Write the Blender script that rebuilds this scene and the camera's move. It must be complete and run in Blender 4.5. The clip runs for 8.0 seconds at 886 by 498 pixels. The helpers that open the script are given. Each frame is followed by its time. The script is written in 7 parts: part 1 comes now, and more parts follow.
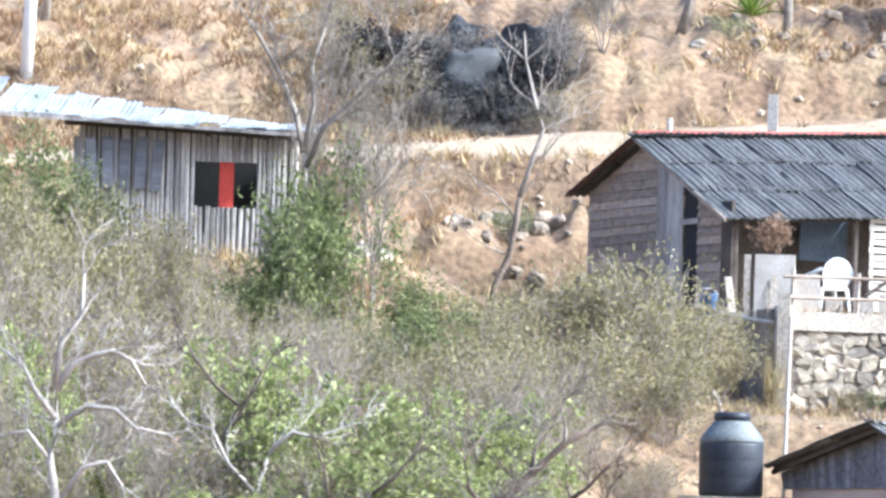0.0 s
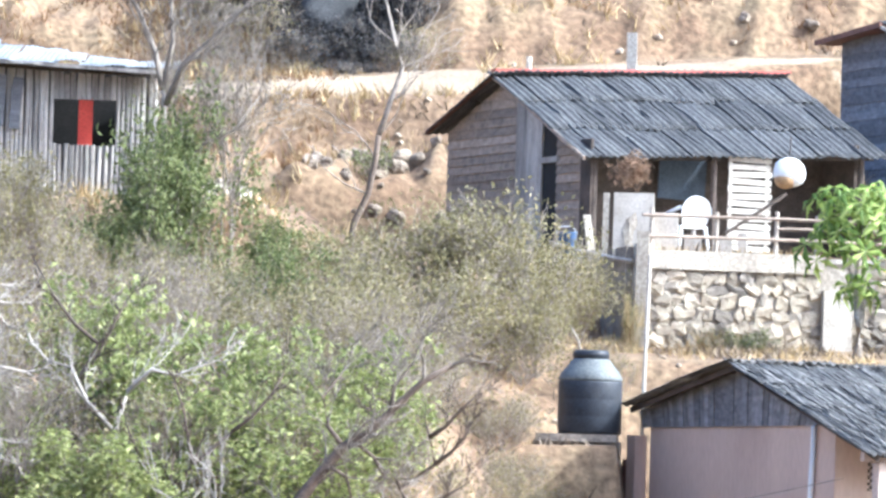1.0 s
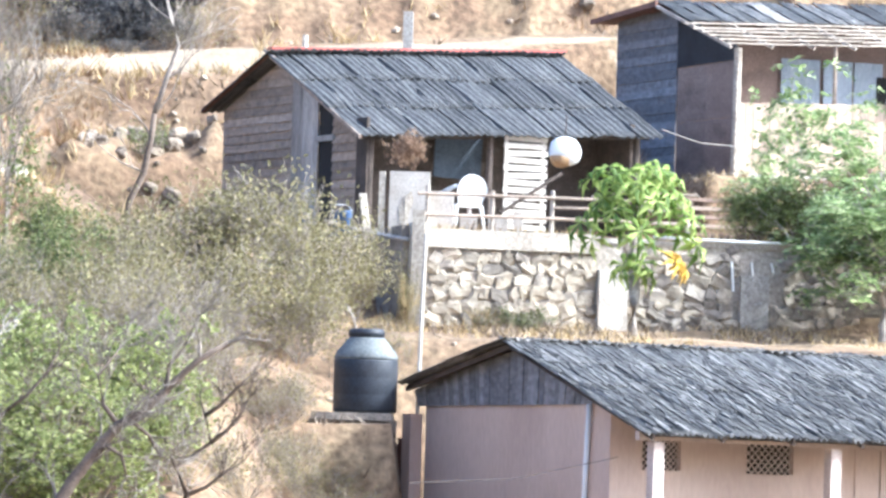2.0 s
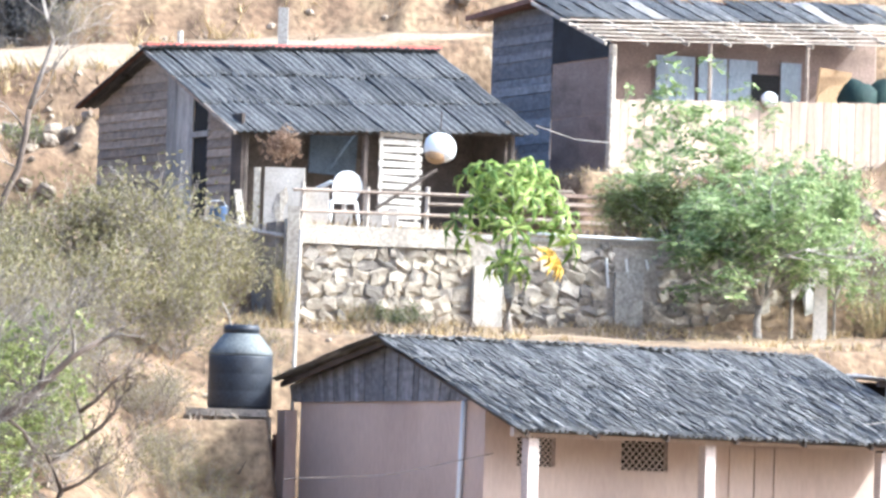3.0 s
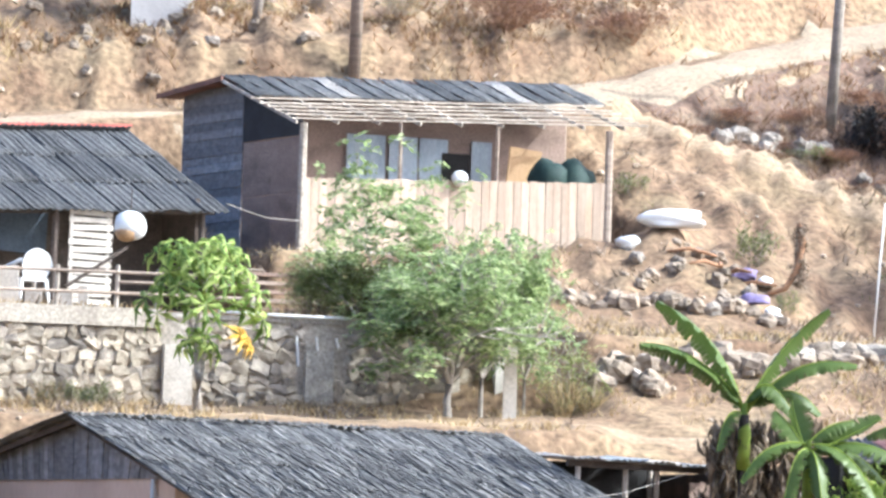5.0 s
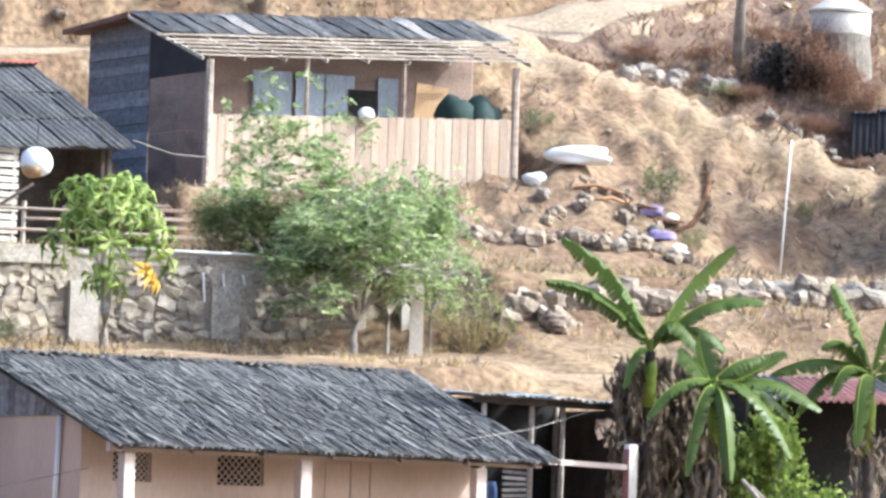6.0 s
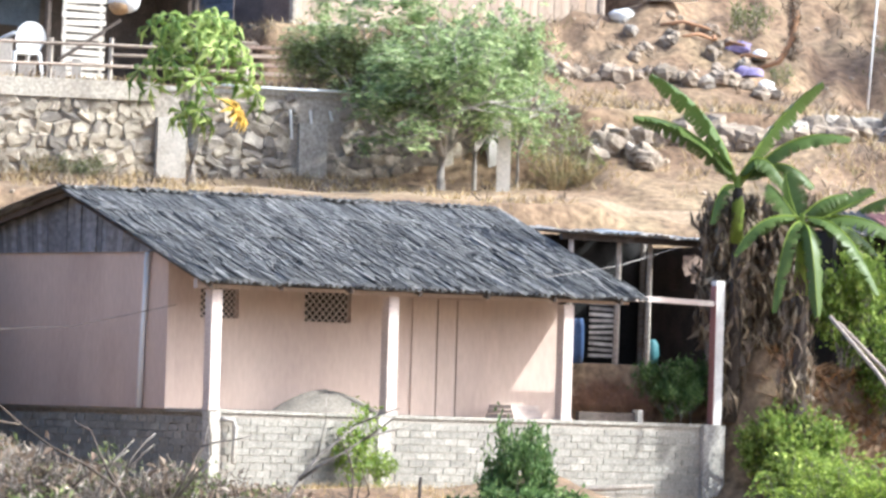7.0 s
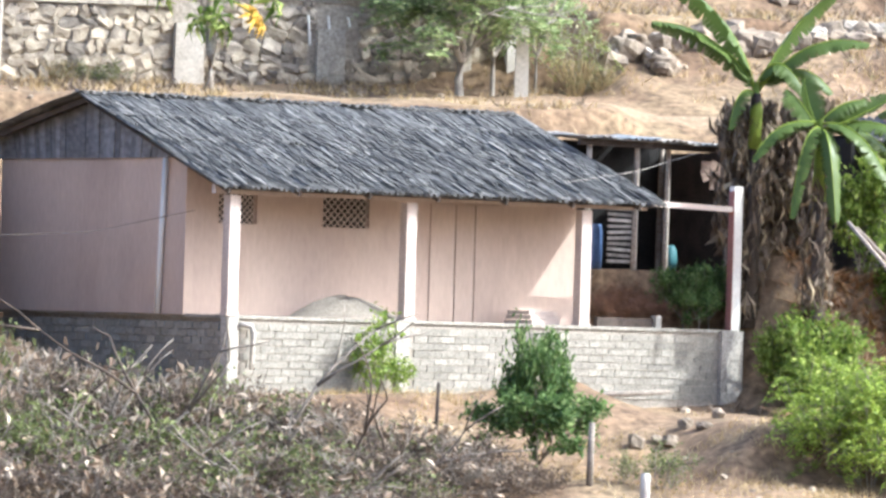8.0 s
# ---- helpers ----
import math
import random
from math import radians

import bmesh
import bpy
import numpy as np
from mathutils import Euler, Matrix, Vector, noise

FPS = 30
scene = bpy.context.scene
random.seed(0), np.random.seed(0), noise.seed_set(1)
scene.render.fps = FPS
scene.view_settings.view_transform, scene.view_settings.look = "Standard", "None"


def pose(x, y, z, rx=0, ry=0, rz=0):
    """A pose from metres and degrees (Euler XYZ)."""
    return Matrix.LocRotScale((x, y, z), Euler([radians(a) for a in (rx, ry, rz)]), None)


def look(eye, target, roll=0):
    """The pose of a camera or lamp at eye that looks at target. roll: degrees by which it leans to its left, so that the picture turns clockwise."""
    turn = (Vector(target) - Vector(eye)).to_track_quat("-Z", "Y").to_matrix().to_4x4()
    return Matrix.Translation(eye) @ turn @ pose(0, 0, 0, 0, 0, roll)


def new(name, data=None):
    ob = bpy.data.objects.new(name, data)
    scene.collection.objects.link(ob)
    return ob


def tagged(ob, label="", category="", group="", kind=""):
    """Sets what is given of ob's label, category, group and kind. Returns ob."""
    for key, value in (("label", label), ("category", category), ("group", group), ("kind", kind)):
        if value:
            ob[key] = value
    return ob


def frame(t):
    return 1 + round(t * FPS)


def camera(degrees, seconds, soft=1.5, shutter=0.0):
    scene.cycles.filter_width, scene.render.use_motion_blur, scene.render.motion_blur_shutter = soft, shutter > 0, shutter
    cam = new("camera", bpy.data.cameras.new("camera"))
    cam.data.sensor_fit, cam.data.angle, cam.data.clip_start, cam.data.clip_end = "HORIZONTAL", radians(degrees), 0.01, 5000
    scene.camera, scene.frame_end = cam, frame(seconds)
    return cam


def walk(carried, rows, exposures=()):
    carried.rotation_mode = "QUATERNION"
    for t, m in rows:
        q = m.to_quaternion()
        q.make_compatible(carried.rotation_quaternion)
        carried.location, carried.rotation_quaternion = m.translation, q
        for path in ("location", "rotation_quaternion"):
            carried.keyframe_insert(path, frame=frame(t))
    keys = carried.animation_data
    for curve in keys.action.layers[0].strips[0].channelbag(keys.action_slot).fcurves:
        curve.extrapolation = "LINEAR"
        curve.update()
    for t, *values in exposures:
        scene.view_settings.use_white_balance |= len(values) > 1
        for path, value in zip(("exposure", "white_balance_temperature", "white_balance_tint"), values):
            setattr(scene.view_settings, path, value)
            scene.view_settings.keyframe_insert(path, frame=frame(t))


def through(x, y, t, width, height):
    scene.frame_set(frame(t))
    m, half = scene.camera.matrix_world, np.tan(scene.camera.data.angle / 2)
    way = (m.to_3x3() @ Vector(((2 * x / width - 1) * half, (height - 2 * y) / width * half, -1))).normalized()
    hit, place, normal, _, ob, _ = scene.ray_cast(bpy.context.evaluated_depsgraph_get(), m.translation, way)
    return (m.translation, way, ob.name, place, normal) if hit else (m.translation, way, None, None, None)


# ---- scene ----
cam = camera(7.475, 8.0, soft=2.9)
# seconds, heading (degrees to the right), pitch: one standing viewer with a long lens
PATH = [
    (0, -4.9007, 3.3010),
    (0.3, -4.5841, 3.1195),
    (0.5, -4.3467, 2.9894),
    (0.7, -4.0997, 2.9267),
    (0.9, -3.8687, 2.8321),
    (1, -3.6936, 2.8120),
    (1.1, -3.4504, 2.8102),
    (1.2, -3.1484, 2.8373),
    (1.3, -2.9975, 2.8260),
    (1.5, -2.6583, 2.8280),
    (1.7, -2.3316, 2.7762),
    (2, -1.7928, 2.6864),
    (2.2, -1.5143, 2.6651),
    (3.3, -0.3408, 2.7051),
    (3.5, -0.0000, 2.8100),
    (3.7, 0.3236, 2.9640),
    (4, 0.6681, 3.2166),
    (4.2, 0.9357, 3.2921),
    (4.5, 1.3507, 3.3863),
    (4.7, 1.6048, 3.4266),
    (5.8, 2.4745, 3.1386),
    (6, 2.6710, 2.9111),
    (6.2, 2.6781, 2.6549),
    (6.3, 2.6414, 2.5280),
    (6.5, 2.4779, 2.2847),
    (6.7, 2.2461, 1.9644),
    (7, 1.9748, 1.5101),
    (7.3, 1.7936, 1.1682),
    (7.5, 1.7642, 0.9706),
    (7.7, 1.7458, 0.8511),
    (8, 1.8449, 0.7089),
]
ROLL = 1.7


def aim(yaw, pitch):
    y, p = radians(yaw), radians(pitch)
    return look((0, 0, 0), (120 * math.sin(y) * math.cos(p), 120 * math.cos(y) * math.cos(p), 120 * math.sin(p)), ROLL)


walk(cam, [(t, aim(y, p)) for t, y, p in PATH], exposures=[(0, 2.12, 5190, 4), (1.5, 2.25, 5240, 4), (2.2, 2.27, 5270, 4), (3.5, 2.15, 5410, 4), (4.5, 2.05, 5440, 4), (6, 1.8, 5540, 4), (7, 1.85, 5550, 4), (7.5, 1.91, 5550, 4), (8, 1.91, 5550, 4)])

# ---- daylight ----
SUN = Vector((1.9, -0.25, 1.58)).normalized()
world = bpy.data.worlds.new("sky")
scene.world = world
world.use_nodes = True
wn = world.node_tree.nodes
sky = wn.new("ShaderNodeTexSky")
sky.sky_type = "NISHITA"
sky.sun_disc = False
sky.sun_elevation = math.asin(SUN.z)
sky.sun_rotation = math.atan2(SUN.x, SUN.y)
sky.air_density, sky.dust_density = 0.7, 5.0
wn["Background"].inputs["Strength"].default_value = 0.15
world.node_tree.links.new(sky.outputs[0], wn["Background"].inputs["Color"])
sun = new("sun", bpy.data.lights.new("sun", "SUN"))
sun.data.energy, sun.data.angle, sun.data.color = 1.95, radians(0.6), (1.0, 0.95, 0.86)
sun.matrix_world = look(SUN * 60, (0, 0, 0))


# ---- materials ----
def mat(name, c1, c2, scale=3.0, rough=0.85, bump=0.25, stretch=(1, 1, 1), fine=30.0, rnd=0.2, metal=0.0, dirt=None, dirt_amount=0.5, grain=0.35):
    """Two colours mixed by a large noise, a fine grain over them, stains of a third colour, and some change from piece to piece."""
    m = bpy.data.materials.new(name)
    m.use_nodes = True
    n, l = m.node_tree.nodes, m.node_tree.links
    b = n["Principled BSDF"]
    tc, oi = n.new("ShaderNodeTexCoord"), n.new("ShaderNodeObjectInfo")
    off = n.new("ShaderNodeVectorMath")
    off.operation = "MULTIPLY_ADD"
    off.inputs[1].default_value = (17.0, 9.0, 13.0)
    l.new(oi.outputs["Random"], off.inputs[0])
    l.new(tc.outputs["Object"], off.inputs[2])
    mp = n.new("ShaderNodeMapping")
    mp.inputs["Scale"].default_value = stretch
    l.new(off.outputs[0], mp.inputs["Vector"])

    def noise_at(s, detail=5.0):
        t = n.new("ShaderNodeTexNoise")
        t.inputs["Scale"].default_value, t.inputs["Detail"].default_value = s, detail
        l.new(mp.outputs[0], t.inputs["Vector"])
        return t.outputs["Fac"]

    def ramp(src, lo, hi):
        r = n.new("ShaderNodeMapRange")
        r.inputs["From Min"].default_value, r.inputs["From Max"].default_value = lo, hi
        l.new(src, r.inputs["Value"])
        return r.outputs["Result"]

    def mix(fac, a, c, mode="MIX"):
        x = n.new("ShaderNodeMix")
        x.data_type, x.blend_type = "RGBA", mode
        for socket, value in ((x.inputs[0], fac), (x.inputs[6], a), (x.inputs[7], c)):
            if isinstance(value, (int, float)):
                socket.default_value = value
            elif isinstance(value, tuple):
                socket.default_value = (*value, 1)
            else:
                l.new(value, socket)
        return x.outputs[2]

    col = mix(ramp(noise_at(scale), 0.32, 0.68), c1, c2)
    f = noise_at(fine, 3.0)
    if dirt:
        col = mix(ramp(noise_at(scale * 0.45 + 0.3), 0.66 - 0.3 * dirt_amount, 0.8), col, dirt)
    hs = n.new("ShaderNodeHueSaturation")
    hs.inputs["Value"].default_value = 1.0
    vr = n.new("ShaderNodeMapRange")
    vr.inputs["To Min"].default_value, vr.inputs["To Max"].default_value = 1 - rnd, 1 + rnd
    l.new(oi.outputs["Random"], vr.inputs["Value"])
    l.new(vr.outputs[0], hs.inputs["Value"])
    l.new(col, hs.inputs["Color"])
    gr = n.new("ShaderNodeMapRange")
    gr.inputs["From Min"].default_value, gr.inputs["From Max"].default_value = 0.3, 0.7
    gr.inputs["To Min"].default_value, gr.inputs["To Max"].default_value = 1 - grain, 1 + grain * 0.6
    l.new(f, gr.inputs["Value"])
    v3 = n.new("ShaderNodeVectorMath")
    v3.operation = "SCALE"
    l.new(hs.outputs[0], v3.inputs[0])
    l.new(gr.outputs[0], v3.inputs["Scale"])
    l.new(v3.outputs[0], b.inputs["Base Color"])
    b.inputs["Roughness"].default_value, b.inputs["Metallic"].default_value = rough, metal
    b.inputs["Specular IOR Level"].default_value = 0.3
    if bump:
        bp = n.new("ShaderNodeBump")
        bp.inputs["Strength"].default_value, bp.inputs["Distance"].default_value = bump, 0.03
        l.new(f, bp.inputs["Height"])
        l.new(bp.outputs[0], b.inputs["Normal"])
    return m


def leaf_mat(name, c1, c2, c3=None, through=0.35, rough=0.55):
    """Foliage: each leaf its own shade between the colours, with light passing through."""
    m = bpy.data.materials.new(name)
    m.use_nodes = True
    n, l = m.node_tree.nodes, m.node_tree.links
    b, out = n["Principled BSDF"], n["Material Output"]
    g = n.new("ShaderNodeNewGeometry")
    r = n.new("ShaderNodeValToRGB")
    r.color_ramp.elements[0].color, r.color_ramp.elements[1].color = (*c1, 1), (*c2, 1)
    if c3:
        r.color_ramp.elements[1].position = 0.8
        e = r.color_ramp.elements.new(1.0)
        e.color = (*c3, 1)
    l.new(g.outputs["Random Per Island"], r.inputs[0])
    l.new(r.outputs[0], b.inputs["Base Color"])
    b.inputs["Roughness"].default_value = rough
    b.inputs["Specular IOR Level"].default_value = 0.25
    t, mx = n.new("ShaderNodeBsdfTranslucent"), n.new("ShaderNodeMixShader")
    l.new(r.outputs[0], t.inputs["Color"])
    mx.inputs[0].default_value = through
    l.new(b.outputs[0], mx.inputs[1])
    l.new(t.outputs[0], mx.inputs[2])
    l.new(mx.outputs[0], out.inputs["Surface"])
    return m


SOIL = mat("dry_soil", (0.262, 0.178, 0.110), (0.142, 0.089, 0.054), 0.5, 0.95, 1.2, fine=6.0, rnd=0, dirt=(0.245, 0.185, 0.108), dirt_amount=0.7, grain=0.5)
ROAD = mat("road_dust", (0.33, 0.26, 0.18), (0.25, 0.19, 0.13), 0.8, 0.95, 0.4, fine=9.0, rnd=0)
PINK = mat("pink_plaster", (0.56, 0.44, 0.365), (0.48, 0.37, 0.31), 0.7, 0.9, 0.06, stretch=(1, 1, 0.35), fine=14.0, rnd=0.03, dirt=(0.36, 0.27, 0.225), dirt_amount=0.4, grain=0.07)
WHITE = mat("white_paint", (0.55, 0.51, 0.45), (0.43, 0.385, 0.33), 2.0, 0.8, 0.15, fine=20.0, rnd=0.08, dirt=(0.33, 0.28, 0.23), dirt_amount=0.35, grain=0.2)
PINKPOST = mat("pale_pink_paint", (0.58, 0.49, 0.43), (0.49, 0.40, 0.35), 2.0, 0.8, 0.1, fine=20.0, rnd=0.05, grain=0.15)
CONCRETE = mat("rough_concrete", (0.50, 0.46, 0.40), (0.38, 0.35, 0.31), 1.4, 0.9, 0.3, fine=18.0, rnd=0.08, dirt=(0.22, 0.2, 0.17), dirt_amount=0.35)
PLASTER = mat("lime_plaster", (0.48, 0.43, 0.355), (0.37, 0.32, 0.26), 1.6, 0.9, 0.3, fine=18.0, rnd=0.05, dirt=(0.36, 0.31, 0.26), dirt_amount=0.35)
BRICK = mat("grey_brick", (0.33, 0.305, 0.262), (0.25, 0.232, 0.2), 2.0, 0.92, 0.4, fine=25.0, rnd=0.16, dirt=(0.26, 0.24, 0.2), dirt_amount=0.3)
WALLSTONE = mat("pale_wall_stone", (0.55, 0.48, 0.375), (0.36, 0.30, 0.23), 2.2, 0.9, 0.4, fine=14.0, rnd=0.25, dirt=(0.30, 0.25, 0.20), dirt_amount=0.4)
WALLMORTAR = mat("pale_mortar", (0.46, 0.41, 0.345), (0.34, 0.30, 0.25), 1.0, 0.95, 0.5, fine=14.0, rnd=0, dirt=(0.22, 0.19, 0.16), dirt_amount=0.4)
MORTAR = mat("mortar", (0.38, 0.34, 0.285), (0.29, 0.255, 0.215), 1.2, 0.95, 0.4, fine=20.0, rnd=0)
STONE = mat("field_stone", (0.55, 0.455, 0.34), (0.36, 0.285, 0.21), 2.2, 0.9, 0.4, fine=16.0, rnd=0.3, dirt=(0.24, 0.215, 0.19), dirt_amount=0.4)
STONE_LOOSE = mat("loose_field_stone", (0.31, 0.25, 0.185), (0.19, 0.15, 0.115), 2.2, 0.9, 0.4, fine=12.0, rnd=0.25, dirt=(0.19, 0.155, 0.125), dirt_amount=0.45)
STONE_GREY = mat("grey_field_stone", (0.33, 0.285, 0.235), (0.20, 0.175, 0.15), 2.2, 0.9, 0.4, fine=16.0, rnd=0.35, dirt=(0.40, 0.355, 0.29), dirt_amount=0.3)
ROOF = mat("weathered_tar_sheet", (0.115, 0.114, 0.114), (0.06, 0.06, 0.061), 1.6, 0.8, 0.3, stretch=(5.0, 0.4, 1), fine=16.0, rnd=0.22, dirt=(0.17, 0.167, 0.162), dirt_amount=0.45, grain=0.55)
THATCH = mat("sun_bleached_tar_sheet", (0.18, 0.174, 0.166), (0.06, 0.059, 0.059), 5.0, 0.85, 0.4, stretch=(4.0, 0.25, 1), fine=22.0, rnd=0.16, dirt=(0.30, 0.29, 0.28), dirt_amount=0.6, grain=0.55)
REDEDGE = mat("faded_red_sheet", (0.55, 0.13, 0.10), (0.40, 0.09, 0.075), 2.0, 0.7, 0.1, fine=14.0, rnd=0.15)
RUST = mat("rusty_brown_sheet", (0.20, 0.10, 0.075), (0.12, 0.065, 0.05), 2.0, 0.7, 0.1, fine=14.0, rnd=0.15)
ZINC = mat("zinc_sheet", (0.27, 0.287, 0.305), (0.17, 0.182, 0.197), 1.5, 0.6, 0.1, fine=12.0, rnd=0.16, dirt=(0.22, 0.2, 0.18), dirt_amount=0.4)
PLANK = mat("weathered_plank", (0.40, 0.32, 0.255), (0.27, 0.215, 0.17), 2.0, 0.9, 0.3, stretch=(0.5, 3, 5), fine=26.0, rnd=0.25, dirt=(0.13, 0.11, 0.095), dirt_amount=0.4)
PLANK_BLUE = mat("blue_grey_plank", (0.27, 0.27, 0.285), (0.16, 0.16, 0.172), 2.0, 0.9, 0.3, stretch=(0.5, 3, 5), fine=26.0, rnd=0.3, dirt=(0.1, 0.1, 0.11), dirt_amount=0.4)
PANEL = mat("brown_board", (0.32, 0.235, 0.19), (0.25, 0.18, 0.145), 1.3, 0.9, 0.2, stretch=(1, 1, 2), fine=18.0, rnd=0.1, dirt=(0.15, 0.105, 0.085))
NEWWOOD = mat("fresh_sawn_board", (0.47, 0.375, 0.29), (0.385, 0.29, 0.22), 1.6, 0.85, 0.2, stretch=(4, 4, 0.4), fine=20.0, rnd=0.2, dirt=(0.43, 0.28, 0.18), dirt_amount=0.35, grain=0.2)
PALING = mat("silvered_paling", (0.50, 0.465, 0.42), (0.33, 0.30, 0.275), 2.5, 0.9, 0.3, stretch=(3, 3, 0.4), fine=20.0, rnd=0.3, dirt=(0.14, 0.13, 0.12), dirt_amount=0.4)
POLE = mat("pale_pole", (0.50, 0.44, 0.37), (0.34, 0.29, 0.24), 3.0, 0.9, 0.2, fine=20.0, rnd=0.2)
# dark timber, used as well for surfaces whose colour stands for shade
DARKWOOD_AND_SHADE = mat("dark_timber_and_shade", (0.11, 0.085, 0.07), (0.06, 0.048, 0.04), 2.5, 0.9, 0.3, fine=20.0, rnd=0.2)
BARK = mat("grey_bark", (0.30, 0.26, 0.22), (0.17, 0.145, 0.12), 4.0, 0.95, 0.4, fine=30.0, rnd=0.15)
BARKPALE = mat("bleached_bark", (0.44, 0.40, 0.355), (0.30, 0.27, 0.24), 4.0, 0.95, 0.3, fine=30.0, rnd=0.15)
TWIG = mat("dry_twig", (0.35, 0.30, 0.255), (0.22, 0.185, 0.155), 4.0, 0.95, 0.0, fine=30.0, rnd=0.15)
TANK = mat("black_polyethylene", (0.022, 0.026, 0.034), (0.032, 0.036, 0.046), 2.0, 0.45, 0.05, fine=20.0, rnd=0, dirt=(0.06, 0.06, 0.065), dirt_amount=0.35)
TANKGREY = mat("grey_polyethylene", (0.14, 0.15, 0.15), (0.10, 0.108, 0.11), 3.0, 0.6, 0.05, fine=20.0, rnd=0)
RED = mat("red_paint", (0.52, 0.07, 0.045), (0.42, 0.05, 0.035), 3.0, 0.7, 0.1, rnd=0)
# near-black that stands for the shade inside rooms, doorways and sheds
SHADE_BLACK = mat("interior_shade_black", (0.02, 0.019, 0.019), (0.03, 0.028, 0.027), 2.0, 0.9, 0.1, rnd=0)
PLASTIC = mat("white_plastic", (0.80, 0.80, 0.78), (0.72, 0.72, 0.71), 3.0, 0.45, 0.0, rnd=0.03, grain=0.05)
TARP = mat("grey_blue_tarpaulin", (0.10, 0.125, 0.16), (0.07, 0.09, 0.12), 3.0, 0.7, 0.1, rnd=0)
REDFADED = mat("bleached_red_sheet", (0.34, 0.16, 0.14), (0.25, 0.12, 0.105), 2.0, 0.8, 0.1, rnd=0.15)
BLUE = mat("blue_plastic", (0.10, 0.17, 0.32), (0.07, 0.12, 0.25), 3.0, 0.5, 0.0, rnd=0.05)
TEAL = mat("teal_plastic", (0.10, 0.27, 0.29), (0.08, 0.21, 0.23), 3.0, 0.5, 0.0, rnd=0.05)
PURPLE = mat("purple_cloth", (0.26, 0.22, 0.38), (0.19, 0.155, 0.29), 6.0, 0.9, 0.2, rnd=0.05)
GREENBAG = mat("dark_green_sack", (0.014, 0.032, 0.028), (0.02, 0.042, 0.035), 5.0, 0.7, 0.3, rnd=0.1)
CURTAIN = mat("pale_blue_cloth", (0.42, 0.47, 0.52), (0.33, 0.38, 0.44), 2.0, 0.9, 0.2, stretch=(4, 4, 0.3), rnd=0.1)
OCHRE = mat("ochre_board", (0.44, 0.29, 0.16), (0.34, 0.22, 0.12), 1.5, 0.9, 0.2, rnd=0.1)
SAND = mat("building_sand", (0.25, 0.22, 0.18), (0.17, 0.15, 0.125), 2.0, 0.95, 0.4, fine=25.0, rnd=0)
ORANGE = mat("ripe_papaya", (0.74, 0.47, 0.07), (0.62, 0.36, 0.05), 4.0, 0.5, 0.0, rnd=0.2)
FIBRE = mat("dry_fibre", (0.42, 0.24, 0.14), (0.28, 0.16, 0.09), 6.0, 0.95, 0.4, rnd=0.15)
# grey stone darkened for the shade of the hollow
SHADE_SLAB = mat("slab_shade_grey", (0.10, 0.10, 0.10), (0.06, 0.06, 0.061), 1.5, 0.9, 0.3, rnd=0)

LEAF_SHRUB = leaf_mat("shrub_leaf", (0.135, 0.16, 0.06), (0.34, 0.365, 0.135), (0.56, 0.57, 0.28), 0.5)
LEAF_BRIGHT = leaf_mat("bright_leaf", (0.15, 0.22, 0.04), (0.36, 0.45, 0.08), (0.56, 0.63, 0.17), 0.45)
LEAF_TREE = leaf_mat("grey_green_leaf", (0.13, 0.185, 0.07), (0.36, 0.44, 0.20), (0.58, 0.62, 0.36), 0.5)
LEAF_OLIVE = leaf_mat("olive_leaf", (0.165, 0.15, 0.07), (0.31, 0.27, 0.135), (0.42, 0.355, 0.205))
LEAF_DRY = leaf_mat("dry_leaf", (0.13, 0.098, 0.07), (0.24, 0.185, 0.135), (0.46, 0.38, 0.30), 0.2)
TRODDEN = mat("trodden_soil", (0.32, 0.235, 0.152), (0.25, 0.178, 0.113), 0.9, 0.95, 0.6, fine=8.0, rnd=0)
LEAF_DARK = leaf_mat("dark_green_leaf", (0.05, 0.095, 0.03), (0.15, 0.235, 0.07), (0.32, 0.40, 0.16), 0.4)
LEAF_FERN = leaf_mat("dried_fern_leaf", (0.18, 0.115, 0.075), (0.32, 0.21, 0.135), (0.45, 0.33, 0.23), 0.3)
LEAF_RUST = leaf_mat("rusty_grass_blade", (0.16, 0.09, 0.045), (0.28, 0.165, 0.082), (0.37, 0.25, 0.13), 0.2)
LEAF_DEAD = leaf_mat("dead_banana_leaf", (0.09, 0.07, 0.05), (0.22, 0.165, 0.115), (0.42, 0.34, 0.22), 0.2)
LEAF_VINE = leaf_mat("reddish_dead_leaf", (0.12, 0.062, 0.046), (0.24, 0.135, 0.098), (0.36, 0.23, 0.17), 0.15)
# dark grey leaf colour that carries the shade of the hollow
LEAF_HOLLOW_SHADE = leaf_mat("hollow_shade_leaf", (0.055, 0.055, 0.06), (0.14, 0.138, 0.142), (0.26, 0.25, 0.24), 0.1)
TWIGDARK = mat("dark_twig", (0.15, 0.115, 0.09), (0.085, 0.065, 0.052), 4.0, 0.95, 0.0, fine=30.0, rnd=0.2)
LEAF_GRASS = leaf_mat("dry_grass_blade", (0.30, 0.21, 0.10), (0.48, 0.36, 0.19), (0.58, 0.46, 0.27), 0.2)
LEAF_PAPAYA = leaf_mat("papaya_leaf", (0.09, 0.15, 0.03), (0.25, 0.34, 0.07), (0.47, 0.54, 0.18), 0.4)
LEAF_BANANA = leaf_mat("banana_leaf", (0.035, 0.062, 0.018), (0.115, 0.165, 0.038), (0.32, 0.38, 0.10), 0.28, 0.4)
# near-black leaf colour that stands for shade
LEAF_SHADE = leaf_mat("shade_dark_leaf", (0.012, 0.012, 0.013), (0.035, 0.033, 0.034), None, 0.05)
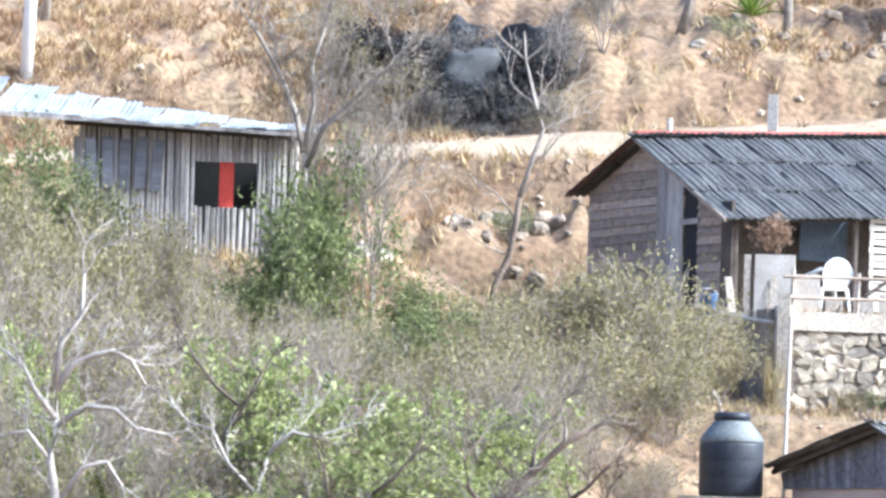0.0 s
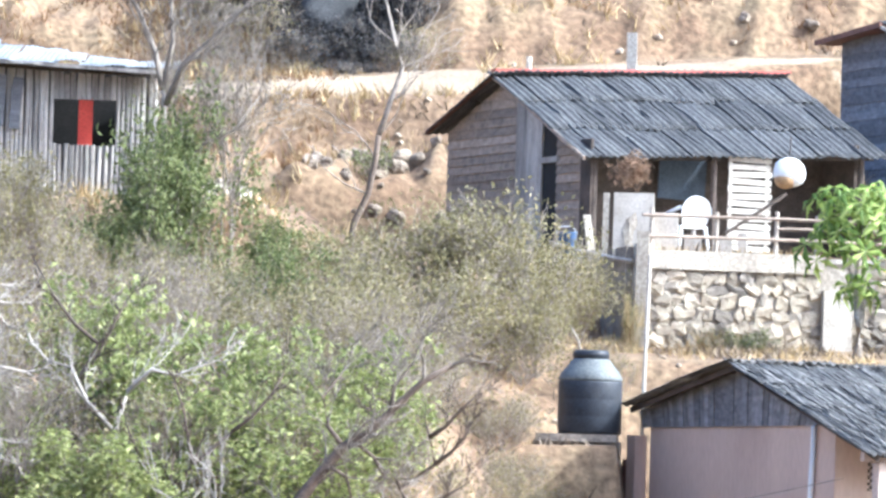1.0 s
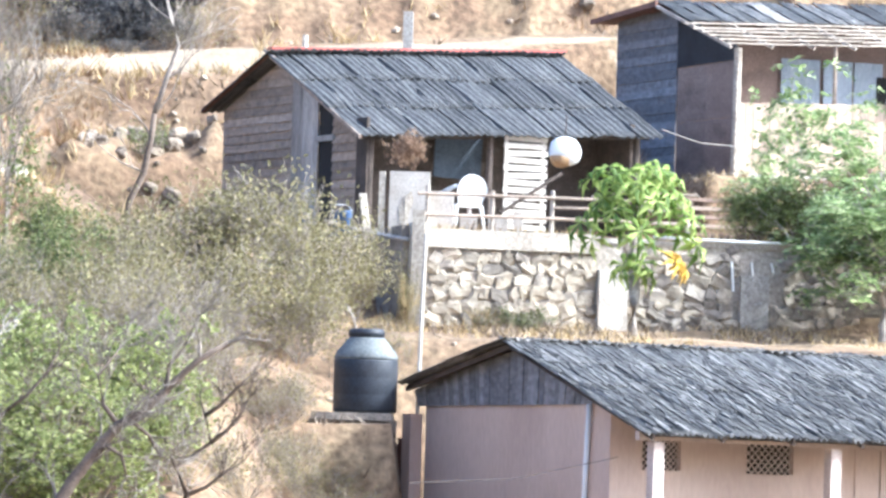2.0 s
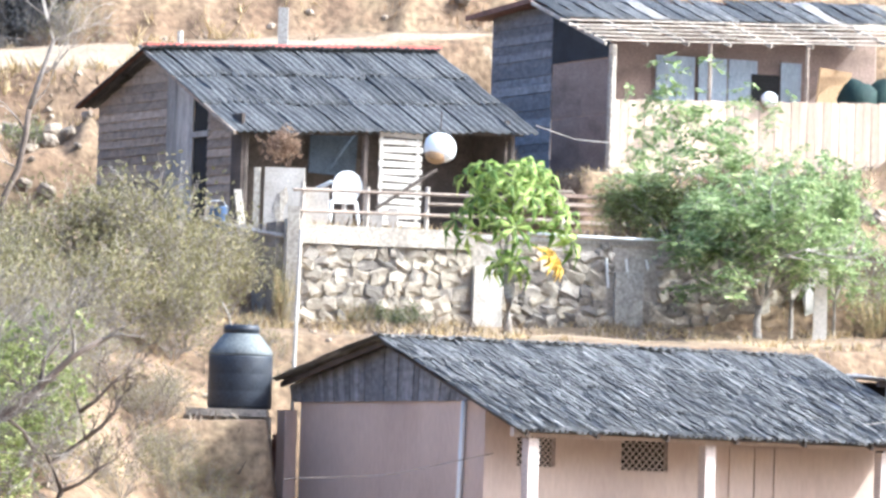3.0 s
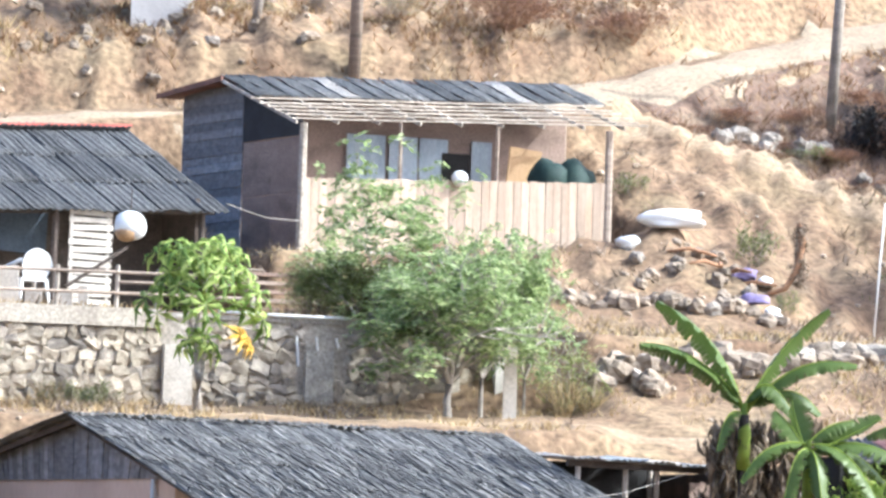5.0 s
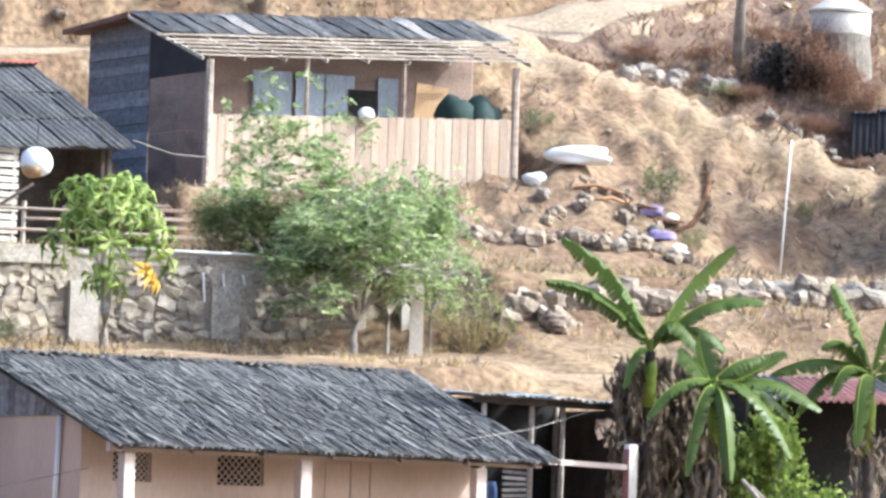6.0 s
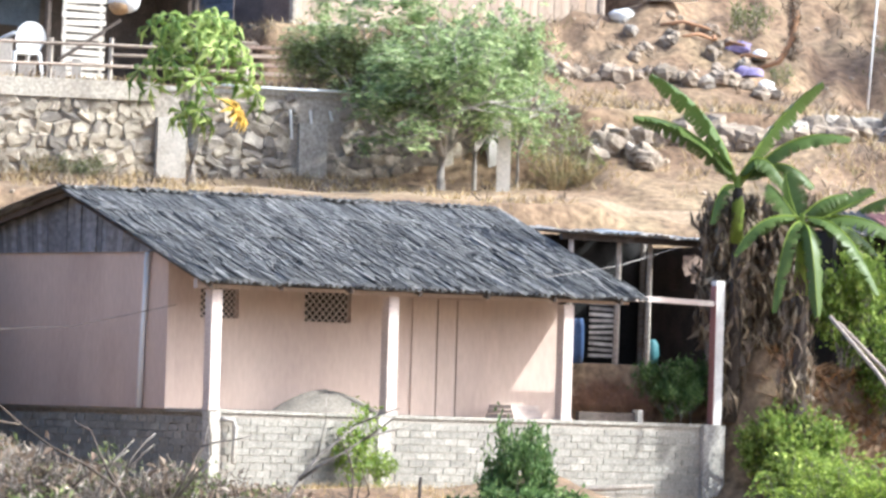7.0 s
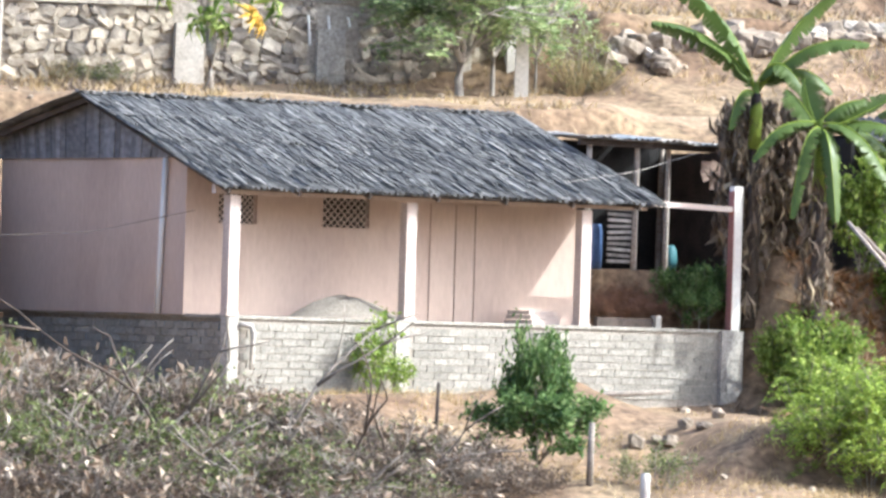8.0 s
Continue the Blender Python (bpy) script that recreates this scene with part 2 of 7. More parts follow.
LEAF_WEED = leaf_mat("weed_leaf", (0.085, 0.10, 0.04), (0.20, 0.23, 0.085), (0.36, 0.38, 0.17), 0.35)
LEAF_CLIMB = leaf_mat("climber_leaf", (0.10, 0.16, 0.03), (0.27, 0.36, 0.07), (0.45, 0.52, 0.14), 0.4)
LEAF_LITTER = leaf_mat("fallen_leaf", (0.24, 0.13, 0.07), (0.46, 0.29, 0.16), (0.66, 0.50, 0.32), 0.1)
LEAF_HUSK = leaf_mat("curled_dead_leaf", (0.15, 0.105, 0.075), (0.33, 0.25, 0.175), (0.70, 0.60, 0.48), 0.2)
STRIP = leaf_mat("splintered_roof_strip", (0.045, 0.045, 0.047), (0.125, 0.122, 0.118), (0.29, 0.28, 0.265), 0.0, 0.9)
SCRUBSOIL = mat("reddish_scrub_soil", (0.17, 0.11, 0.078), (0.105, 0.07, 0.052), 0.8, 0.95, 1.0, fine=7.0, rnd=0, dirt=(0.22, 0.17, 0.115), dirt_amount=0.5, grain=0.5)
POSTWHITE = mat("fresh_white_paint", (0.74, 0.71, 0.66), (0.64, 0.60, 0.55), 2.0, 0.75, 0.1, fine=20.0, rnd=0.05, grain=0.12)
# black of the tar sheets, also stands for shade in gap and hollow
TAR_AND_SHADE = mat("black_tar_and_shade", (0.035, 0.037, 0.043), (0.022, 0.023, 0.027), 2.0, 0.8, 0.2, rnd=0.1)


# ---- mesh tools ----
class Geo:
    """Gathers vertices and faces of one mesh."""

    def __init__(self):
        self.v, self.f = [], []

    def add(self, verts, faces):
        k = len(self.v)
        self.v += [tuple(p) for p in verts]
        self.f += [tuple(i + k for i in q) for q in faces]
        return self

    def box(self, c, s, turn=None, taper=0.0):
        c, (x, y, z) = Vector(c), (s[0] / 2, s[1] / 2, s[2] / 2)
        e = 1 - taper
        vs = [Vector(p) for p in ((-x, -y, -z), (x, -y, -z), (x, y, -z), (-x, y, -z), (-x * e, -y * e, z), (x * e, -y * e, z), (x * e, y * e, z), (-x * e, y * e, z))]
        if turn is not None:
            vs = [turn @ p for p in vs]
        return self.add([c + p for p in vs], ((0, 3, 2, 1), (4, 5, 6, 7), (0, 1, 5, 4), (1, 2, 6, 5), (2, 3, 7, 6), (3, 0, 4, 7)))

    def beam(self, p, q, w, h):
        p, q = Vector(p), Vector(q)
        d = q - p
        turn = d.to_track_quat("X", "Z").to_matrix()
        return self.box((p + q) / 2, (d.length, w, h), turn)

    def tube(self, pts, radii, n=6, cap=True):
        pts = [Vector(p) for p in pts]
        k0, vs, fs = len(self.v), [], []
        for i, p in enumerate(pts):
            d = pts[min(i + 1, len(pts) - 1)] - pts[max(i - 1, 0)]
            m = d.to_track_quat("Z", "Y").to_matrix()
            r = radii[i] if isinstance(radii, (list, tuple)) else radii
            vs += [p + m @ Vector((r * math.cos(a * 6.2832 / n), r * math.sin(a * 6.2832 / n), 0)) for a in range(n)]
        for i in range(len(pts) - 1):
            fs += [(i * n + a, i * n + (a + 1) % n, (i + 1) * n + (a + 1) % n, (i + 1) * n + a) for a in range(n)]
        if cap:
            fs += [tuple(range(n))[::-1], tuple(range((len(pts) - 1) * n, len(pts) * n))]
        return self.add(vs, fs)

    def lathe(self, c, prof, n=24):
        c, vs, fs = Vector(c), [], []
        for r, z in prof:
            vs += [c + Vector((r * math.cos(a * 6.28319 / n), r * math.sin(a * 6.28319 / n), z)) for a in range(n)]
        for i in range(len(prof) - 1):
            fs += [(i * n + a, i * n + (a + 1) % n, (i + 1) * n + (a + 1) % n, (i + 1) * n + a) for a in range(n)]
        fs += [tuple(range(n))[::-1], tuple(range((len(prof) - 1) * n, len(prof) * n))]
        return self.add(vs, fs)

    def lump(self, c, s, seed=0, rough=0.25, rings=5, n=8, flat=0.0, boxy=0.0):
        """An uneven boulder."""
        c, vs = Vector(c), []
        for i in range(rings + 1):
            th = math.pi * i / rings
            for a in range(n):
                ph = 6.28319 * a / n
                d = Vector((math.sin(th) * math.cos(ph), math.sin(th) * math.sin(ph), math.cos(th)))
                k = 1 + rough * noise.noise(d * 1.3 + Vector((seed * 3.7, seed * 1.9, 0))) * 1.6
                k /= max(abs(d.x), abs(d.y), abs(d.z)) ** boxy
                z = d.z if d.z > 0 else d.z * (1 - flat)
                vs.append(c + Vector((d.x * s[0] * k, d.y * s[1] * k, z * s[2] * k)))
        fs = [(i * n + a, (i + 1) * n + a, (i + 1) * n + (a + 1) % n, i * n + (a + 1) % n) for i in range(rings) for a in range(n)]
        return self.add(vs, fs)

    def mesh(self, name, material, smooth=False):
        me = bpy.data.meshes.new(name)
        me.from_pydata(self.v, [], self.f)
        me.materials.append(material)
        if smooth:
            me.shade_smooth()
        me.update()
        return me


def part(name, geo, material, parent=None, label="", smooth=False, at=None):
    """One mesh object, under a thing or a part where one is given."""
    data = geo if isinstance(geo, bpy.types.Mesh) else geo.mesh(name, material, smooth)
    ob = new(name, data)
    if parent:
        ob.parent = parent
    if at is not None:
        ob.matrix_local = at
    return tagged(ob, label) if label else ob


def thing(name, m, label, category, group="", kind=""):
    ob = new(name)
    ob.matrix_world = m
    return tagged(ob, label, category, group, kind)


def weathered(w, l, wave=0.13, amp=0.022, seed=0, sag=0.02, ragged=0.03):
    """A corrugated sheet, w across the ribs and l along them, its lower edge at y = 0."""
    r = random.Random(seed)
    nx, ny, th = max(6, int(w / wave * 6)), 4, 0.012
    top, g = [], Geo()
    for j in range(ny + 1):
        for i in range(nx + 1):
            x = w * i / nx
            y = l * j / ny + (ragged * (r.random() - 0.5) if j in (0, ny) else 0)
            z = amp * math.sin(6.28319 * x / wave) + sag * noise.noise(Vector((x * 1.7 + seed * 5, y * 1.7, seed))) * 2
            top.append((x, y, z))
    low = [(x, y, z - th) for x, y, z in top]
    m, k = nx + 1, len(top)
    fs = [(j * m + i, j * m + i + 1, (j + 1) * m + i + 1, (j + 1) * m + i) for j in range(ny) for i in range(nx)]
    fs += [(k + j * m + i, k + (j + 1) * m + i, k + (j + 1) * m + i + 1, k + j * m + i + 1) for j in range(ny) for i in range(nx)]
    fs += [(i, k + i, k + i + 1, i + 1) for i in range(nx)]
    fs += [(ny * m + i, ny * m + i + 1, k + ny * m + i + 1, k + ny * m + i) for i in range(nx)]
    fs += [(j * m, (j + 1) * m, k + (j + 1) * m, k + j * m) for j in range(ny)]
    fs += [(j * m + nx, k + j * m + nx, k + (j + 1) * m + nx, (j + 1) * m + nx) for j in range(ny)]
    return g.add(top + low, fs)


def roof_slope(parent, p0, length, run, rise, cols, rows, material, tilt=0.0, wave=0.13, amp=0.022, seed=0, skew=0.0, jitter=0.03, shear=0.0):
    """Lays overlapping sheets on a slope that starts at its lower corner p0, runs along x and climbs towards +y (or -y for a negative run)."""
    r = random.Random(seed)
    w, l = length / cols, math.hypot(run, rise) / rows
    meshes = [weathered(w * 1.08, l * 1.14, wave, amp, seed * 10 + s).mesh("roof_sheet", material, True) for s in range(4)]
    pitch, back = math.atan2(rise, abs(run)), run < 0
    for j in range(rows):
        for i in range(cols):
            x, y = i * w, j * l
            m = Matrix.Translation(p0) @ Matrix.Rotation(math.pi if back else 0, 4, "Z")
            m = m @ Matrix.Rotation(-math.atan(tilt) * (-1 if back else 1), 4, "Y") @ Matrix.Rotation(pitch, 4, "X")
            xs = x
            m = m @ Matrix.Translation((xs + shear * y + jitter * (r.random() - 0.5), y + jitter * 2 * (r.random() - 0.5), 0.014 * j + 0.014 * (i % 2) + 0.012 * r.random()))
            m = m @ Matrix.Rotation((r.random() - 0.5) * jitter * 1.2 + skew, 4, "Z")
            part("roof_sheet", meshes[r.randrange(4)], material, parent, at=m)


def loose_strips(parent, p0, length, run, rise, n, seed, material, label, tilt=0.0, wide=0.032, longest=0.75, slew=0.05, lift=0.05):
    """Splintered strips lying down a slope like the one of roof_slope, some past its eave."""
    r, g = random.Random(seed), Geo()
    slope = math.hypot(run, rise)
    down, nrm = Vector((0, run / slope, rise / slope)), Vector((0, -rise / slope, run / slope))
    for i in range(n):
        l, w = r.uniform(0.35, 1.0) * longest, wide * r.uniform(0.5, 1.3)
        x, k = r.uniform(0, length), r.uniform(-0.1, slope - l * 0.8)
        a = Vector(p0) + Vector((x, 0, tilt * x)) + down * k + nrm * (lift + r.uniform(0, 0.03))
        b = a + down * l + Vector((r.gauss(0, slew) * l, 0, 0)) + nrm * r.uniform(-0.01, 0.02)
        g.beam(a, b, w, 0.018)
    return tagged(part("strip_covering", g, material, parent), label, kind="stuff")


# ---- ground ----
PROF_Y = [-3000, -200, -60, 0, 15, 50, 80, 100, 110, 116, 120, 126, 131, 136, 142, 150, 158, 170, 200, 300, 600, 3000]
PROF_Z = [260, 70, 12, -1.65, -4, -13, -11.5, -6, -3.4, -2.1, -1.1, 1.6, 3.7, 5.2, 7.1, 9.4, 12.6, 17.0, 26, 55, 130, 260]
PINK_AT, PINK_TURN = (0.18, 120.0), 33
MID_AT, MID_TURN = (-6.14, 139.5), 28
UP_AT, UP_TURN = (1.68, 147.0), 24
WALL_AT, WALL_TURN = (-4.76, 136.0), 15.7
ROAD_X, ROAD_Y, ROAD_Z = [-40, -20, -12, 0, 8, 10.1, 11.6, 13.2, 16.1, 40], [150, 151.5, 152.5, 155, 157.2, 159, 161, 163, 166, 182], [9.5, 10.7, 11.15, 12.1, 13.0, 13.6, 14.12, 14.65, 15.57, 22]
CREST_X, CREST_Y = [8.7, 10.6, 12.5, 14.4, 17.2, 20], [156.2, 156.0, 155.5, 154.6, 153.6, 152.4]
# level places: corner, turn, length, depth, height, softness of the edge
FLATS = [
    ((-0.5, 118.2), 33, 12.6, 11.0, -1.15, 1.2),
    ((9.5, 116.5), 20, 9, 7.7, -1.35, 1.8),
    ((-8.2, 125.3), 0, 3.4, 3.0, 2.6, 0.5),
    ((-5.5, 131.2), 3, 13.0, 6.5, 4.4, 0.9),
    ((11.4, 127.3), 12, 6.0, 4.8, 1.1, 0.8),
    ((7.0, 127.2), 20, 4.6, 4.0, 1.3, 0.8),
    ((-4.9, 136.35), 15.7, 11.2, 9.5, 6.82, 0.22),
    ((-10.6, 142.5), 28, 6.0, 4.5, 6.9, 0.6),
    ((1.2, 146.2), 24, 8.6, 8.5, 8.62, 0.8),
    ((7.6, 139.2), 12, 16, 3.6, 6.65, 0.5),
    ((-22.5, 140.8), 4, 9.5, 5.0, 7.85, 1.0),
]


def smooth(t):
    t = np.clip(t, 0, 1)
    return t * t * (3 - 2 * t)


def fbm(x, y, s, seed):
    return sum(np.sin(x / s * k * 1.13 + np.sin(y / s * k * 0.71 + seed * k) * 1.7 + seed) * np.sin(y / s * k * 0.97 + np.sin(x / s * k * 0.63 + seed) * 1.9 + k) / k for k in (1.0, 1.9, 3.7))


def land(x, y):
    """Height of the ground at x, y (arrays)."""
    x, y = np.asarray(x, float), np.asarray(y, float)
    yw = y + 0.6 * fbm(x, y, 9.0, 1.3) * smooth((y - 100) / 15)
    z = np.interp(yw, PROF_Y, PROF_Z) - 0.5 * smooth((x - 3) / 4) * smooth((y - 138) / 4) * smooth((150 - y) / 4)
    z = z + 2.5 * smooth((-5.6 - x) / 3) * smooth((y - 106) / 8) * smooth((134 - y) / 12)
    near = smooth((y - 60) / 40) * (1 + smooth((y - 175) / 60) * 6)
    z = z + near * (0.16 * fbm(x, y, 2.3, 4.1) + 0.05 * fbm(x, y, 0.55, 2.2))
    bank = smooth((y - 143) / 5) * smooth((174 - y) / 8)
    z = z + bank * (0.27 * np.abs(fbm(x, y * 0.45, 0.8, 7.7)) + 0.17 * np.abs(fbm(x * 1.0, y * 0.3, 0.33, 2.7)))
    z = z - smooth((x - 9) / 8) * 1.6 * smooth((y - 142) / 5) * smooth((158 - y) / 5)
    ry, rz = np.interp(x, ROAD_X, ROAD_Y), np.interp(x, ROAD_X, ROAD_Z)
    w = smooth((2.5 - np.abs(y - ry)) / 0.9)
    z = z * (1 - w) + (rz + 0.27 * (y - ry)) * w
    z = z + 1.1 * smooth((y - ry - 2.2) / 1.3) * smooth((ry + 16 - y) / 12)
    # scooped hollow below the road's bend
    hx, hy = (x + 12.9) / 2.1, (y - 156.6) / 1.5
    z = z - 1.5 * np.exp(-(hx * hx + hy * hy) * 1.2) + 1.0 * smooth((y - 157.2) / 0.8) * smooth((161 - y) / 2) * np.exp(-((x + 12.6) / 2.4) ** 4)
    # bare crest that the upper footpath follows, with a shallow dip beyond it
    off = y - np.interp(x, CREST_X, CREST_Y)
    z = z + (0.22 * np.exp(-(off / 0.7) ** 2) - 0.35 * np.exp(-((off - 1.8) / 0.9) ** 2)) * smooth((x - 8.2) / 1.5) * smooth((19.5 - x) / 2)
    for (cx, cy), turn, lx, ly, fz, soft in FLATS:
        c, s = math.cos(radians(turn)), math.sin(radians(turn))
        u, k = (x - cx) * c + (y - cy) * s, -(x - cx) * s + (y - cy) * c
        d = np.minimum(np.minimum(u, lx - u), np.minimum(k, ly - k))
        w = smooth((d + soft) / soft)
        z = z * (1 - w) + (fz + 0.035 * fbm(x, y, 0.9, 3.3) + (0.09 * k if fz in (4.4, 6.65) else 0)) * w
    return z


def ground(x, y):
    return float(land(x, y))


def steps(*bits):
    return np.concatenate([np.linspace(a, b, n, endpoint=False) for a, b, n in bits] + [[bits[-1][1]]])


gx = steps((-3000, -300, 12), (-300, -60, 16), (-60, -26, 40), (-26, 24, 250), (24, 60, 40), (60, 300, 16), (300, 3000, 12))
gy = steps((-3000, -300, 12), (-300, 60, 30), (60, 108, 60), (108, 168, 330), (168, 200, 70), (200, 400, 40), (400, 3000, 14))
GX, GY = np.meshgrid(gx, gy)
GZ = land(GX, GY)
nx, ny = len(gx), len(gy)
idx = np.arange(nx * ny).reshape(ny, nx)
quads = np.stack([idx[:-1, :-1], idx[:-1, 1:], idx[1:, 1:], idx[1:, :-1]], -1).reshape(-1, 4)
me = bpy.data.meshes.new("ground")
me.from_pydata(np.stack([GX, GY, GZ], -1).reshape(-1, 3).tolist(), [], quads.tolist())
me.materials.append(SOIL)
me.shade_smooth()
tagged(new("ground", me), "dry tan hillside soil with patches of dead grass", "ground", kind="structure")


def strip(name, xs, ys, half, lift, material, label, category):
    """A track that follows the ground, its edges sunk."""
    g, rows = Geo(), []
    for i, (x, y) in enumerate(zip(xs, ys)):
        j = min(i + 1, len(xs) - 1)
        d = Vector((xs[j] - xs[j - 1], ys[j] - ys[j - 1], 0)).normalized()
        nrm = Vector((-d.y, d.x, 0))
        wob = 1 + 0.18 * math.sin(x * 1.7) + 0.1 * math.sin(x * 4.1 + 1)
        for s in (-1, -0.8, -0.4, 0, 0.4, 0.8, 1):
            p = Vector((x, y, 0)) + nrm * s * half * wob
            rows.append((p.x, p.y, ground(p.x, p.y) + (lift if abs(s) < 0.95 else -0.06)))
    n = len(xs)
    g.add(rows, [(i * 7 + a, (i + 1) * 7 + a, (i + 1) * 7 + a + 1, i * 7 + a + 1) for i in range(n - 1) for a in range(6)])
    return part(name, g, material, smooth=True)


rx = np.linspace(-30, 30, 121)
road = strip("road", rx, np.interp(rx, ROAD_X, ROAD_Y), 1.35, 0.03, ROAD, "", "")
tagged(road, "pale dusty unpaved track cut across the hillside", "road", kind="structure")
px = np.linspace(-3.5, 13, 60)
path = strip("footpath", px, 133.6 + 0.05 * px, 0.4, 0.015, TRODDEN, "", "")
tagged(path, "trodden earth footpath below the stone wall", "path", kind="structure")


# footpath that climbs from the terrace to the track, along a bare crest
cx = np.linspace(8.9, 19.0, 60)
crest = strip("footpath", cx, np.interp(cx, CREST_X, CREST_Y), 0.5, 0.03, TRODDEN, "", "")
tagged(crest, "pale footpath worn along the crest of the slope", "path", kind="structure")


# reddish scrub soil between the crest and the track
g, rows, nu, nv = Geo(), [], 50, 16
for i in range(nu + 1):
    x = 9.2 + 10.8 * i / nu
    y0, y1 = np.interp(x, CREST_X, CREST_Y) + 0.55, np.interp(x, ROAD_X, ROAD_Y) - 1.3
    y1 = max(y1, y0 + 0.2)
    for j in range(nv + 1):
        y = y0 + (y1 - y0) * j / nv + 0.15 * math.sin(x * 3.1 + j)
        rows.append((x, y, ground(x, y) + (0.035 if 0 < j < nv and 0 < i < nu else -0.05)))
g.add(rows, [(i * (nv + 1) + j, (i + 1) * (nv + 1) + j, (i + 1) * (nv + 1) + j + 1, i * (nv + 1) + j + 1) for i in range(nu) for j in range(nv)])
tagged(part("scrub_ground", g, SCRUBSOIL, smooth=True), "reddish brown soil under dead scrub beyond the footpath", "ground", kind="structure")


# ---- pink house ----
def local(at, turn, z=0.0):
    return pose(at[0], at[1], z, 0, 0, turn)


pink = thing("pink_house", local(PINK_AT, PINK_TURN), "pink plastered cottage with weathered grey corrugated roof on a brick plinth", "house")
FLOOR = 0.2
# plinth: mortar core with courses of bricks before it
g = Geo().box((5.65, 4.0, -0.62), (11.1, 7.96, 1.6))
part("plinth", g, MORTAR, pink, "grey mortared base")
g = Geo().box((5.62, 4.0, FLOOR - 0.02), (11.2, 8.04, 0.06))
part("terrace_slab", g, BRICK, pink, "grey cement terrace floor")
g = Geo()
g.add([(-0.02, 1.6, FLOOR), (-0.02, 8.0, FLOOR), (-0.02, 8.0, 3.08), (-0.02, 1.6, 3.0), (0.16, 1.6, FLOOR), (0.16, 8.0, FLOOR), (0.16, 8.0, 3.08), (0.16, 1.6, 3.0)],
      ((0, 3, 2, 1), (4, 5, 6, 7), (0, 1, 5, 4), (1, 2, 6, 5), (2, 3, 7, 6), (3, 0, 4, 7)))
part("gable_wall", g, PINK, pink)
# front wall with two window openings cut through
W1, W2, WZ = (0.68, 1.5), (2.93, 3.95), (1.86, 2.44)
for x0, x1, z0, z1 in ((0.16, W1[0], FLOOR, 3.02), (W1[0], W1[1], FLOOR, WZ[0]), (W1[0], W1[1], WZ[1], 3.02), (W1[1], W2[0], FLOOR, 3.02),
                       (W2[0], W2[1], FLOOR, WZ[0]), (W2[0], W2[1], WZ[1], 3.02), (W2[1], 8.6, FLOOR, 3.02)):
    part("front_wall", Geo().box(((x0 + x1) / 2, 1.69, (z0 + z1) / 2), (x1 - x0, 0.18, z1 - z0)), PINK, pink)
g = Geo().box((8.5, 4.8, 1.6), (0.18, 6.2, 2.8))
part("end_wall", g, PINK, pink)
g = Geo().box((4.3, 7.9, 1.6), (8.5, 0.18, 2.8))
part("rear_wall", g, PINK, pink)
g = Geo().box((4.3, 4.8, 2.4), (8.2, 6.0, 0.05))
part("inner_ceiling", g, SHADE_BLACK, pink)
# a black sheet behind each lattice stands for the room's shade
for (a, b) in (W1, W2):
    win = part("window", Geo().box(((a + b) / 2, 1.76, (WZ[0] + WZ[1]) / 2), (b - a, 0.03, WZ[1] - WZ[0])), SHADE_BLACK, pink, "window with a diamond lattice over a black sheet for indoor shade")
    n = 7
    for d in (1, -1):
        for i in range(-4, n + 1):
            s0 = i * (b - a) / n
            h = WZ[1] - WZ[0]
            x0, x1 = (s0, s0 + h)
            za, zb = 0.0, h
            if x0 < 0:
                za, x0 = -x0, 0.0
            if x1 > b - a:
                zb, x1 = h - (x1 - (b - a)), b - a
            if zb - za < 0.05:
                continue
            P = (a + x0, WZ[0] + za) if d > 0 else (b - x0, WZ[0] + za)
            Q = (a + x1, WZ[0] + zb) if d > 0 else (b - x1, WZ[0] + zb)
            part("lattice_bar", Geo().beam((P[0], 1.66 + 0.012 * d, P[1]), (Q[0], 1.66 + 0.012 * d, Q[1]), 0.014, 0.02), PINKPOST, win)
# gable infill of grey boards, cut to the roof's slope
EAVE_F, EAVE_B, RIDGE = (-0.3, 2.46), (8.3, 3.38), (4.6, 4.13)


def roof_z(k):
    if k < RIDGE[0]:
        return EAVE_F[1] + (RIDGE[1] - EAVE_F[1]) * (k - EAVE_F[0]) / (RIDGE[0] - EAVE_F[0])
    return RIDGE[1] + (EAVE_B[1] - RIDGE[1]) * (k - RIDGE[0]) / (EAVE_B[0] - RIDGE[0])


k = 1.5
rg = random.Random(5)
while k < 8.05:
    w = rg.uniform(0.14, 0.24)
    g = Geo()
    za, zb = roof_z(k + 0.05 * (k - 4.6)) - 0.07, roof_z(k + w + 0.05 * (k - 4.6)) - 0.07
    if min(za, zb) > 3.0:
        x = -0.07 + rg.uniform(-0.015, 0.015)
        lean = 0.05 * (k - 4.6)
        g.add([(x, k, 3.0), (x, k + w - 0.01, 3.0), (x, k + w - 0.01 + lean, zb), (x, k + lean, za), (x + 0.03, k, 3.0), (x + 0.03, k + w - 0.01, 3.0), (x + 0.03, k + w - 0.01 + lean, zb), (x + 0.03, k + lean, za)],
              ((0, 3, 2, 1), (4, 5, 6, 7), (0, 1, 5, 4), (1, 2, 6, 5), (2, 3, 7, 6), (3, 0, 4, 7)))
        part("gable_board", g, PLANK_BLUE, pink)
    k += w
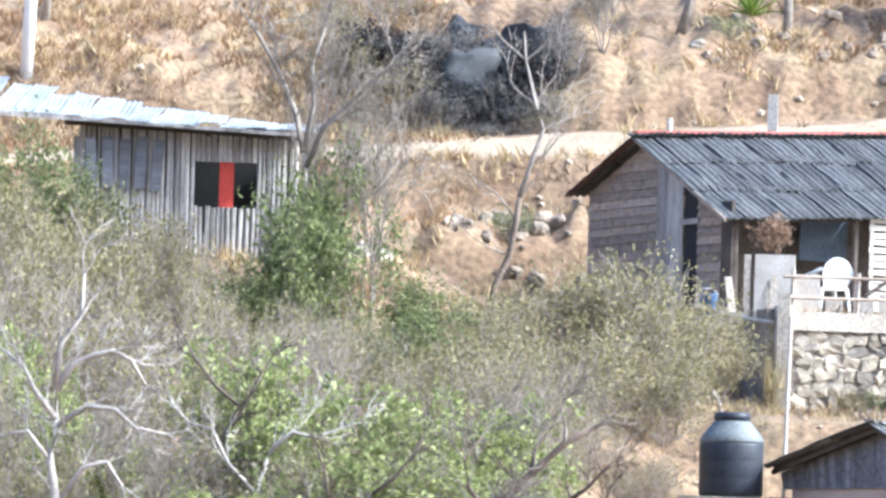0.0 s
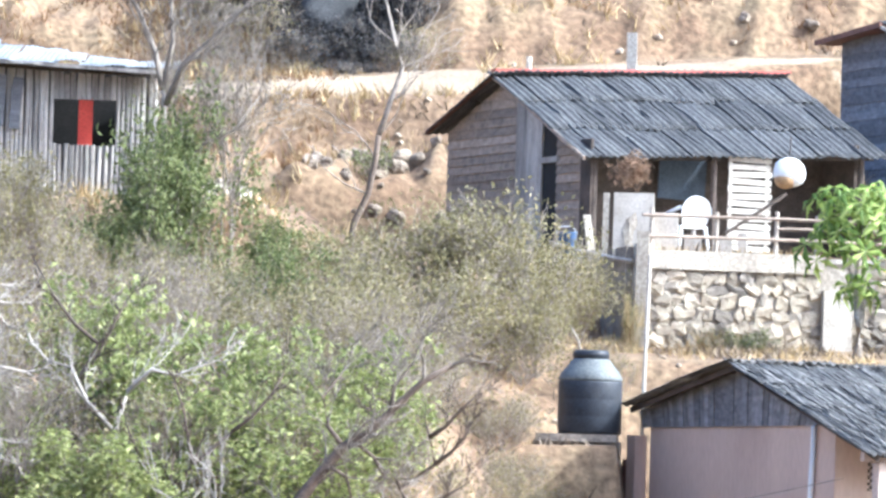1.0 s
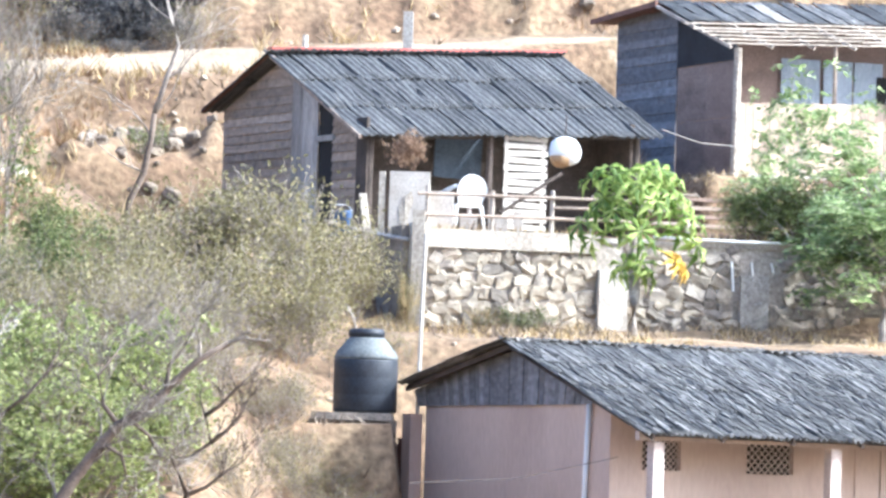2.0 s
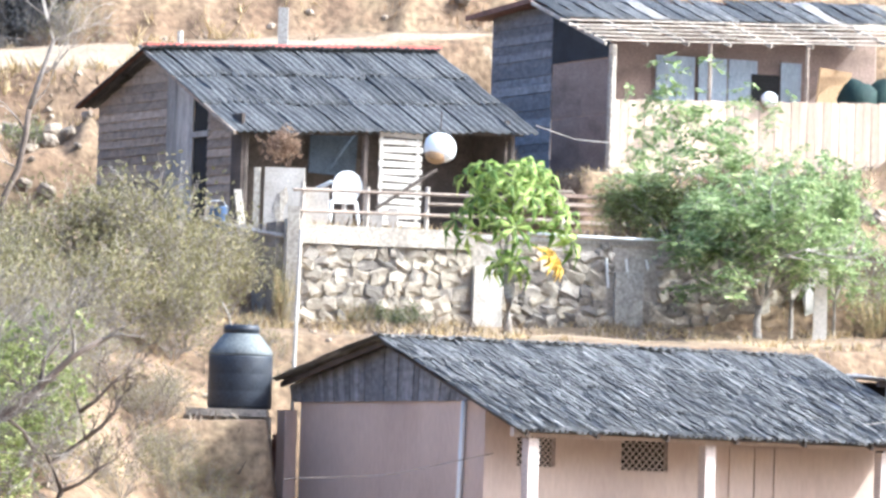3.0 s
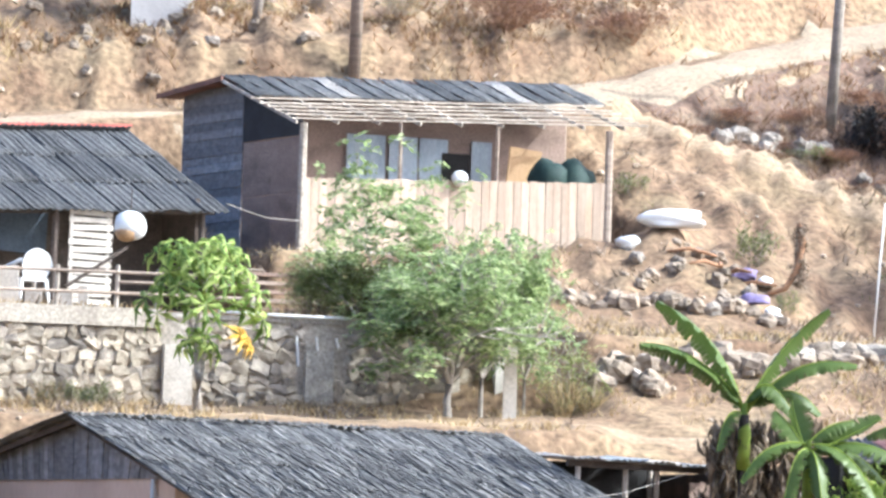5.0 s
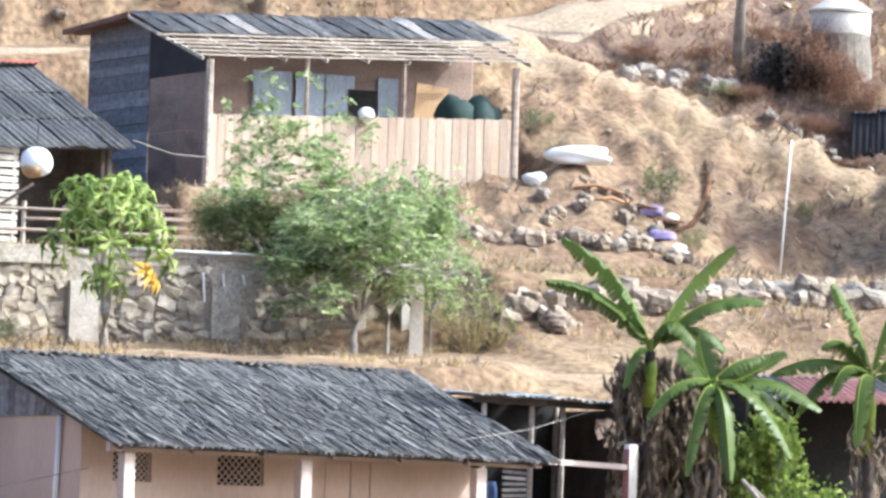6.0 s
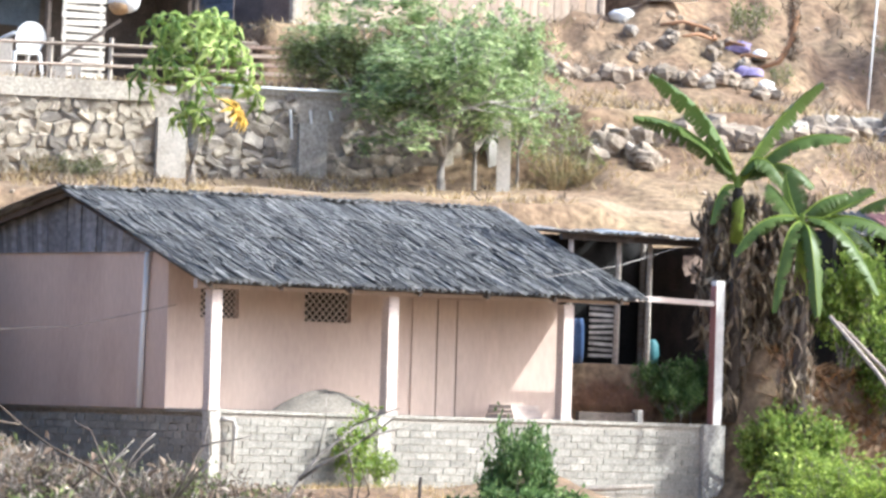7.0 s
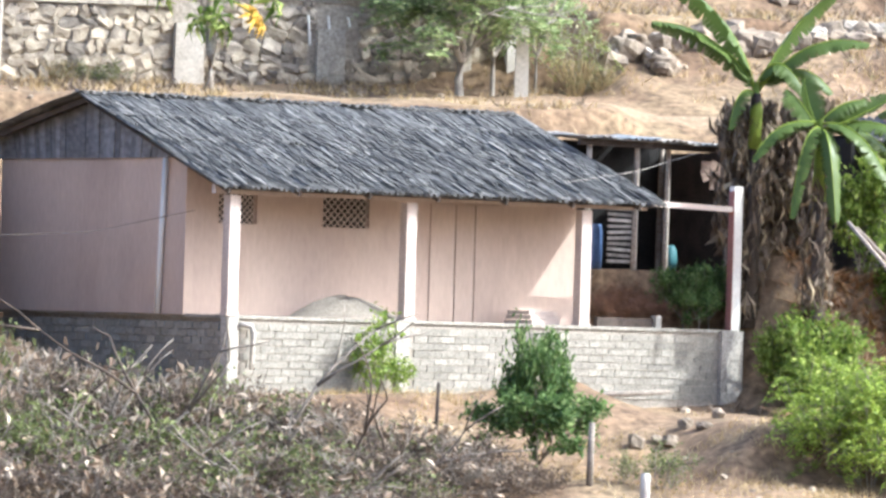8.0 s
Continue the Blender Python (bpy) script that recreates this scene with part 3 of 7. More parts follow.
# porch columns
for x in (0.0, 3.8, 7.7):
    g = Geo().box((x, 0.12, 1.26), (0.22, 0.22, 2.13)).box((x, 0.12, FLOOR + 0.02), (0.26, 0.26, 0.05))
    part("porch_column", g, PINKPOST, pink, "pale pink square porch column")
part("porch_beam", Geo().beam((-0.4, 0.12, 2.43), (9.1, 0.12, 2.45), 0.12, 0.16), PINKPOST, pink)
part("end_post", Geo().box((11.2, 0.12, 1.53), (0.19, 0.17, 2.72)), POSTWHITE, pink, "tall square corner post painted white and pink")
part("end_face", Geo().box((11.098, 0.12, 1.5), (0.012, 0.172, 2.6)), REDFADED, pink, "faded magenta side of the post")
part("end_beam", Geo().beam((8.6, 0.12, 2.52), (11.1, 0.12, 2.46), 0.1, 0.1), PINKPOST, pink)
part("rear_column", Geo().box((-0.1, 8.35, 1.4), (0.26, 0.3, 2.9)), PINK, pink)
part("rear_jamb", Geo().box((-0.1, 8.62, 1.2), (0.2, 0.16, 2.4)), RUST, pink)
part("drainpipe", Geo().tube([(-0.09, 2.35, FLOOR), (-0.09, 2.3, 1.5), (-0.1, 2.2, 3.0)], 0.05, 8), PLASTIC, pink, "white plastic drainpipe", True)
part("waste_pipe", Geo().tube([(0.1, -0.08, 0.05), (0.32, -0.12, 0.02), (0.36, -0.13, -0.1), (0.34, -0.14, -0.75)], 0.05, 8), WHITE, pink, "white elbow waste pipe", True)
part("plinth_pillar", Geo().box((-0.02, 0.05, -0.55), (0.22, 0.24, 1.45)), CONCRETE, pink)
part("plinth_pillar", Geo().box((11.05, 0.04, -0.52), (0.5, 0.26, 1.42)), CONCRETE, pink)
part("plinth_pillar", Geo().box((3.65, 0.03, -0.5), (0.28, 0.1, 1.3)), CONCRETE, pink)
# roof
roof_slope(pink, (-0.5, EAVE_F[0], EAVE_F[1]), 9.75, RIDGE[0] - EAVE_F[0], RIDGE[1] - EAVE_F[1], 17, 4, THATCH, wave=0.12, amp=0.03, seed=3, jitter=0.03)
roof_slope(pink, (9.25, EAVE_B[0], EAVE_B[1]), 9.75, -(EAVE_B[0] - RIDGE[0]), RIDGE[1] - EAVE_B[1], 12, 3, THATCH, wave=0.2, amp=0.03, seed=4, jitter=0.05)
loose_strips(pink, (-0.5, EAVE_F[0], EAVE_F[1]), 9.75, RIDGE[0] - EAVE_F[0], RIDGE[1] - EAVE_F[1], 1400, 31, STRIP, "splintered grey strips of the weathered roof")
# unseen board added to stop sunlight leaking between the sheets
part("roof_deck", Geo().beam((4.35, EAVE_F[0] + 0.1, EAVE_F[1] - 0.035), (4.35, RIDGE[0], RIDGE[1] - 0.06), 9.5, 0.02), DARKWOOD_AND_SHADE, pink)
for i in range(9):
    x = -0.45 + i * 1.07
    part("ridge_cap", Geo().beam((x, RIDGE[0], RIDGE[1] + 0.06), (x + 1.1, RIDGE[0], RIDGE[1] + 0.06), 0.22, 0.05), THATCH, pink)
for i in range(7):
    x = -0.3 + i * 1.5
    part("rafter", Geo().beam((x, EAVE_F[0] + 0.05, EAVE_F[1] - 0.06), (x, RIDGE[0], RIDGE[1] - 0.06), 0.06, 0.1), DARKWOOD_AND_SHADE, pink)
    part("rafter", Geo().beam((x, EAVE_B[0] - 0.05, EAVE_B[1] - 0.06), (x, RIDGE[0], RIDGE[1] - 0.06), 0.06, 0.1), DARKWOOD_AND_SHADE, pink)
# plank door between the columns
for a, b in ((5.3, 5.84), (5.87, 6.28), (6.31, 6.85)):
    part("door_leaf", Geo().box(((a + b) / 2, 1.585, FLOOR + 1.08), (b - a, 0.03, 2.16)), PINK, pink)
part("door_gap", Geo().box((6.07, 1.596, FLOOR + 1.07), (1.48, 0.006, 2.14)), DARKWOOD_AND_SHADE, pink)
# boards stacked at the porch end
for i in range(3):
    part("step_board", Geo().box((7.15, 0.9, FLOOR + 0.05 + i * 0.085), (0.62, 0.9 - i * 0.1, 0.07)), PINKPOST, pink)
part("kerb_board", Geo().box((9.0, 0.55, FLOOR + 0.09), (1.3, 0.1, 0.18)), DARKWOOD_AND_SHADE, pink)
part("kerb_board", Geo().box((9.7, 0.5, FLOOR + 0.12), (0.12, 0.16, 0.24)), CONCRETE, pink)

# sand on the porch
g, vs, n = Geo(), [], 22
for j in range(9):
    r = j / 8
    for a in range(n):
        th = 6.28319 * a / n
        vs.append((1.16 * r * math.cos(th), 0.6 * r * math.sin(th), 0.34 * (1 - r * r) * (1 + 0.12 * math.sin(3 * th) + 0.1 * math.sin(5 * th + 1)) + 0.01))
g.add(vs, [(j * n + a, (j + 1) * n + a, (j + 1) * n + (a + 1) % n, j * n + (a + 1) % n) for j in range(8) for a in range(n)])
s = part("sand_mound", g, SAND, smooth=True)
s.matrix_world = local(PINK_AT, PINK_TURN) @ pose(2.95, 0.8, FLOOR + 0.01)
tagged(s, "mound of grey building sand on the porch floor", "sand")


# bricks of the plinth's front and gable side, four shapes shared by all
rb = random.Random(21)
brick_meshes = []
for i in range(4):
    gb = Geo().box((0, 0, 0), (0.285, 0.1, 0.118))
    gb.v = [(x + rb.uniform(-0.008, 0.008), y, z + rb.uniform(-0.006, 0.006)) for x, y, z in gb.v]
    brick_meshes.append(gb.mesh("brick", BRICK))
for j in range(9):
    for i in range(36):
        x = 0.32 + i * 0.3 + (0.15 if j % 2 else 0)
        if x < 10.75 and not 3.45 < x < 3.85:
            part("brick", brick_meshes[rb.randrange(4)], BRICK, pink, at=pose(x, 0.05 + rb.uniform(-0.006, 0.006), -1.05 + j * 0.132, 0, rb.uniform(-0.6, 0.6), 0))
    for i in range(26):
        y = 0.3 + i * 0.3 + (0.15 if j % 2 else 0)
        if y < 7.9:
            part("brick", brick_meshes[rb.randrange(4)], BRICK, pink, at=pose(0.07 + rb.uniform(-0.008, 0.008), y, -1.05 + j * 0.132, 0, 0, 90))


# ---- stone retaining wall ----
wall = thing("wall_retaining", local(WALL_AT, WALL_TURN), "mortared field stone retaining wall with concrete pillars and coping", "wall", kind="structure")
WB, WT, WL = 4.5, 6.72, 11.1
part("core", Geo().box((WL / 2, 0.28, (WB + WT) / 2 - 0.2), (WL, 0.44, WT - WB + 0.4)), WALLMORTAR, wall, "grey mortar joints")
part("coping", Geo().box((1.9, 0.2, WT - 0.11), (3.75, 0.52, 0.38)), PLASTER, wall, "pale plastered coping")
part("coping", Geo().box((7.4, 0.26, WT - 0.02), (7.3, 0.5, 0.1)), CONCRETE, wall)
part("pillar", Geo().box((0.0, 0.02, 5.6), (0.3, 0.34, 2.6), taper=0.03), PLASTER, wall, "pale concrete corner pillar")
part("pillar", Geo().box((4.05, 0.0, 5.3), (0.62, 0.3, 1.6), taper=0.06), WHITE, wall, "whitewashed pillar")
part("pillar", Geo().box((7.05, 0.04, 5.35), (0.62, 0.26, 1.5), taper=0.05), CONCRETE, wall)
part("pillar", Geo().box((10.9, -0.1, 5.9), (0.28, 0.3, 1.5), taper=0.03), POSTWHITE, wall, "whitewashed pillar")
part("pillar", Geo().box((9.95, 0.02, 5.6), (0.2, 0.2, 1.2)), PLASTER, wall)
# this side gets a darker grey stone than the front for its shade
part("side_wall", Geo().box((-0.1, 3.2, 5.6), (0.4, 6.0, 2.5)), STONE_GREY, wall, "side of the wall in greyer stone for its shade")
part("white_pipe", Geo().tube([(4.9, -0.02, WT + 0.09), (6.5, -0.04, WT + 0.06), (8.3, -0.05, WT + 0.06)], 0.035, 6), PLASTIC, wall, "white plastic pipe along the top", True)
for i in range(3):
    part("conduit", Geo().tube([(6.55 + i * 0.42, -0.06, WT - 0.35), (6.6 + i * 0.42, -0.06, WT - 0.95 + 0.2 * i)], 0.025, 6), PLASTIC, wall)


def wall_stones(parent, x0, x1, z0, z1, y, mats, seed, size=0.26, limit=400):
    """Rubble: stones of changing size set in uneven rows."""
    r = random.Random(seed)
    lib = {}
    z, count = z0, 0
    while z < z1 - 0.06:
        h = r.uniform(0.55, 1.1) * size
        x = x0 - r.random() * 0.2
        while x < x1:
            w = r.uniform(0.6, 1.6) * size
            m = mats[0] if r.random() < mats[2] else mats[1]
            key = (r.randrange(9), m.name)
            if key not in lib:
                lib[key] = Geo().lump((0, 0, 0), (0.5, 0.5, 0.5), key[0] + seed, 0.3, 6, 8, 0.0, 0.75).mesh("stone", m)
            hh = h * r.uniform(0.8, 1.25)
            if x + w < x1 + 0.1 and x > x0 - 0.05 and z + hh < z1 + 0.08:
                part("stone", lib[key], m, parent, at=pose(x + w / 2, y, z + h / 2 + r.uniform(-0.05, 0.05), r.uniform(-15, 15), r.uniform(-40, 40), r.uniform(-15, 15)) @ Matrix.Diagonal((w * 1.04, 0.15, hh * 1.1, 1)))
                count += 1
            x += w * 0.97
        z += h * 0.93


wall_stones(wall, 0.15, 3.75, WB, WT - 0.28, 0.06, (WALLSTONE, STONE_GREY, 0.85), 1, 0.29)
wall_stones(wall, 4.4, 6.7, WB, WT - 0.05, 0.06, (WALLSTONE, STONE_GREY, 0.45), 2, 0.29)
wall_stones(wall, 7.4, 10.8, WB + 0.1, WT - 0.1, 0.06, (WALLSTONE, STONE_GREY, 0.35), 3, 0.31)


# ---- middle house ----
mid = thing("plank_house", local(MID_AT, MID_TURN), "weathered plank house with dark corrugated sheet roof and red ridge", "house")
MF = 6.86
ML, MK, MJ = 7.0, 4.6, 8.0
ME, MR, MB, TILT = 8.84, 10.78, 9.7, 0.05
roof_slope(mid, (0, 0, ME), ML, MK, MR - ME, 14, 3, ROOF, tilt=TILT, wave=0.17, amp=0.028, seed=11, jitter=0.06)
roof_slope(mid, (ML, MJ, MB + TILT * ML), ML, -(MJ - MK), MR - MB, 7, 2, ROOF, tilt=TILT, wave=0.16, amp=0.024, seed=12)
for i in range(7):
    x = i * ML / 7
    part("ridge_cap", Geo().beam((x, MK, MR + 0.12 + TILT * x), (x + 1.02, MK, MR + 0.12 + TILT * (x + 1)), 0.26, 0.05), REDEDGE, mid, "faded red ridge strip")
part("barge_board", Geo().beam((0.0, MK, MR + 0.02), (0.0, MJ, MB + 0.02), 0.05, 0.1), RUST, mid)
part("barge_board", Geo().beam((0.0, MK, MR - 0.02), (0.0, 0, ME - 0.02), 0.05, 0.08), PLANK, mid)


def mid_z(k):
    return ME + (MR - ME) * k / MK if k < MK else MR + (MB - MR) * (k - MK) / (MJ - MK)


# gable of lapped horizontal boards, their ends cut to the roof's slope
def gable_span(z, k0, k1):
    ks = [k0 + (k1 - k0) * i / 200 for i in range(201) if mid_z(k0 + (k1 - k0) * i / 200) - 0.07 >= z]
    return (ks[0], ks[-1]) if ks else None


GX0 = 0.35
for i in range(21):
    z = MF + 0.02 + i * 0.19
    for a, b in ((4.05, 7.6), (0.75, 2.05)):
        lo, hi = gable_span(z, a, b), gable_span(z + 0.2, a, b)
        if not lo:
            continue
        hi = hi or ((lo[0] + lo[1]) / 2 - 0.02, (lo[0] + lo[1]) / 2 + 0.02)
        x0, x1 = GX0 - 0.03, GX0 + 0.005
        vs = [(x0, lo[0], z), (x0, lo[1], z), (x1, hi[1], z + 0.2), (x1, hi[0], z + 0.2)]
        part("gable_board", Geo().add(vs + [(x + 0.025, y, q) for x, y, q in vs], ((0, 1, 2, 3), (7, 6, 5, 4), (0, 4, 5, 1), (1, 5, 6, 2), (2, 6, 7, 3), (3, 7, 4, 0))), PLANK, mid)
for i in range(5):
    ka = 2.75 + i * 0.26
    part("upright_board", Geo().box((GX0 - 0.02, ka + 0.13, (MF + mid_z(ka) - 0.15) / 2), (0.03, 0.25, mid_z(ka) - 0.15 - MF)), PALING, mid)
# black sheet across the doorway, indoor shade put into its colour
part("door_opening", Geo().box((GX0 + 0.04, 2.4, MF + 1.42), (0.05, 0.74, 2.84)), SHADE_BLACK, mid, "black sheet for the shade in the open doorway")
part("lintel", Geo().box((GX0 - 0.03, 2.4, MF + 2.05), (0.05, 0.9, 0.12)), PALING, mid)
# front wall takes the dark timber colour for the shade under the eave
part("front_wall", Geo().box((3.7, 2.1, MF + 1.35), (6.5, 0.1, 2.7)), DARKWOOD_AND_SHADE, mid, "timber front wall with porch shade in its dark colour")
part("rear_wall", Geo().box((3.7, 7.5, MF + 1.35), (6.5, 0.1, 2.7)), PLANK, mid)
part("end_wall", Geo().box((6.6, 4.0, MF + 1.3), (0.1, 7.0, 2.6)), DARKWOOD_AND_SHADE, mid)
part("floor_slab", Geo().box((3.3, 3.0, MF - 0.1), (7.4, 9.2, 0.2)), CONCRETE, mid)
for x, y in ((0.4, 0.4), (3.15, 0.35), (6.6, 0.35)):
    part("porch_post", Geo().tube([(x, y, MF), (x + 0.03, y, mid_z(0.3) + TILT * x - 0.05)], [0.085, 0.07], 7), DARKWOOD_AND_SHADE, mid)
part("eave_beam", Geo().beam((0.1, 0.35, mid_z(0.35) - 0.14), (6.9, 0.35, mid_z(0.35) - 0.14 + TILT * 6.8), 0.1, 0.1), DARKWOOD_AND_SHADE, mid)
# dark sheet put in for the shade at the porch side
part("side_shade", Geo().box((GX0, 0.6, MF + 1.2), (0.06, 0.5, 2.4)), DARKWOOD_AND_SHADE, mid)
# hung tarpaulin on the porch
part("tarpaulin", Geo().box((3.0, 1.5, MF + 1.75), (1.1, 0.03, 0.9), Matrix.Rotation(0.05, 3, "Y")), TARP, mid, "dull grey blue hanging tarpaulin")
# white slatted panel beside the porch post
for i in range(14):
    part("panel_slat", Geo().box((3.9 + 0.012 * (i % 3), 0.15, MF + 0.12 + i * 0.155), (1.0, 0.03, 0.112), Matrix.Rotation(0.03 * math.sin(i * 2.1), 3, "Y")), WHITE, mid)
for x in (3.42, 4.28):
    part("panel_upright", Geo().box((x + 0.05, 0.18, MF + 1.05), (0.07, 0.04, 2.1)), WHITE, mid)
part("brace", Geo().beam((3.3, 0.05, MF + 0.55), (4.7, 0.02, MF + 1.45), 0.06, 0.06), DARKWOOD_AND_SHADE, mid)


# ---- upper house ----
upper = thing("upper_house", local(UP_AT, UP_TURN), "plank house with slatted porch roof and fresh board fence", "house")
UF = 8.72
UT = 0.04
for i in range(38):
    x = 0.03 + i * 0.197
    h = 1.6 + 0.012 * math.sin(i * 2.3)
    part("fence_board", Geo().box((x + 0.09, 0.02 + 0.008 * (i % 2), 8.66 + h / 2 + UT * x), (0.186, 0.03, h), Matrix.Rotation(0.008 * math.sin(i * 1.7), 3, "Y")), NEWWOOD, upper)
for z in (9.0, 9.9):
    part("fence_rail", Geo().beam((0, 0.07, z), (7.5, 0.07, z + UT * 7.5), 0.05, 0.08), PLANK, upper)
part("porch_post", Geo().tube([(-0.02, 0, 8.6), (0, 0, 11.45)], [0.1, 0.085], 7), POLE, upper, "pale round post")
part("porch_post", Geo().tube([(7.5, 0.05, 8.7), (7.5, 0.05, 11.72)], [0.1, 0.085], 7), PLANK, upper)
part("porch_post", Geo().tube([(3.2, 1.8, 8.7), (3.2, 1.8, 11.8)], [0.06, 0.05], 6), PLANK, upper)
part("porch_post", Geo().tube([(5.6, 1.8, 8.7), (5.6, 1.8, 11.8)], [0.06, 0.05], 6), PLANK, upper)
UE, UR, UB = 11.5, 12.62, 12.45
UK = 3.5
# slatted front half of the roof
for i in range(6):
    k = -0.25 + i * 0.37
    z = UE + (UR - UE) * (k + 0.3) / (UK + 0.3)
    rr = random.Random(i)
    for s in range(5):
        x = -0.4 + s * 1.72 - 0.12 * i * 0.3
        part("roof_slat", Geo().beam((x, k + rr.uniform(-0.03, 0.03), z + UT * x + 0.03 * rr.random()), (x + 1.8, k + rr.uniform(-0.03, 0.03), z + UT * (x + 1.8) + 0.03 * rr.random()), 0.085, 0.035), POLE, upper)
for i in range(9):
    x = -0.3 + i * 1.0
    part("rafter", Geo().beam((x, -0.28, UE - 0.05 + UT * x), (x - 0.1, UK, UR - 0.05 + UT * x), 0.05, 0.07), POLE, upper)
sheet_mats = [ROOF, THATCH, ROOF, THATCH, ROOF, PALING, THATCH, ROOF, THATCH, ROOF]
for i in range(20):
    x = -0.35 + i * 0.43
    m = weathered(0.44, 2.1, 0.11, 0.015, i, 0.03).mesh("roof_sheet", sheet_mats[(i * 7) % 10], True)
    part("roof_sheet", m, None, upper, at=Matrix.Translation((x, 1.75, UE + (UR - UE) * 2.05 / 3.8 + UT * x + 0.04)) @ Matrix.Rotation(math.atan2(UR - UE, UK + 0.3), 4, "X"))
for i in range(8):
    x = -0.4 + i * 1.08
    m = weathered(1.12, 3.5, 0.13, 0.02, 40 + i).mesh("roof_sheet", RUST, True)
    part("roof_sheet", m, None, upper, at=Matrix.Translation((x, UK, UR + 0.02 + UT * x)) @ Matrix.Rotation(-0.06, 4, "X"))
part("barge_board", Geo().beam((-0.42, UK, UR), (-0.42, 7.1, UB - 0.02), 0.05, 0.12), RUST, upper)
# side walls: blue-grey boards on the room, brown panels on the porch
for i in range(20):
    part("wall_board", Geo().box((0.0 + 0.01 * (i % 2), 4.85, 8.7 + 0.095 + i * 0.19), (0.035, 3.3, 0.186), Matrix.Rotation(0.06, 3, "Y")), PLANK_BLUE, upper)
for i in range(2):
    for j in range(2):
        part("wall_panel", Geo().box((0.02, 0.85 + i * 1.55, 9.35 + j * 1.22), (0.03, 1.54, 1.21)), PANEL, upper, "brown board panel")
# black sheet fills the open gap under the roof to stand for shade
part("gable_sheet", Geo().add([(0.0, 0.12, 11.2), (0.0, 3.2, 11.2), (0.0, 3.2, 12.42), (0.0, 0.12, 11.52), (0.03, 0.12, 11.2), (0.03, 3.2, 11.2), (0.03, 3.2, 12.42), (0.03, 0.12, 11.52)],
    ((0, 3, 2, 1), (4, 5, 6, 7), (0, 1, 5, 4), (1, 2, 6, 5), (2, 3, 7, 6), (3, 0, 4, 7))), TAR_AND_SHADE, upper, "black sheet for the shaded gap under the porch roof")
# dark sheet added where there is only shade under the floor
part("skirt_board", Geo().box((0.03, 3.3, 7.95), (0.05, 6.6, 1.5)), DARKWOOD_AND_SHADE, upper, "dark sheet for the shade under the floor")
part("front_wall", Geo().box((4.0, 3.25, 10.5), (8.0, 0.1, 3.6)), PANEL, upper)
part("rear_wall", Geo().box((4.0, 6.5, 10.5), (8.0, 0.1, 3.6)), PLANK_BLUE, upper)
part("end_wall", Geo().box((8.0, 4.9, 10.5), (0.1, 3.3, 3.6)), PLANK, upper)
part("floor_slab", Geo().box((4.0, 3.3, UF - 0.1), (8.2, 6.7, 0.22)), CONCRETE, upper)
for x, w in ((2.5, 0.95), (3.55, 0.7), (4.3, 0.7), (5.6, 0.5)):
    part("curtain", Geo().box((x + w / 2, 3.12, 10.45), (w, 0.03, 2.2)), CURTAIN, upper, "pale blue hanging cloth")
part("porch_board", Geo().box((6.5, 2.4, 10.3), (0.8, 0.05, 2.2), Matrix.Rotation(0.1, 3, "Y")), OCHRE, upper, "ochre board")
# black pane, the shade behind the window put into its colour
part("window_pane", Geo().box((5.2, 3.1, 10.6), (0.7, 0.03, 1.3)), SHADE_BLACK, upper)

# ---- left shack ----
SH_AT, SH_TURN = (-20.02, 142.2), 6
shack = thing("paling_shack", local(SH_AT, SH_TURN), "shack of silvered palings under bright zinc sheets", "shack")
SZ = 7.85
rr = random.Random(8)
x = 0.0
WX0, WX1, WZ0, WZ1 = 2.45, 3.78, 9.02, 9.98
while x < 4.6:
    w = rr.uniform(0.08, 0.13)
    top = 10.5 + 0.26 * max(0.0, 1 - x / 3.6) + rr.uniform(-0.05, 0.05)
    spans = ((SZ - 0.2, top),) if not (WX0 - w * 0.6 < x < WX1 - w * 0.4) else ((SZ - 0.2, WZ0 + rr.uniform(-0.02, 0.02)), (WZ1, top))
    for a, b in spans:
        part("paling", Geo().tube([(x + w / 2, rr.uniform(-0.02, 0.02), a), (x + w / 2 + rr.uniform(-0.02, 0.02), 0, b)], [w * 0.52, w * 0.46], 6), PALING, shack)
    x += w * 1.04
# black sheet behind the palings stands for the shade inside
part("inner_wall", Geo().box((2.3, 1.6, 9.3), (4.5, 0.05, 3.1)), SHADE_BLACK, shack, "black sheet for the shade inside")
part("end_wall", Geo().box((4.6, 1.6, 9.1), (0.08, 3.2, 2.7)), PALING, shack)
part("end_wall", Geo().box((-0.05, 1.6, 9.1), (0.08, 3.2, 2.7)), PALING, shack)
part("window_post", Geo().box((3.17, 0.05, 9.5), (0.3, 0.06, 1.02)), RED, shack, "red painted upright in the opening")
for i in range(5):
    part("loose_board", Geo().box((0.3 + i * 0.35, -0.14, 9.85 + 0.05 * (i % 2)), (0.22, 0.03, 1.1), Matrix.Rotation(0.03 * (i - 2), 3, "Y")), PLANK_BLUE, shack)
part("wall_plate", Geo().beam((-0.3, -0.1, 10.72), (4.7, -0.1, 10.52), 0.1, 0.09), DARKWOOD_AND_SHADE, shack)
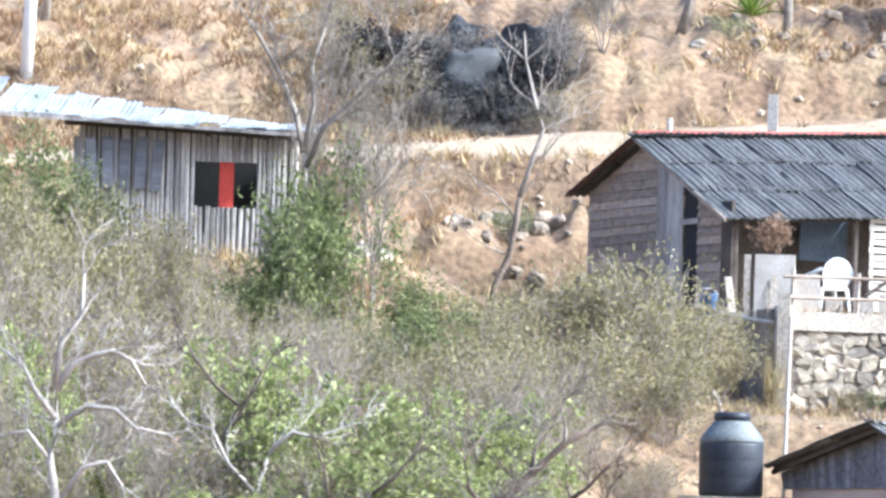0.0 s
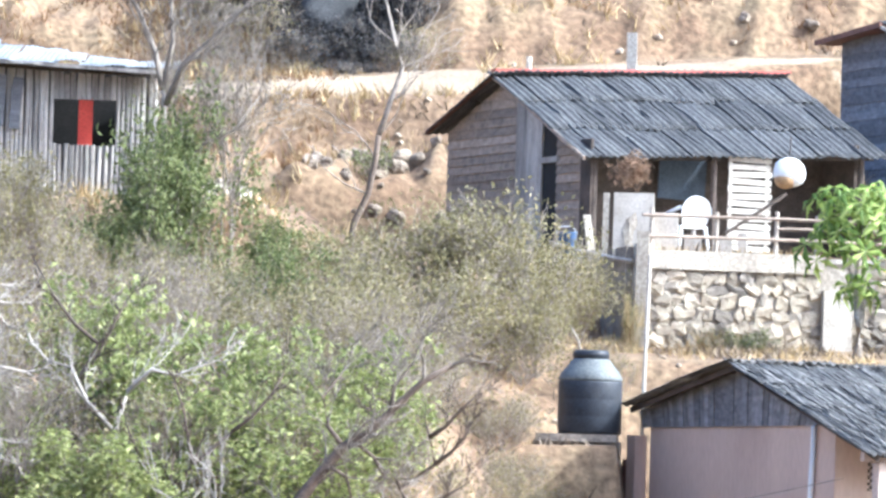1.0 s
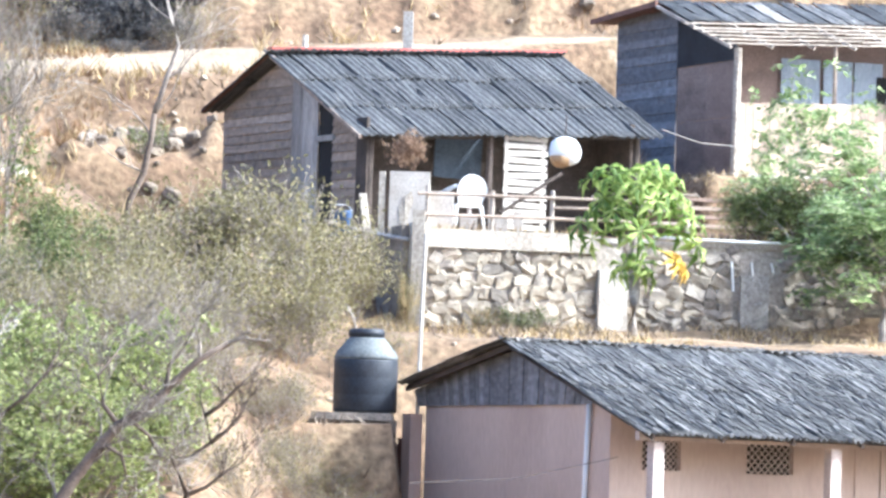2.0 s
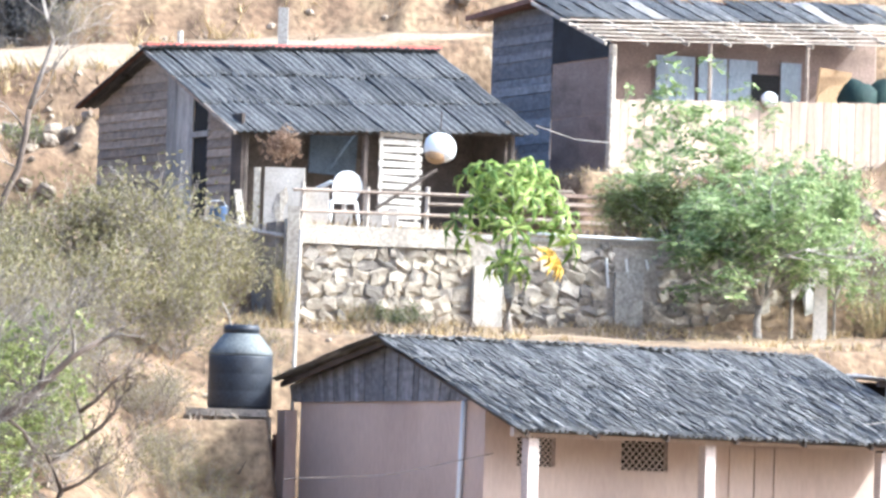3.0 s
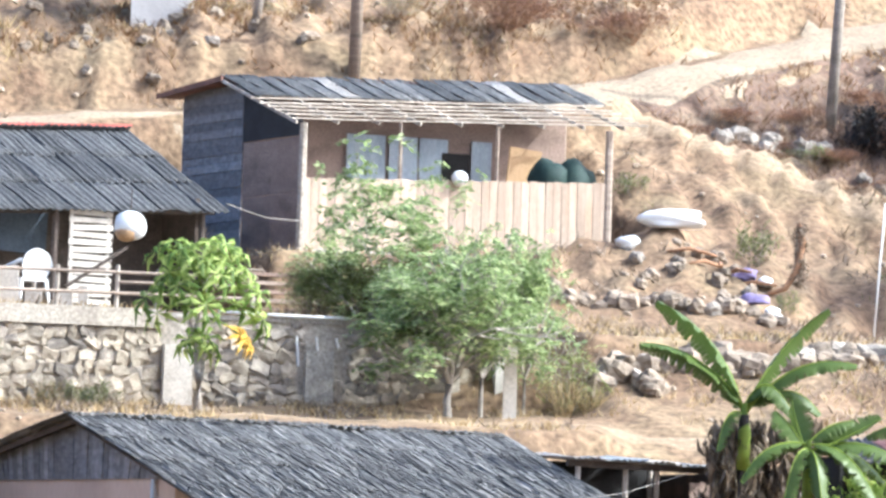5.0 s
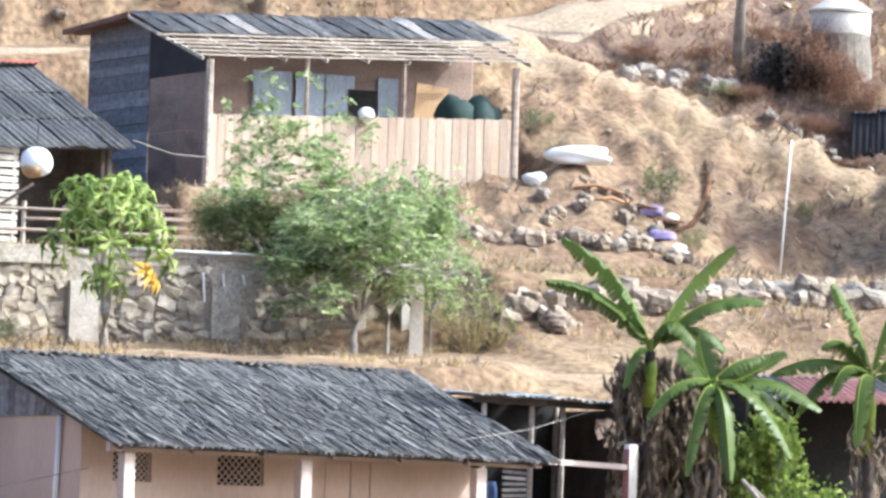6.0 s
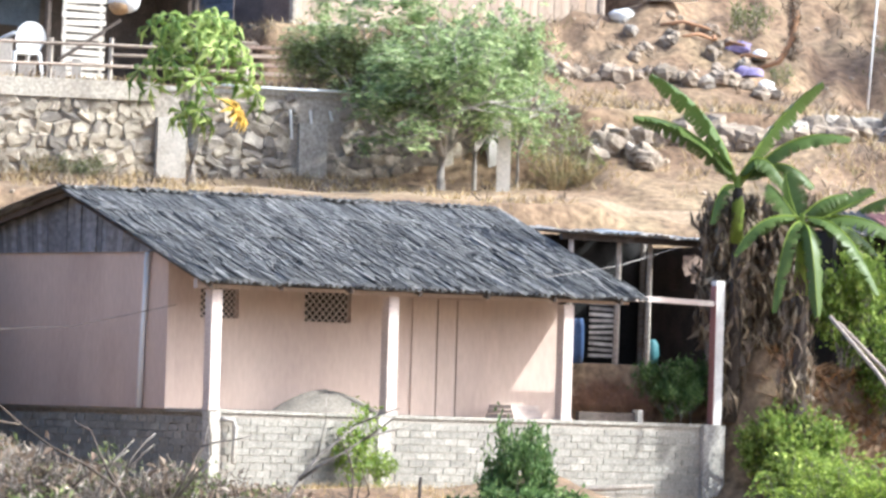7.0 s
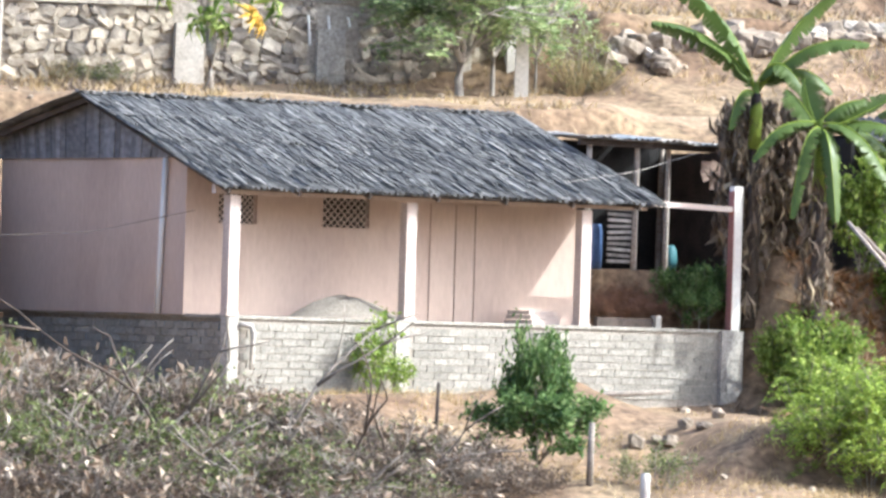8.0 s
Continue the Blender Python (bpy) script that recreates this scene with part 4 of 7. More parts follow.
for i in range(16):
    m = weathered(0.54, 3.3 - 0.125 * i, 0.11, 0.009, 70 + i, 0.05, 0.09).mesh("roof_sheet", ZINC, True)
    x = -2.9 + i * 0.49
    part("roof_sheet", m, None, shack, at=Matrix.Translation((x, -0.75, 10.7 + 0.2 * max(0.0, 1 - i / 9) + 0.02 * (i % 2) - 0.05 * (i > 11))) @ Matrix.Rotation(0.31 - 0.011 * i + 0.012 * math.sin(i * 2.7), 4, "X") @ Matrix.Rotation(-0.12 + 0.03 * math.sin(i * 1.9), 4, "Z"))
part("eave_board", Geo().beam((-2.9, -0.78, 10.88), (0.2, -0.74, 10.76), 0.04, 0.12), PALING, shack)
part("eave_board", Geo().beam((0.2, -0.74, 10.74), (5.0, -0.74, 10.54), 0.04, 0.08), PALING, shack)

# ---- open shed ----
shed = thing("open_shed", local((6.75, 127.5), 22), "open pole shed with sagging sheet roof and black shade sheet behind", "shed")
for x, y, h in ((0.05, 0, 2.5), (1.05, 0.0, 2.45), (1.75, 0.1, 2.5), (3.0, 0, 2.45), (0, 3, 2.5), (3, 3, 2.5)):
    part("pole", Geo().tube([(x, y, 1.2), (x + 0.02, y, 1.3 + h)], [0.06, 0.05], 6), POLE if x > 0.5 else PALING, shed)
for i in range(4):
    m = weathered(0.82, 3.7, 0.13, 0.02, 90 + i, 0.05, 0.1).mesh("roof_sheet", ZINC if i % 2 else PALING, True)
    part("roof_sheet", m, None, shed, at=Matrix.Translation((-0.25 + i * 0.8, -0.4, 3.78 - 0.02 * i)) @ Matrix.Rotation(0.03, 4, "X"))
part("eave_beam", Geo().beam((-0.2, -0.1, 3.68), (3.1, -0.1, 3.62), 0.1, 0.12), DARKWOOD_AND_SHADE, shed)
# back of the shed painted black for the shade under its roof
part("rear_wall", Geo().box((1.5, 3.2, 2.5), (3.4, 0.08, 2.6)), SHADE_BLACK, shed)
# side of the shed in dark timber for the shade inside
part("side_wall", Geo().box((3.15, 1.6, 2.4), (0.08, 3.2, 2.4)), DARKWOOD_AND_SHADE, shed)
for i in range(11):
    part("wall_slat", Geo().box((0.75, 0.02, 1.45 + i * 0.11), (0.5, 0.03, 0.06), Matrix.Rotation(0.05 * math.sin(i), 3, "Y")), PALING, shed)
for i in range(5):
    part("hanging_sheet", Geo().box((2.5 + 0.18 * (i % 3), -0.05, 3.3 - 0.16 * (i // 2)), (0.22, 0.03, 0.2), Matrix.Rotation(0.4 * i, 3, "Y")), PANEL, shed)
part("tub", Geo().lathe((2.05, 0.5, 1.3), [(0.0, 0), (0.12, 0), (0.15, 0.2), (0.13, 0.4), (0.07, 0.5), (0, 0.5)], 14), TEAL, shed, "teal plastic tub", True)
part("barrel", Geo().lathe((0.35, 0.6, 1.3), [(0.0, 0), (0.27, 0), (0.29, 0.2), (0.29, 0.7), (0.26, 0.85), (0, 0.85)], 16), BLUE, shed, "blue drum", True)

# ---- water tank ----
tank = thing("water_tank", pose(-5.33, 126.4, 2.82), "black plastic water tank with grey shoulder on a slab", "water tank")
part("body", Geo().lathe((0, 0, 0.02), [(0.0, 0), (0.58, 0.0), (0.6, 0.05), (0.6, 0.3), (0.597, 0.32), (0.6, 0.34), (0.6, 0.62), (0.597, 0.64), (0.6, 0.66), (0.6, 0.95), (0.59, 0.98)], 40), TANK, tank, "", True)
# shoulder in a lighter grey than the body
part("shoulder", Geo().lathe((0, 0, 1.0), [(0.59, 0), (0.6, 0.04), (0.56, 0.14), (0.46, 0.26), (0.38, 0.36), (0.33, 0.42), (0, 0.43)], 40), TANKGREY, tank, "grey shoulder", True)
part("lid", Geo().lathe((0, 0, 1.42), [(0.3, 0), (0.34, 0.02), (0.34, 0.12), (0.3, 0.16), (0, 0.17)], 32), TANK, tank, "black screw lid", True)
part("inlet_pipe", Geo().tube([(-0.2, 0, 1.55), (-0.24, -0.02, 1.75), (-0.38, -0.02, 2.0)], 0.02, 6), POLE, tank)
slab = thing("tank_slab", pose(-5.45, 126.4, 2.7), "rough concrete slab under the water tank", "slab")
part("slab_top", Geo().box((-0.1, 0, 0.05), (1.5, 1.4, 0.14)), STONE_GREY, slab)
part("slab_foot", Geo().box((-0.1, 0.1, -0.25), (1.6, 1.2, 0.5)), STONE_GREY, slab)


# ---- plants ----
def grow(g, p, d, length, r, level, kids, spread, rnd, tips, rise):
    """A limb in three bent pieces, and its side shoots."""
    sides = 6 if r > 0.03 else (4 if r > 0.012 else 3)
    pts, q, dd = [p.copy()], p.copy(), d.copy()
    for i in range(3):
        dd = (dd + Vector((rnd.uniform(-1, 1), rnd.uniform(-1, 1), rnd.uniform(-0.7, 0.7) + rise)) * 0.27).normalized()
        q = q + dd * (length / 3)
        pts.append(q.copy())
    g.tube(pts, [r, r * 0.85, r * 0.7, r * 0.5], sides, False)
    tips.append((pts[3], level))
    if level < 2:
        tips.append((pts[2], level))
    if level == 0:
        return
    for c in range(kids):
        f = rnd.uniform(0.35, 1.0)
        b = pts[min(3, int(f * 3) + (1 if f > 0.66 else 0))] if c else pts[3]
        axis = Vector((rnd.uniform(-1, 1), rnd.uniform(-1, 1), rnd.uniform(-1, 1))).normalized()
        nd = (Matrix.Rotation(rnd.uniform(0.5, 1.0) * spread, 3, axis) @ dd).normalized()
        grow(g, b, nd, length * rnd.uniform(0.6, 0.85), max(r * 0.62, 0.0105), level - 1, kids, spread, rnd, tips, rise)


class Twigs(Geo):
    """Keeps each limb as a mesh of its own."""

    def __init__(self):
        self.v, self.f, self.bits = [], [], []

    def tube(self, pts, radii, n=6, cap=True):
        self.bits.append(Geo().tube(pts, radii, n, True))


def leaf_cloud(pts, n, sigma, size, slim, seed, droop=0.0):
    """n folded leaves round the given points."""
    r = np.random.RandomState(seed)
    c = pts[r.randint(0, len(pts), n)] + r.normal(0, sigma, (n, 3)) * (1, 1, 0.8)
    a = r.normal(0, 1, (n, 3)) + (0, 0, -droop)
    a /= np.linalg.norm(a, axis=1)[:, None]
    b = np.cross(a, r.normal(0, 1, (n, 3)))
    b /= np.linalg.norm(b, axis=1)[:, None]
    s = (size * r.uniform(0.6, 1.35, n))[:, None]
    lift = np.cross(a, b) * s * 0.18
    v = np.stack([c - a * s / 2, c + b * s * slim / 2 + lift, c + a * s / 2, c - b * s * slim / 2 + lift], 1).reshape(-1, 3)
    f = np.arange(4 * n).reshape(-1, 4)
    return v, f


def frond_cloud(pts, n, length, size, seed, pairs=6):
    """n feathery compound leaves that spring from the given points and droop: pairs of slim leaflets along a rib."""
    r = np.random.RandomState(seed)
    c = pts[r.randint(0, len(pts), n)] + r.normal(0, 0.07, (n, 3))
    ang = r.uniform(0, 6.283, n)
    a = np.stack([np.cos(ang), np.sin(ang), r.normal(0.15, 0.45, n)], 1)
    a /= np.linalg.norm(a, axis=1)[:, None]
    b = np.stack([-np.sin(ang), np.cos(ang), r.normal(0, 0.35, n)], 1)
    l = (length * r.uniform(0.6, 1.3, n))[:, None]
    out = []
    for i in range(pairs):
        f = (i + 0.7) / pairs
        q = c + a * l * f - np.array((0, 0, 1.0)) * l * 0.5 * f * f
        for side in (-1, 1):
            d = b * side + a * 0.55 + r.normal(0, 0.22, (n, 3)) + (0, 0, -0.25)
            d /= np.linalg.norm(d, axis=1)[:, None]
            w = np.cross(d, r.normal(0, 0.5, (n, 3)) + (0, 0, 1.0))
            w /= np.linalg.norm(w, axis=1)[:, None]
            s = size * (0.7 + 0.6 * math.sin(math.pi * f)) * r.uniform(0.8, 1.2, (n, 1))
            out.append(np.stack([q, q + d * s * 0.5 + w * s * 0.2, q + d * s, q + d * s * 0.5 - w * s * 0.2], 1))
    v = np.concatenate(out).reshape(-1, 3)
    return v, np.arange(len(v)).reshape(-1, 4)


def mesh_np(name, v, f, material):
    m = bpy.data.meshes.new(name)
    m.from_pydata(v.tolist(), [], f.tolist())
    m.materials.append(material)
    return m


KINDS = {}


def kind(name, label, category, H, W, stems, levels, kids, r0, bark, leaf, n_leaf, size, sigma, slim=0.5, spread=0.9, rise=0.25, bare=0.0, variants=2, low=0.0, trunk=0.0, droop=0.0, fronds=0, reach=0.4):
    """Makes the shared meshes of one kind of plant, H tall and W wide."""
    made = []
    for s in range(variants):
        rnd, g, tips = random.Random(hash_name(name) + s), Geo(), []
        base = Vector((0, 0, trunk))
        if trunk:
            g.tube([(0, 0, -0.1), (0.03, 0.02, trunk * 0.5), base], [r0 * 1.5, r0 * 1.25, r0 * 1.1], 8, False)
        for i in range(stems):
            a = 6.283 * (i + rnd.random() * 0.7) / stems
            out = rnd.uniform(0.35, 1.1) if stems > 1 else 0.15
            grow(g, base + (Vector() if trunk else Vector((0.08 * math.cos(a), 0.08 * math.sin(a), -0.05))), Vector((out * math.cos(a), out * math.sin(a), 1)).normalized(), (H - trunk) * 0.42, r0, levels, kids, spread, rnd, tips, rise)
        v = np.array(g.v)
        top, wide = v[:, 2].max(), np.percentile(np.hypot(v[:, 0], v[:, 1]), 97)
        k = np.array([W / 2 / wide, W / 2 / wide, H / top])
        g.v = [tuple(p) for p in v * k]
        tp = np.array([tuple(p) for p, lv in tips if lv <= 1]) * k
        tp = tp[tp[:, 2] > low * H]
        tp = tp[np.random.RandomState(s).rand(len(tp)) >= bare]
        wood = g.mesh("trunk", bark, True)
        crown = mesh_np("crown", *leaf_cloud(tp, n_leaf, sigma, size, slim, s + 7, droop), leaf) if n_leaf and len(tp) else None
        if fronds:
            crown = mesh_np("crown", *frond_cloud(tp, fronds, reach, size, s + 3), leaf)
        made.append((wood, crown))
    KINDS[name] = (made, H, W, label, category)


def hash_name(s):
    return sum(ord(c) * (i + 3) for i, c in enumerate(s))


SPIN = random.Random(77)


def plant(name, x, y, h=None, w=None, label=None, group="", turn=None, base=None):
    made, H, W, lab, cat = KINDS[name]
    wood, crown = made[SPIN.randrange(len(made))]
    h, w = h or H, w or W
    z = ground(x, y) - 0.04 if base is None else base
    ob = thing(name, pose(x, y, z, 0, 0, SPIN.uniform(0, 360) if turn is None else turn) @ Matrix.Diagonal((w / W, w / W, h / H, 1)), label or lab, cat, group)
    part("trunk", wood, None, ob)
    if crown:
        part("crown", crown, None, ob)
    return ob


kind("green_shrub", "shrub with small glossy yellow-green leaves on grey crooked stems", "shrub", 3.6, 3.2, 7, 4, 3, 0.042, BARK, LEAF_SHRUB, 2700, 0.15, 0.14, 0.55, rise=0.15, bare=0.45, variants=3)
kind("grey_bush", "leafless grey bush of tangled thorny twigs", "bush", 3.2, 3.0, 8, 4, 3, 0.032, TWIG, LEAF_OLIVE, 1100, 0.1, 0.15, 0.5, spread=1.0, variants=3)
kind("olive_bush", "half-dry bush with sparse olive brown leaves", "bush", 3.0, 2.8, 8, 3, 4, 0.03, TWIG, LEAF_OLIVE, 2700, 0.11, 0.24, 0.5, spread=1.0, variants=3)
kind("dark_bush", "dark green bushy thicket of fine leaves", "bush", 3.0, 2.2, 6, 3, 3, 0.04, BARK, LEAF_WEED, 3400, 0.12, 0.18, 0.4)
kind("bare_tree", "leafless grey tree with fine upward twigs", "tree", 6.4, 2.8, 4, 5, 3, 0.09, BARK, LEAF_OLIVE, 300, 0.08, 0.1, 0.5, spread=0.75, rise=0.35)
kind("bleached_tree", "bleached leafless tree with crooked white limbs", "tree", 4.2, 3.2, 4, 3, 3, 0.085, BARKPALE, LEAF_OLIVE, 60, 0.08, 0.1, spread=1.0, variants=1)
kind("dry_bush", "brittle brown bush with large curled dead leaves", "bush", 1.5, 2.7, 9, 3, 3, 0.022, BARK, LEAF_HUSK, 100, 0.22, 0.14, 0.5, spread=1.1, rise=0.1, variants=3, droop=0.8)
kind("brown_brush", "tangled grey brown brush with a few curled leaves", "bush", 1.5, 2.7, 9, 4, 3, 0.02, TWIGDARK, LEAF_DRY, 330, 0.12, 0.12, 0.5, spread=1.1, rise=0.1)
kind("leafy_weed", "low green weed among the dry twigs", "weed", 1.0, 1.4, 6, 2, 3, 0.012, TWIG, LEAF_WEED, 560, 0.09, 0.1, 0.5)
kind("leafy_tree", "small tree with feathery grey-green leaves and pale trunk", "tree", 4.0, 3.6, 6, 3, 3, 0.06, BARKPALE, LEAF_TREE, 0, 0.15, 0.17, 0.3, spread=1.05, trunk=0.9, low=0.2, bare=0.25, variants=3, fronds=620, reach=0.46)
kind("sparse_tree", "thin sapling with sparse light green feathery leaves", "tree", 4.0, 2.0, 3, 3, 2, 0.03, BARKPALE, LEAF_TREE, 0, 0.15, 0.13, 0.34, spread=0.7, rise=0.4, low=0.35, bare=0.25, fronds=110, reach=0.42)
kind("bright_bush", "spreading bush of bright yellow-green foliage", "bush", 1.9, 2.9, 10, 3, 3, 0.02, BARK, LEAF_BRIGHT, 0, 0.085, 0.11, 0.4, rise=0.12, variants=2, bare=0.2, fronds=1300, reach=0.3)
kind("young_tree", "young tree with dense fresh green leaves", "tree", 1.9, 2.2, 5, 3, 3, 0.03, BARK, LEAF_DARK, 3300, 0.15, 0.12, 0.45, trunk=0.25, low=0.08, bare=0.3, variants=3, droop=0.3)
kind("leafy_shrub", "leafy green shrub under the banana plants", "shrub", 1.9, 1.5, 7, 3, 3, 0.025, BARK, LEAF_CLIMB, 2600, 0.13, 0.12, 0.5, bare=0.2, droop=0.3)
kind("climber", "green vine hanging over the brick plinth", "vine", 1.5, 1.0, 5, 2, 3, 0.014, TWIG, LEAF_CLIMB, 620, 0.13, 0.1, 0.55, rise=0.15, droop=0.5)
kind("red_bush", "reddish brown dead thornbush", "bush", 2.0, 2.4, 9, 3, 4, 0.02, FIBRE, LEAF_VINE, 2600, 0.08, 0.12, 0.4, spread=1.1)
# leaf colour stands for shade in the hollow, nothing is scorched
kind("scorched_brush", "brush with the hollow's shade put into its grey leaves", "brush", 2.0, 2.2, 9, 4, 3, 0.03, BARK, LEAF_HOLLOW_SHADE, 2200, 0.09, 0.2, 0.4, spread=1.1)
kind("grass_clump", "tall clump of yellowing grass", "grass", 0.9, 1.4, 14, 1, 3, 0.008, LEAF_GRASS, LEAF_OLIVE, 420, 0.2, 0.14, 0.1, rise=0.4, variants=2)
kind("broad_tree", "unseen broad tree added to cast shade along the terrace", "tree", 7.0, 5.0, 6, 3, 4, 0.16, BARK, LEAF_DARK, 9000, 0.32, 0.3, 0.5, trunk=1.6)
kind("shade_brush", "brush beside the cistern with shade in its dark leaves", "brush", 1.2, 1.6, 9, 3, 4, 0.02, TWIGDARK, LEAF_SHADE, 2600, 0.1, 0.12, 0.5, spread=1.1)
kind("feather_shrub", "wispy yellow-green shrub beside the stone wall", "shrub", 1.6, 1.4, 7, 2, 3, 0.014, TWIG, LEAF_SHRUB, 0, 0.09, 0.1, 0.3, rise=0.3, fronds=48, reach=0.34)

# green thicket on the slope
for x, y, h, w in ((-17.0, 118.6, 3.6, 2.8), (-15.6, 118.2, 2.6, 2.6), (-18.2, 121.5, 3.6, 2.6), (-14.0, 121.0, 3.7, 3.4), (-12.4, 119.5, 3.6, 3.4), (-10.5, 119.5, 3.3, 3.4), (-8.9, 120.3, 2.9, 2.9), (-11.3, 117.0, 3.0, 4.0), (-14.1, 117.0, 2.4, 3.2), (-9.6, 117.2, 2.5, 3.0), (-12.9, 115.5, 2.6, 3.4)):
    plant("green_shrub", x, y, h, w, group="green shrubs on the slope")
for x, y, h, w in ((-18.0, 124, 4.3, 3.4), (-17.3, 128, 3.5, 3.2), (-18.6, 119, 4.2, 3.0), (-15.4, 120, 4.0, 3.3), (-19.0, 130, 4.0, 3.0), (-15.2, 131, 2.6, 2.6), (-12.6, 127, 2.8, 2.8), (-14.2, 126, 3.0, 3.0), (-8.5, 127, 2.0, 2.6), (-7.9, 124, 1.5, 2.0), (-16.6, 115.8, 3.2, 2.6), (-10.8, 124, 2.2, 2.6), (-16.4, 124.5, 3.2, 2.8), (-7.2, 121.5, 1.6, 2.2), (-13.4, 123.5, 2.8, 2.6), (-17.0, 134, 3.8, 2.6), (-18.6, 136.5, 3.2, 2.4), (-16.0, 133.0, 3.2, 2.4), (-14.0, 133.6, 2.4, 2.4), (-19.6, 126.5, 4.2, 2.8), (-12.0, 132.6, 2.0, 2.2), (-5.2, 130.2, 1.4, 1.4), (-9.4, 125.4, 2.0, 2.2), (-6.9, 128.4, 1.2, 1.8), (-6.3, 123.6, 1.3, 1.8), (-6.0, 122.4, 1.2, 1.6), (-5.8, 125.0, 0.7, 1.2), (-6.6, 124.6, 0.9, 1.4), (-5.4, 123.2, 1.2, 1.6), (-7.0, 125.0, 1.0, 1.6), (-5.0, 121.6, 1.4, 1.6), (-8.4, 122.6, 1.6, 2.2), (-12.0, 117.6, 3.0, 2.8), (-10.0, 118.4, 2.8, 2.6), (-13.6, 118.6, 3.2, 2.6), (-8.2, 119.4, 2.0, 2.4), (-6.8, 130.3, 1.6, 2.0)):
    plant("grey_bush", x, y, h, w, group="grey bushes on the slope")
for x, y, h, w in ((-9.1, 134, 2.9, 2.8), (-7.7, 134, 3.1, 2.8), (-6.7, 133, 2.6, 2.2), (-9.9, 131, 2.4, 2.8), (-8.1, 130, 2.3, 2.9), (-6.6, 131, 2.2, 2.0), (-10.2, 128, 2.4, 2.6), (-11.6, 130, 2.2, 2.4), (-19.8, 134.5, 4.6, 2.8), (-18.4, 133, 4.3, 2.3), (-20.6, 137, 3.6, 2.4), (-19.2, 138.2, 3.4, 2.6), (-17.6, 139.0, 2.4, 2.0), (-6.0, 134.6, 2.2, 1.8), (-10.6, 136, 2.0, 2.2)):
    plant("olive_bush", x, y, h, w, group="olive bushes on the slope")
for x, y, h, w in ((-14.7, 136.5, 4.1, 2.4), (-14.0, 137.5, 4.3, 2.2), (-15.6, 136.2, 2.6, 2.0), (-12.2, 136, 2.3, 1.9), (-11.4, 132.4, 2.4, 2.0), (-15.2, 138.2, 2.2, 1.8), (-12.7, 134, 1.8, 1.8), (-21.0, 138.5, 4.3, 2.2), (-20.0, 138.3, 4.2, 2.0), (-19.2, 138.0, 3.6, 1.6)):
    plant("dark_bush", x, y, h, w, group="dark bushes below the shack")
plant("bare_tree", -13.4, 138.6, 5.2, 2.6)
plant("bare_tree", -14.4, 139.4, 6.0, 2.8)
plant("bleached_tree", -11.6, 115.6, 2.8, 2.6, turn=250)
for x, y, h, w in ((-18.0, 117.0, 4.4, 3.6), (-15.2, 116.6, 3.8, 3.4), (-13.0, 124.0, 3.4, 3.4)):
    plant("bare_tree", x, y, h, w, group="bare trees on the slope")
plant("bare_tree", -9.0, 121.8, 2.6, 2.4)

# crooked dead sapling
dead = thing("dead_tree", pose(-10.72, 137, ground(-10.72, 137) - 0.1), "crooked leafless sapling with a pale forked top", "tree")
g, tp = Geo(), []
spine = [Vector(p) for p in ((0.05, 0, 0), (-0.05, 0, 0.9), (0.05, 0, 1.6), (0.32, 0, 2.2), (0.45, 0, 2.9), (0.5, 0, 3.4), (0.72, 0, 4.1), (0.95, 0, 4.8), (0.8, 0, 5.3), (0.55, 0, 6.2), (0.5, 0.1, 6.8))]
g.tube(spine[:6], [0.08, 0.074, 0.07, 0.066, 0.062, 0.058], 7)
part("trunk", g, TWIGDARK, dead, smooth=True)
part("stem_top", Geo().tube(spine[5:], [0.058, 0.05, 0.044, 0.036, 0.028, 0.012], 7), TWIG, dead, "bleached upper stem", True)
rd, g = random.Random(4), Geo()
for i, d in ((3, (-0.8, 0, 0.4)), (5, (0.6, 0.2, 0.6)), (6, (0.8, 0, 0.6)), (7, (1, 0, 0.5)), (7, (0.5, -0.3, 0.8)), (8, (-0.9, 0.1, 0.5)), (8, (0.3, 0.2, 0.9)), (9, (0.7, 0, 0.7)), (4, (-0.6, 0, 0.9)), (9, (-0.7, 0, 0.7))):
    grow(g, spine[i], Vector(d).normalized(), 0.75, 0.022, 3, 2, 0.8, rd, tp, 0.15)
part("limb", g, TWIG, dead, "bleached bare wood", True)


def crooked(name, at, label, limbs, bark, seed, twig=0.55, levels=3, twig_bark=None):
    """A tree of given crooked limbs, each with a start radius, and fine twigs grown from them."""
    ob = thing(name, pose(*at), label, "tree")
    r, tw, tp = random.Random(seed), Geo(), []
    for i, (r0, pts) in enumerate(limbs):
        pts = [Vector(p) for p in pts]
        part("trunk" if i == 0 else "limb", Geo().tube(pts, [r0 * (1 - 0.62 * k / (len(pts) - 1)) for k in range(len(pts))], 7), bark, ob, smooth=True)
        for k in range(1, len(pts)):
            for c in range(2 if i else 1):
                d = (pts[k] - pts[k - 1]).normalized() + Vector((r.uniform(-1, 1), r.uniform(-1, 1), r.uniform(-0.3, 0.9))) * 0.8
                grow(tw, pts[k], d.normalized(), twig * r.uniform(0.7, 1.4), r0 * 0.3, levels, 3 if i else 2, 0.85, r, tp, 0.15)
    tagged(part("twig_mass", tw, twig_bark or bark, ob, smooth=True), "fine bare twigs", kind="stuff")
    return ob


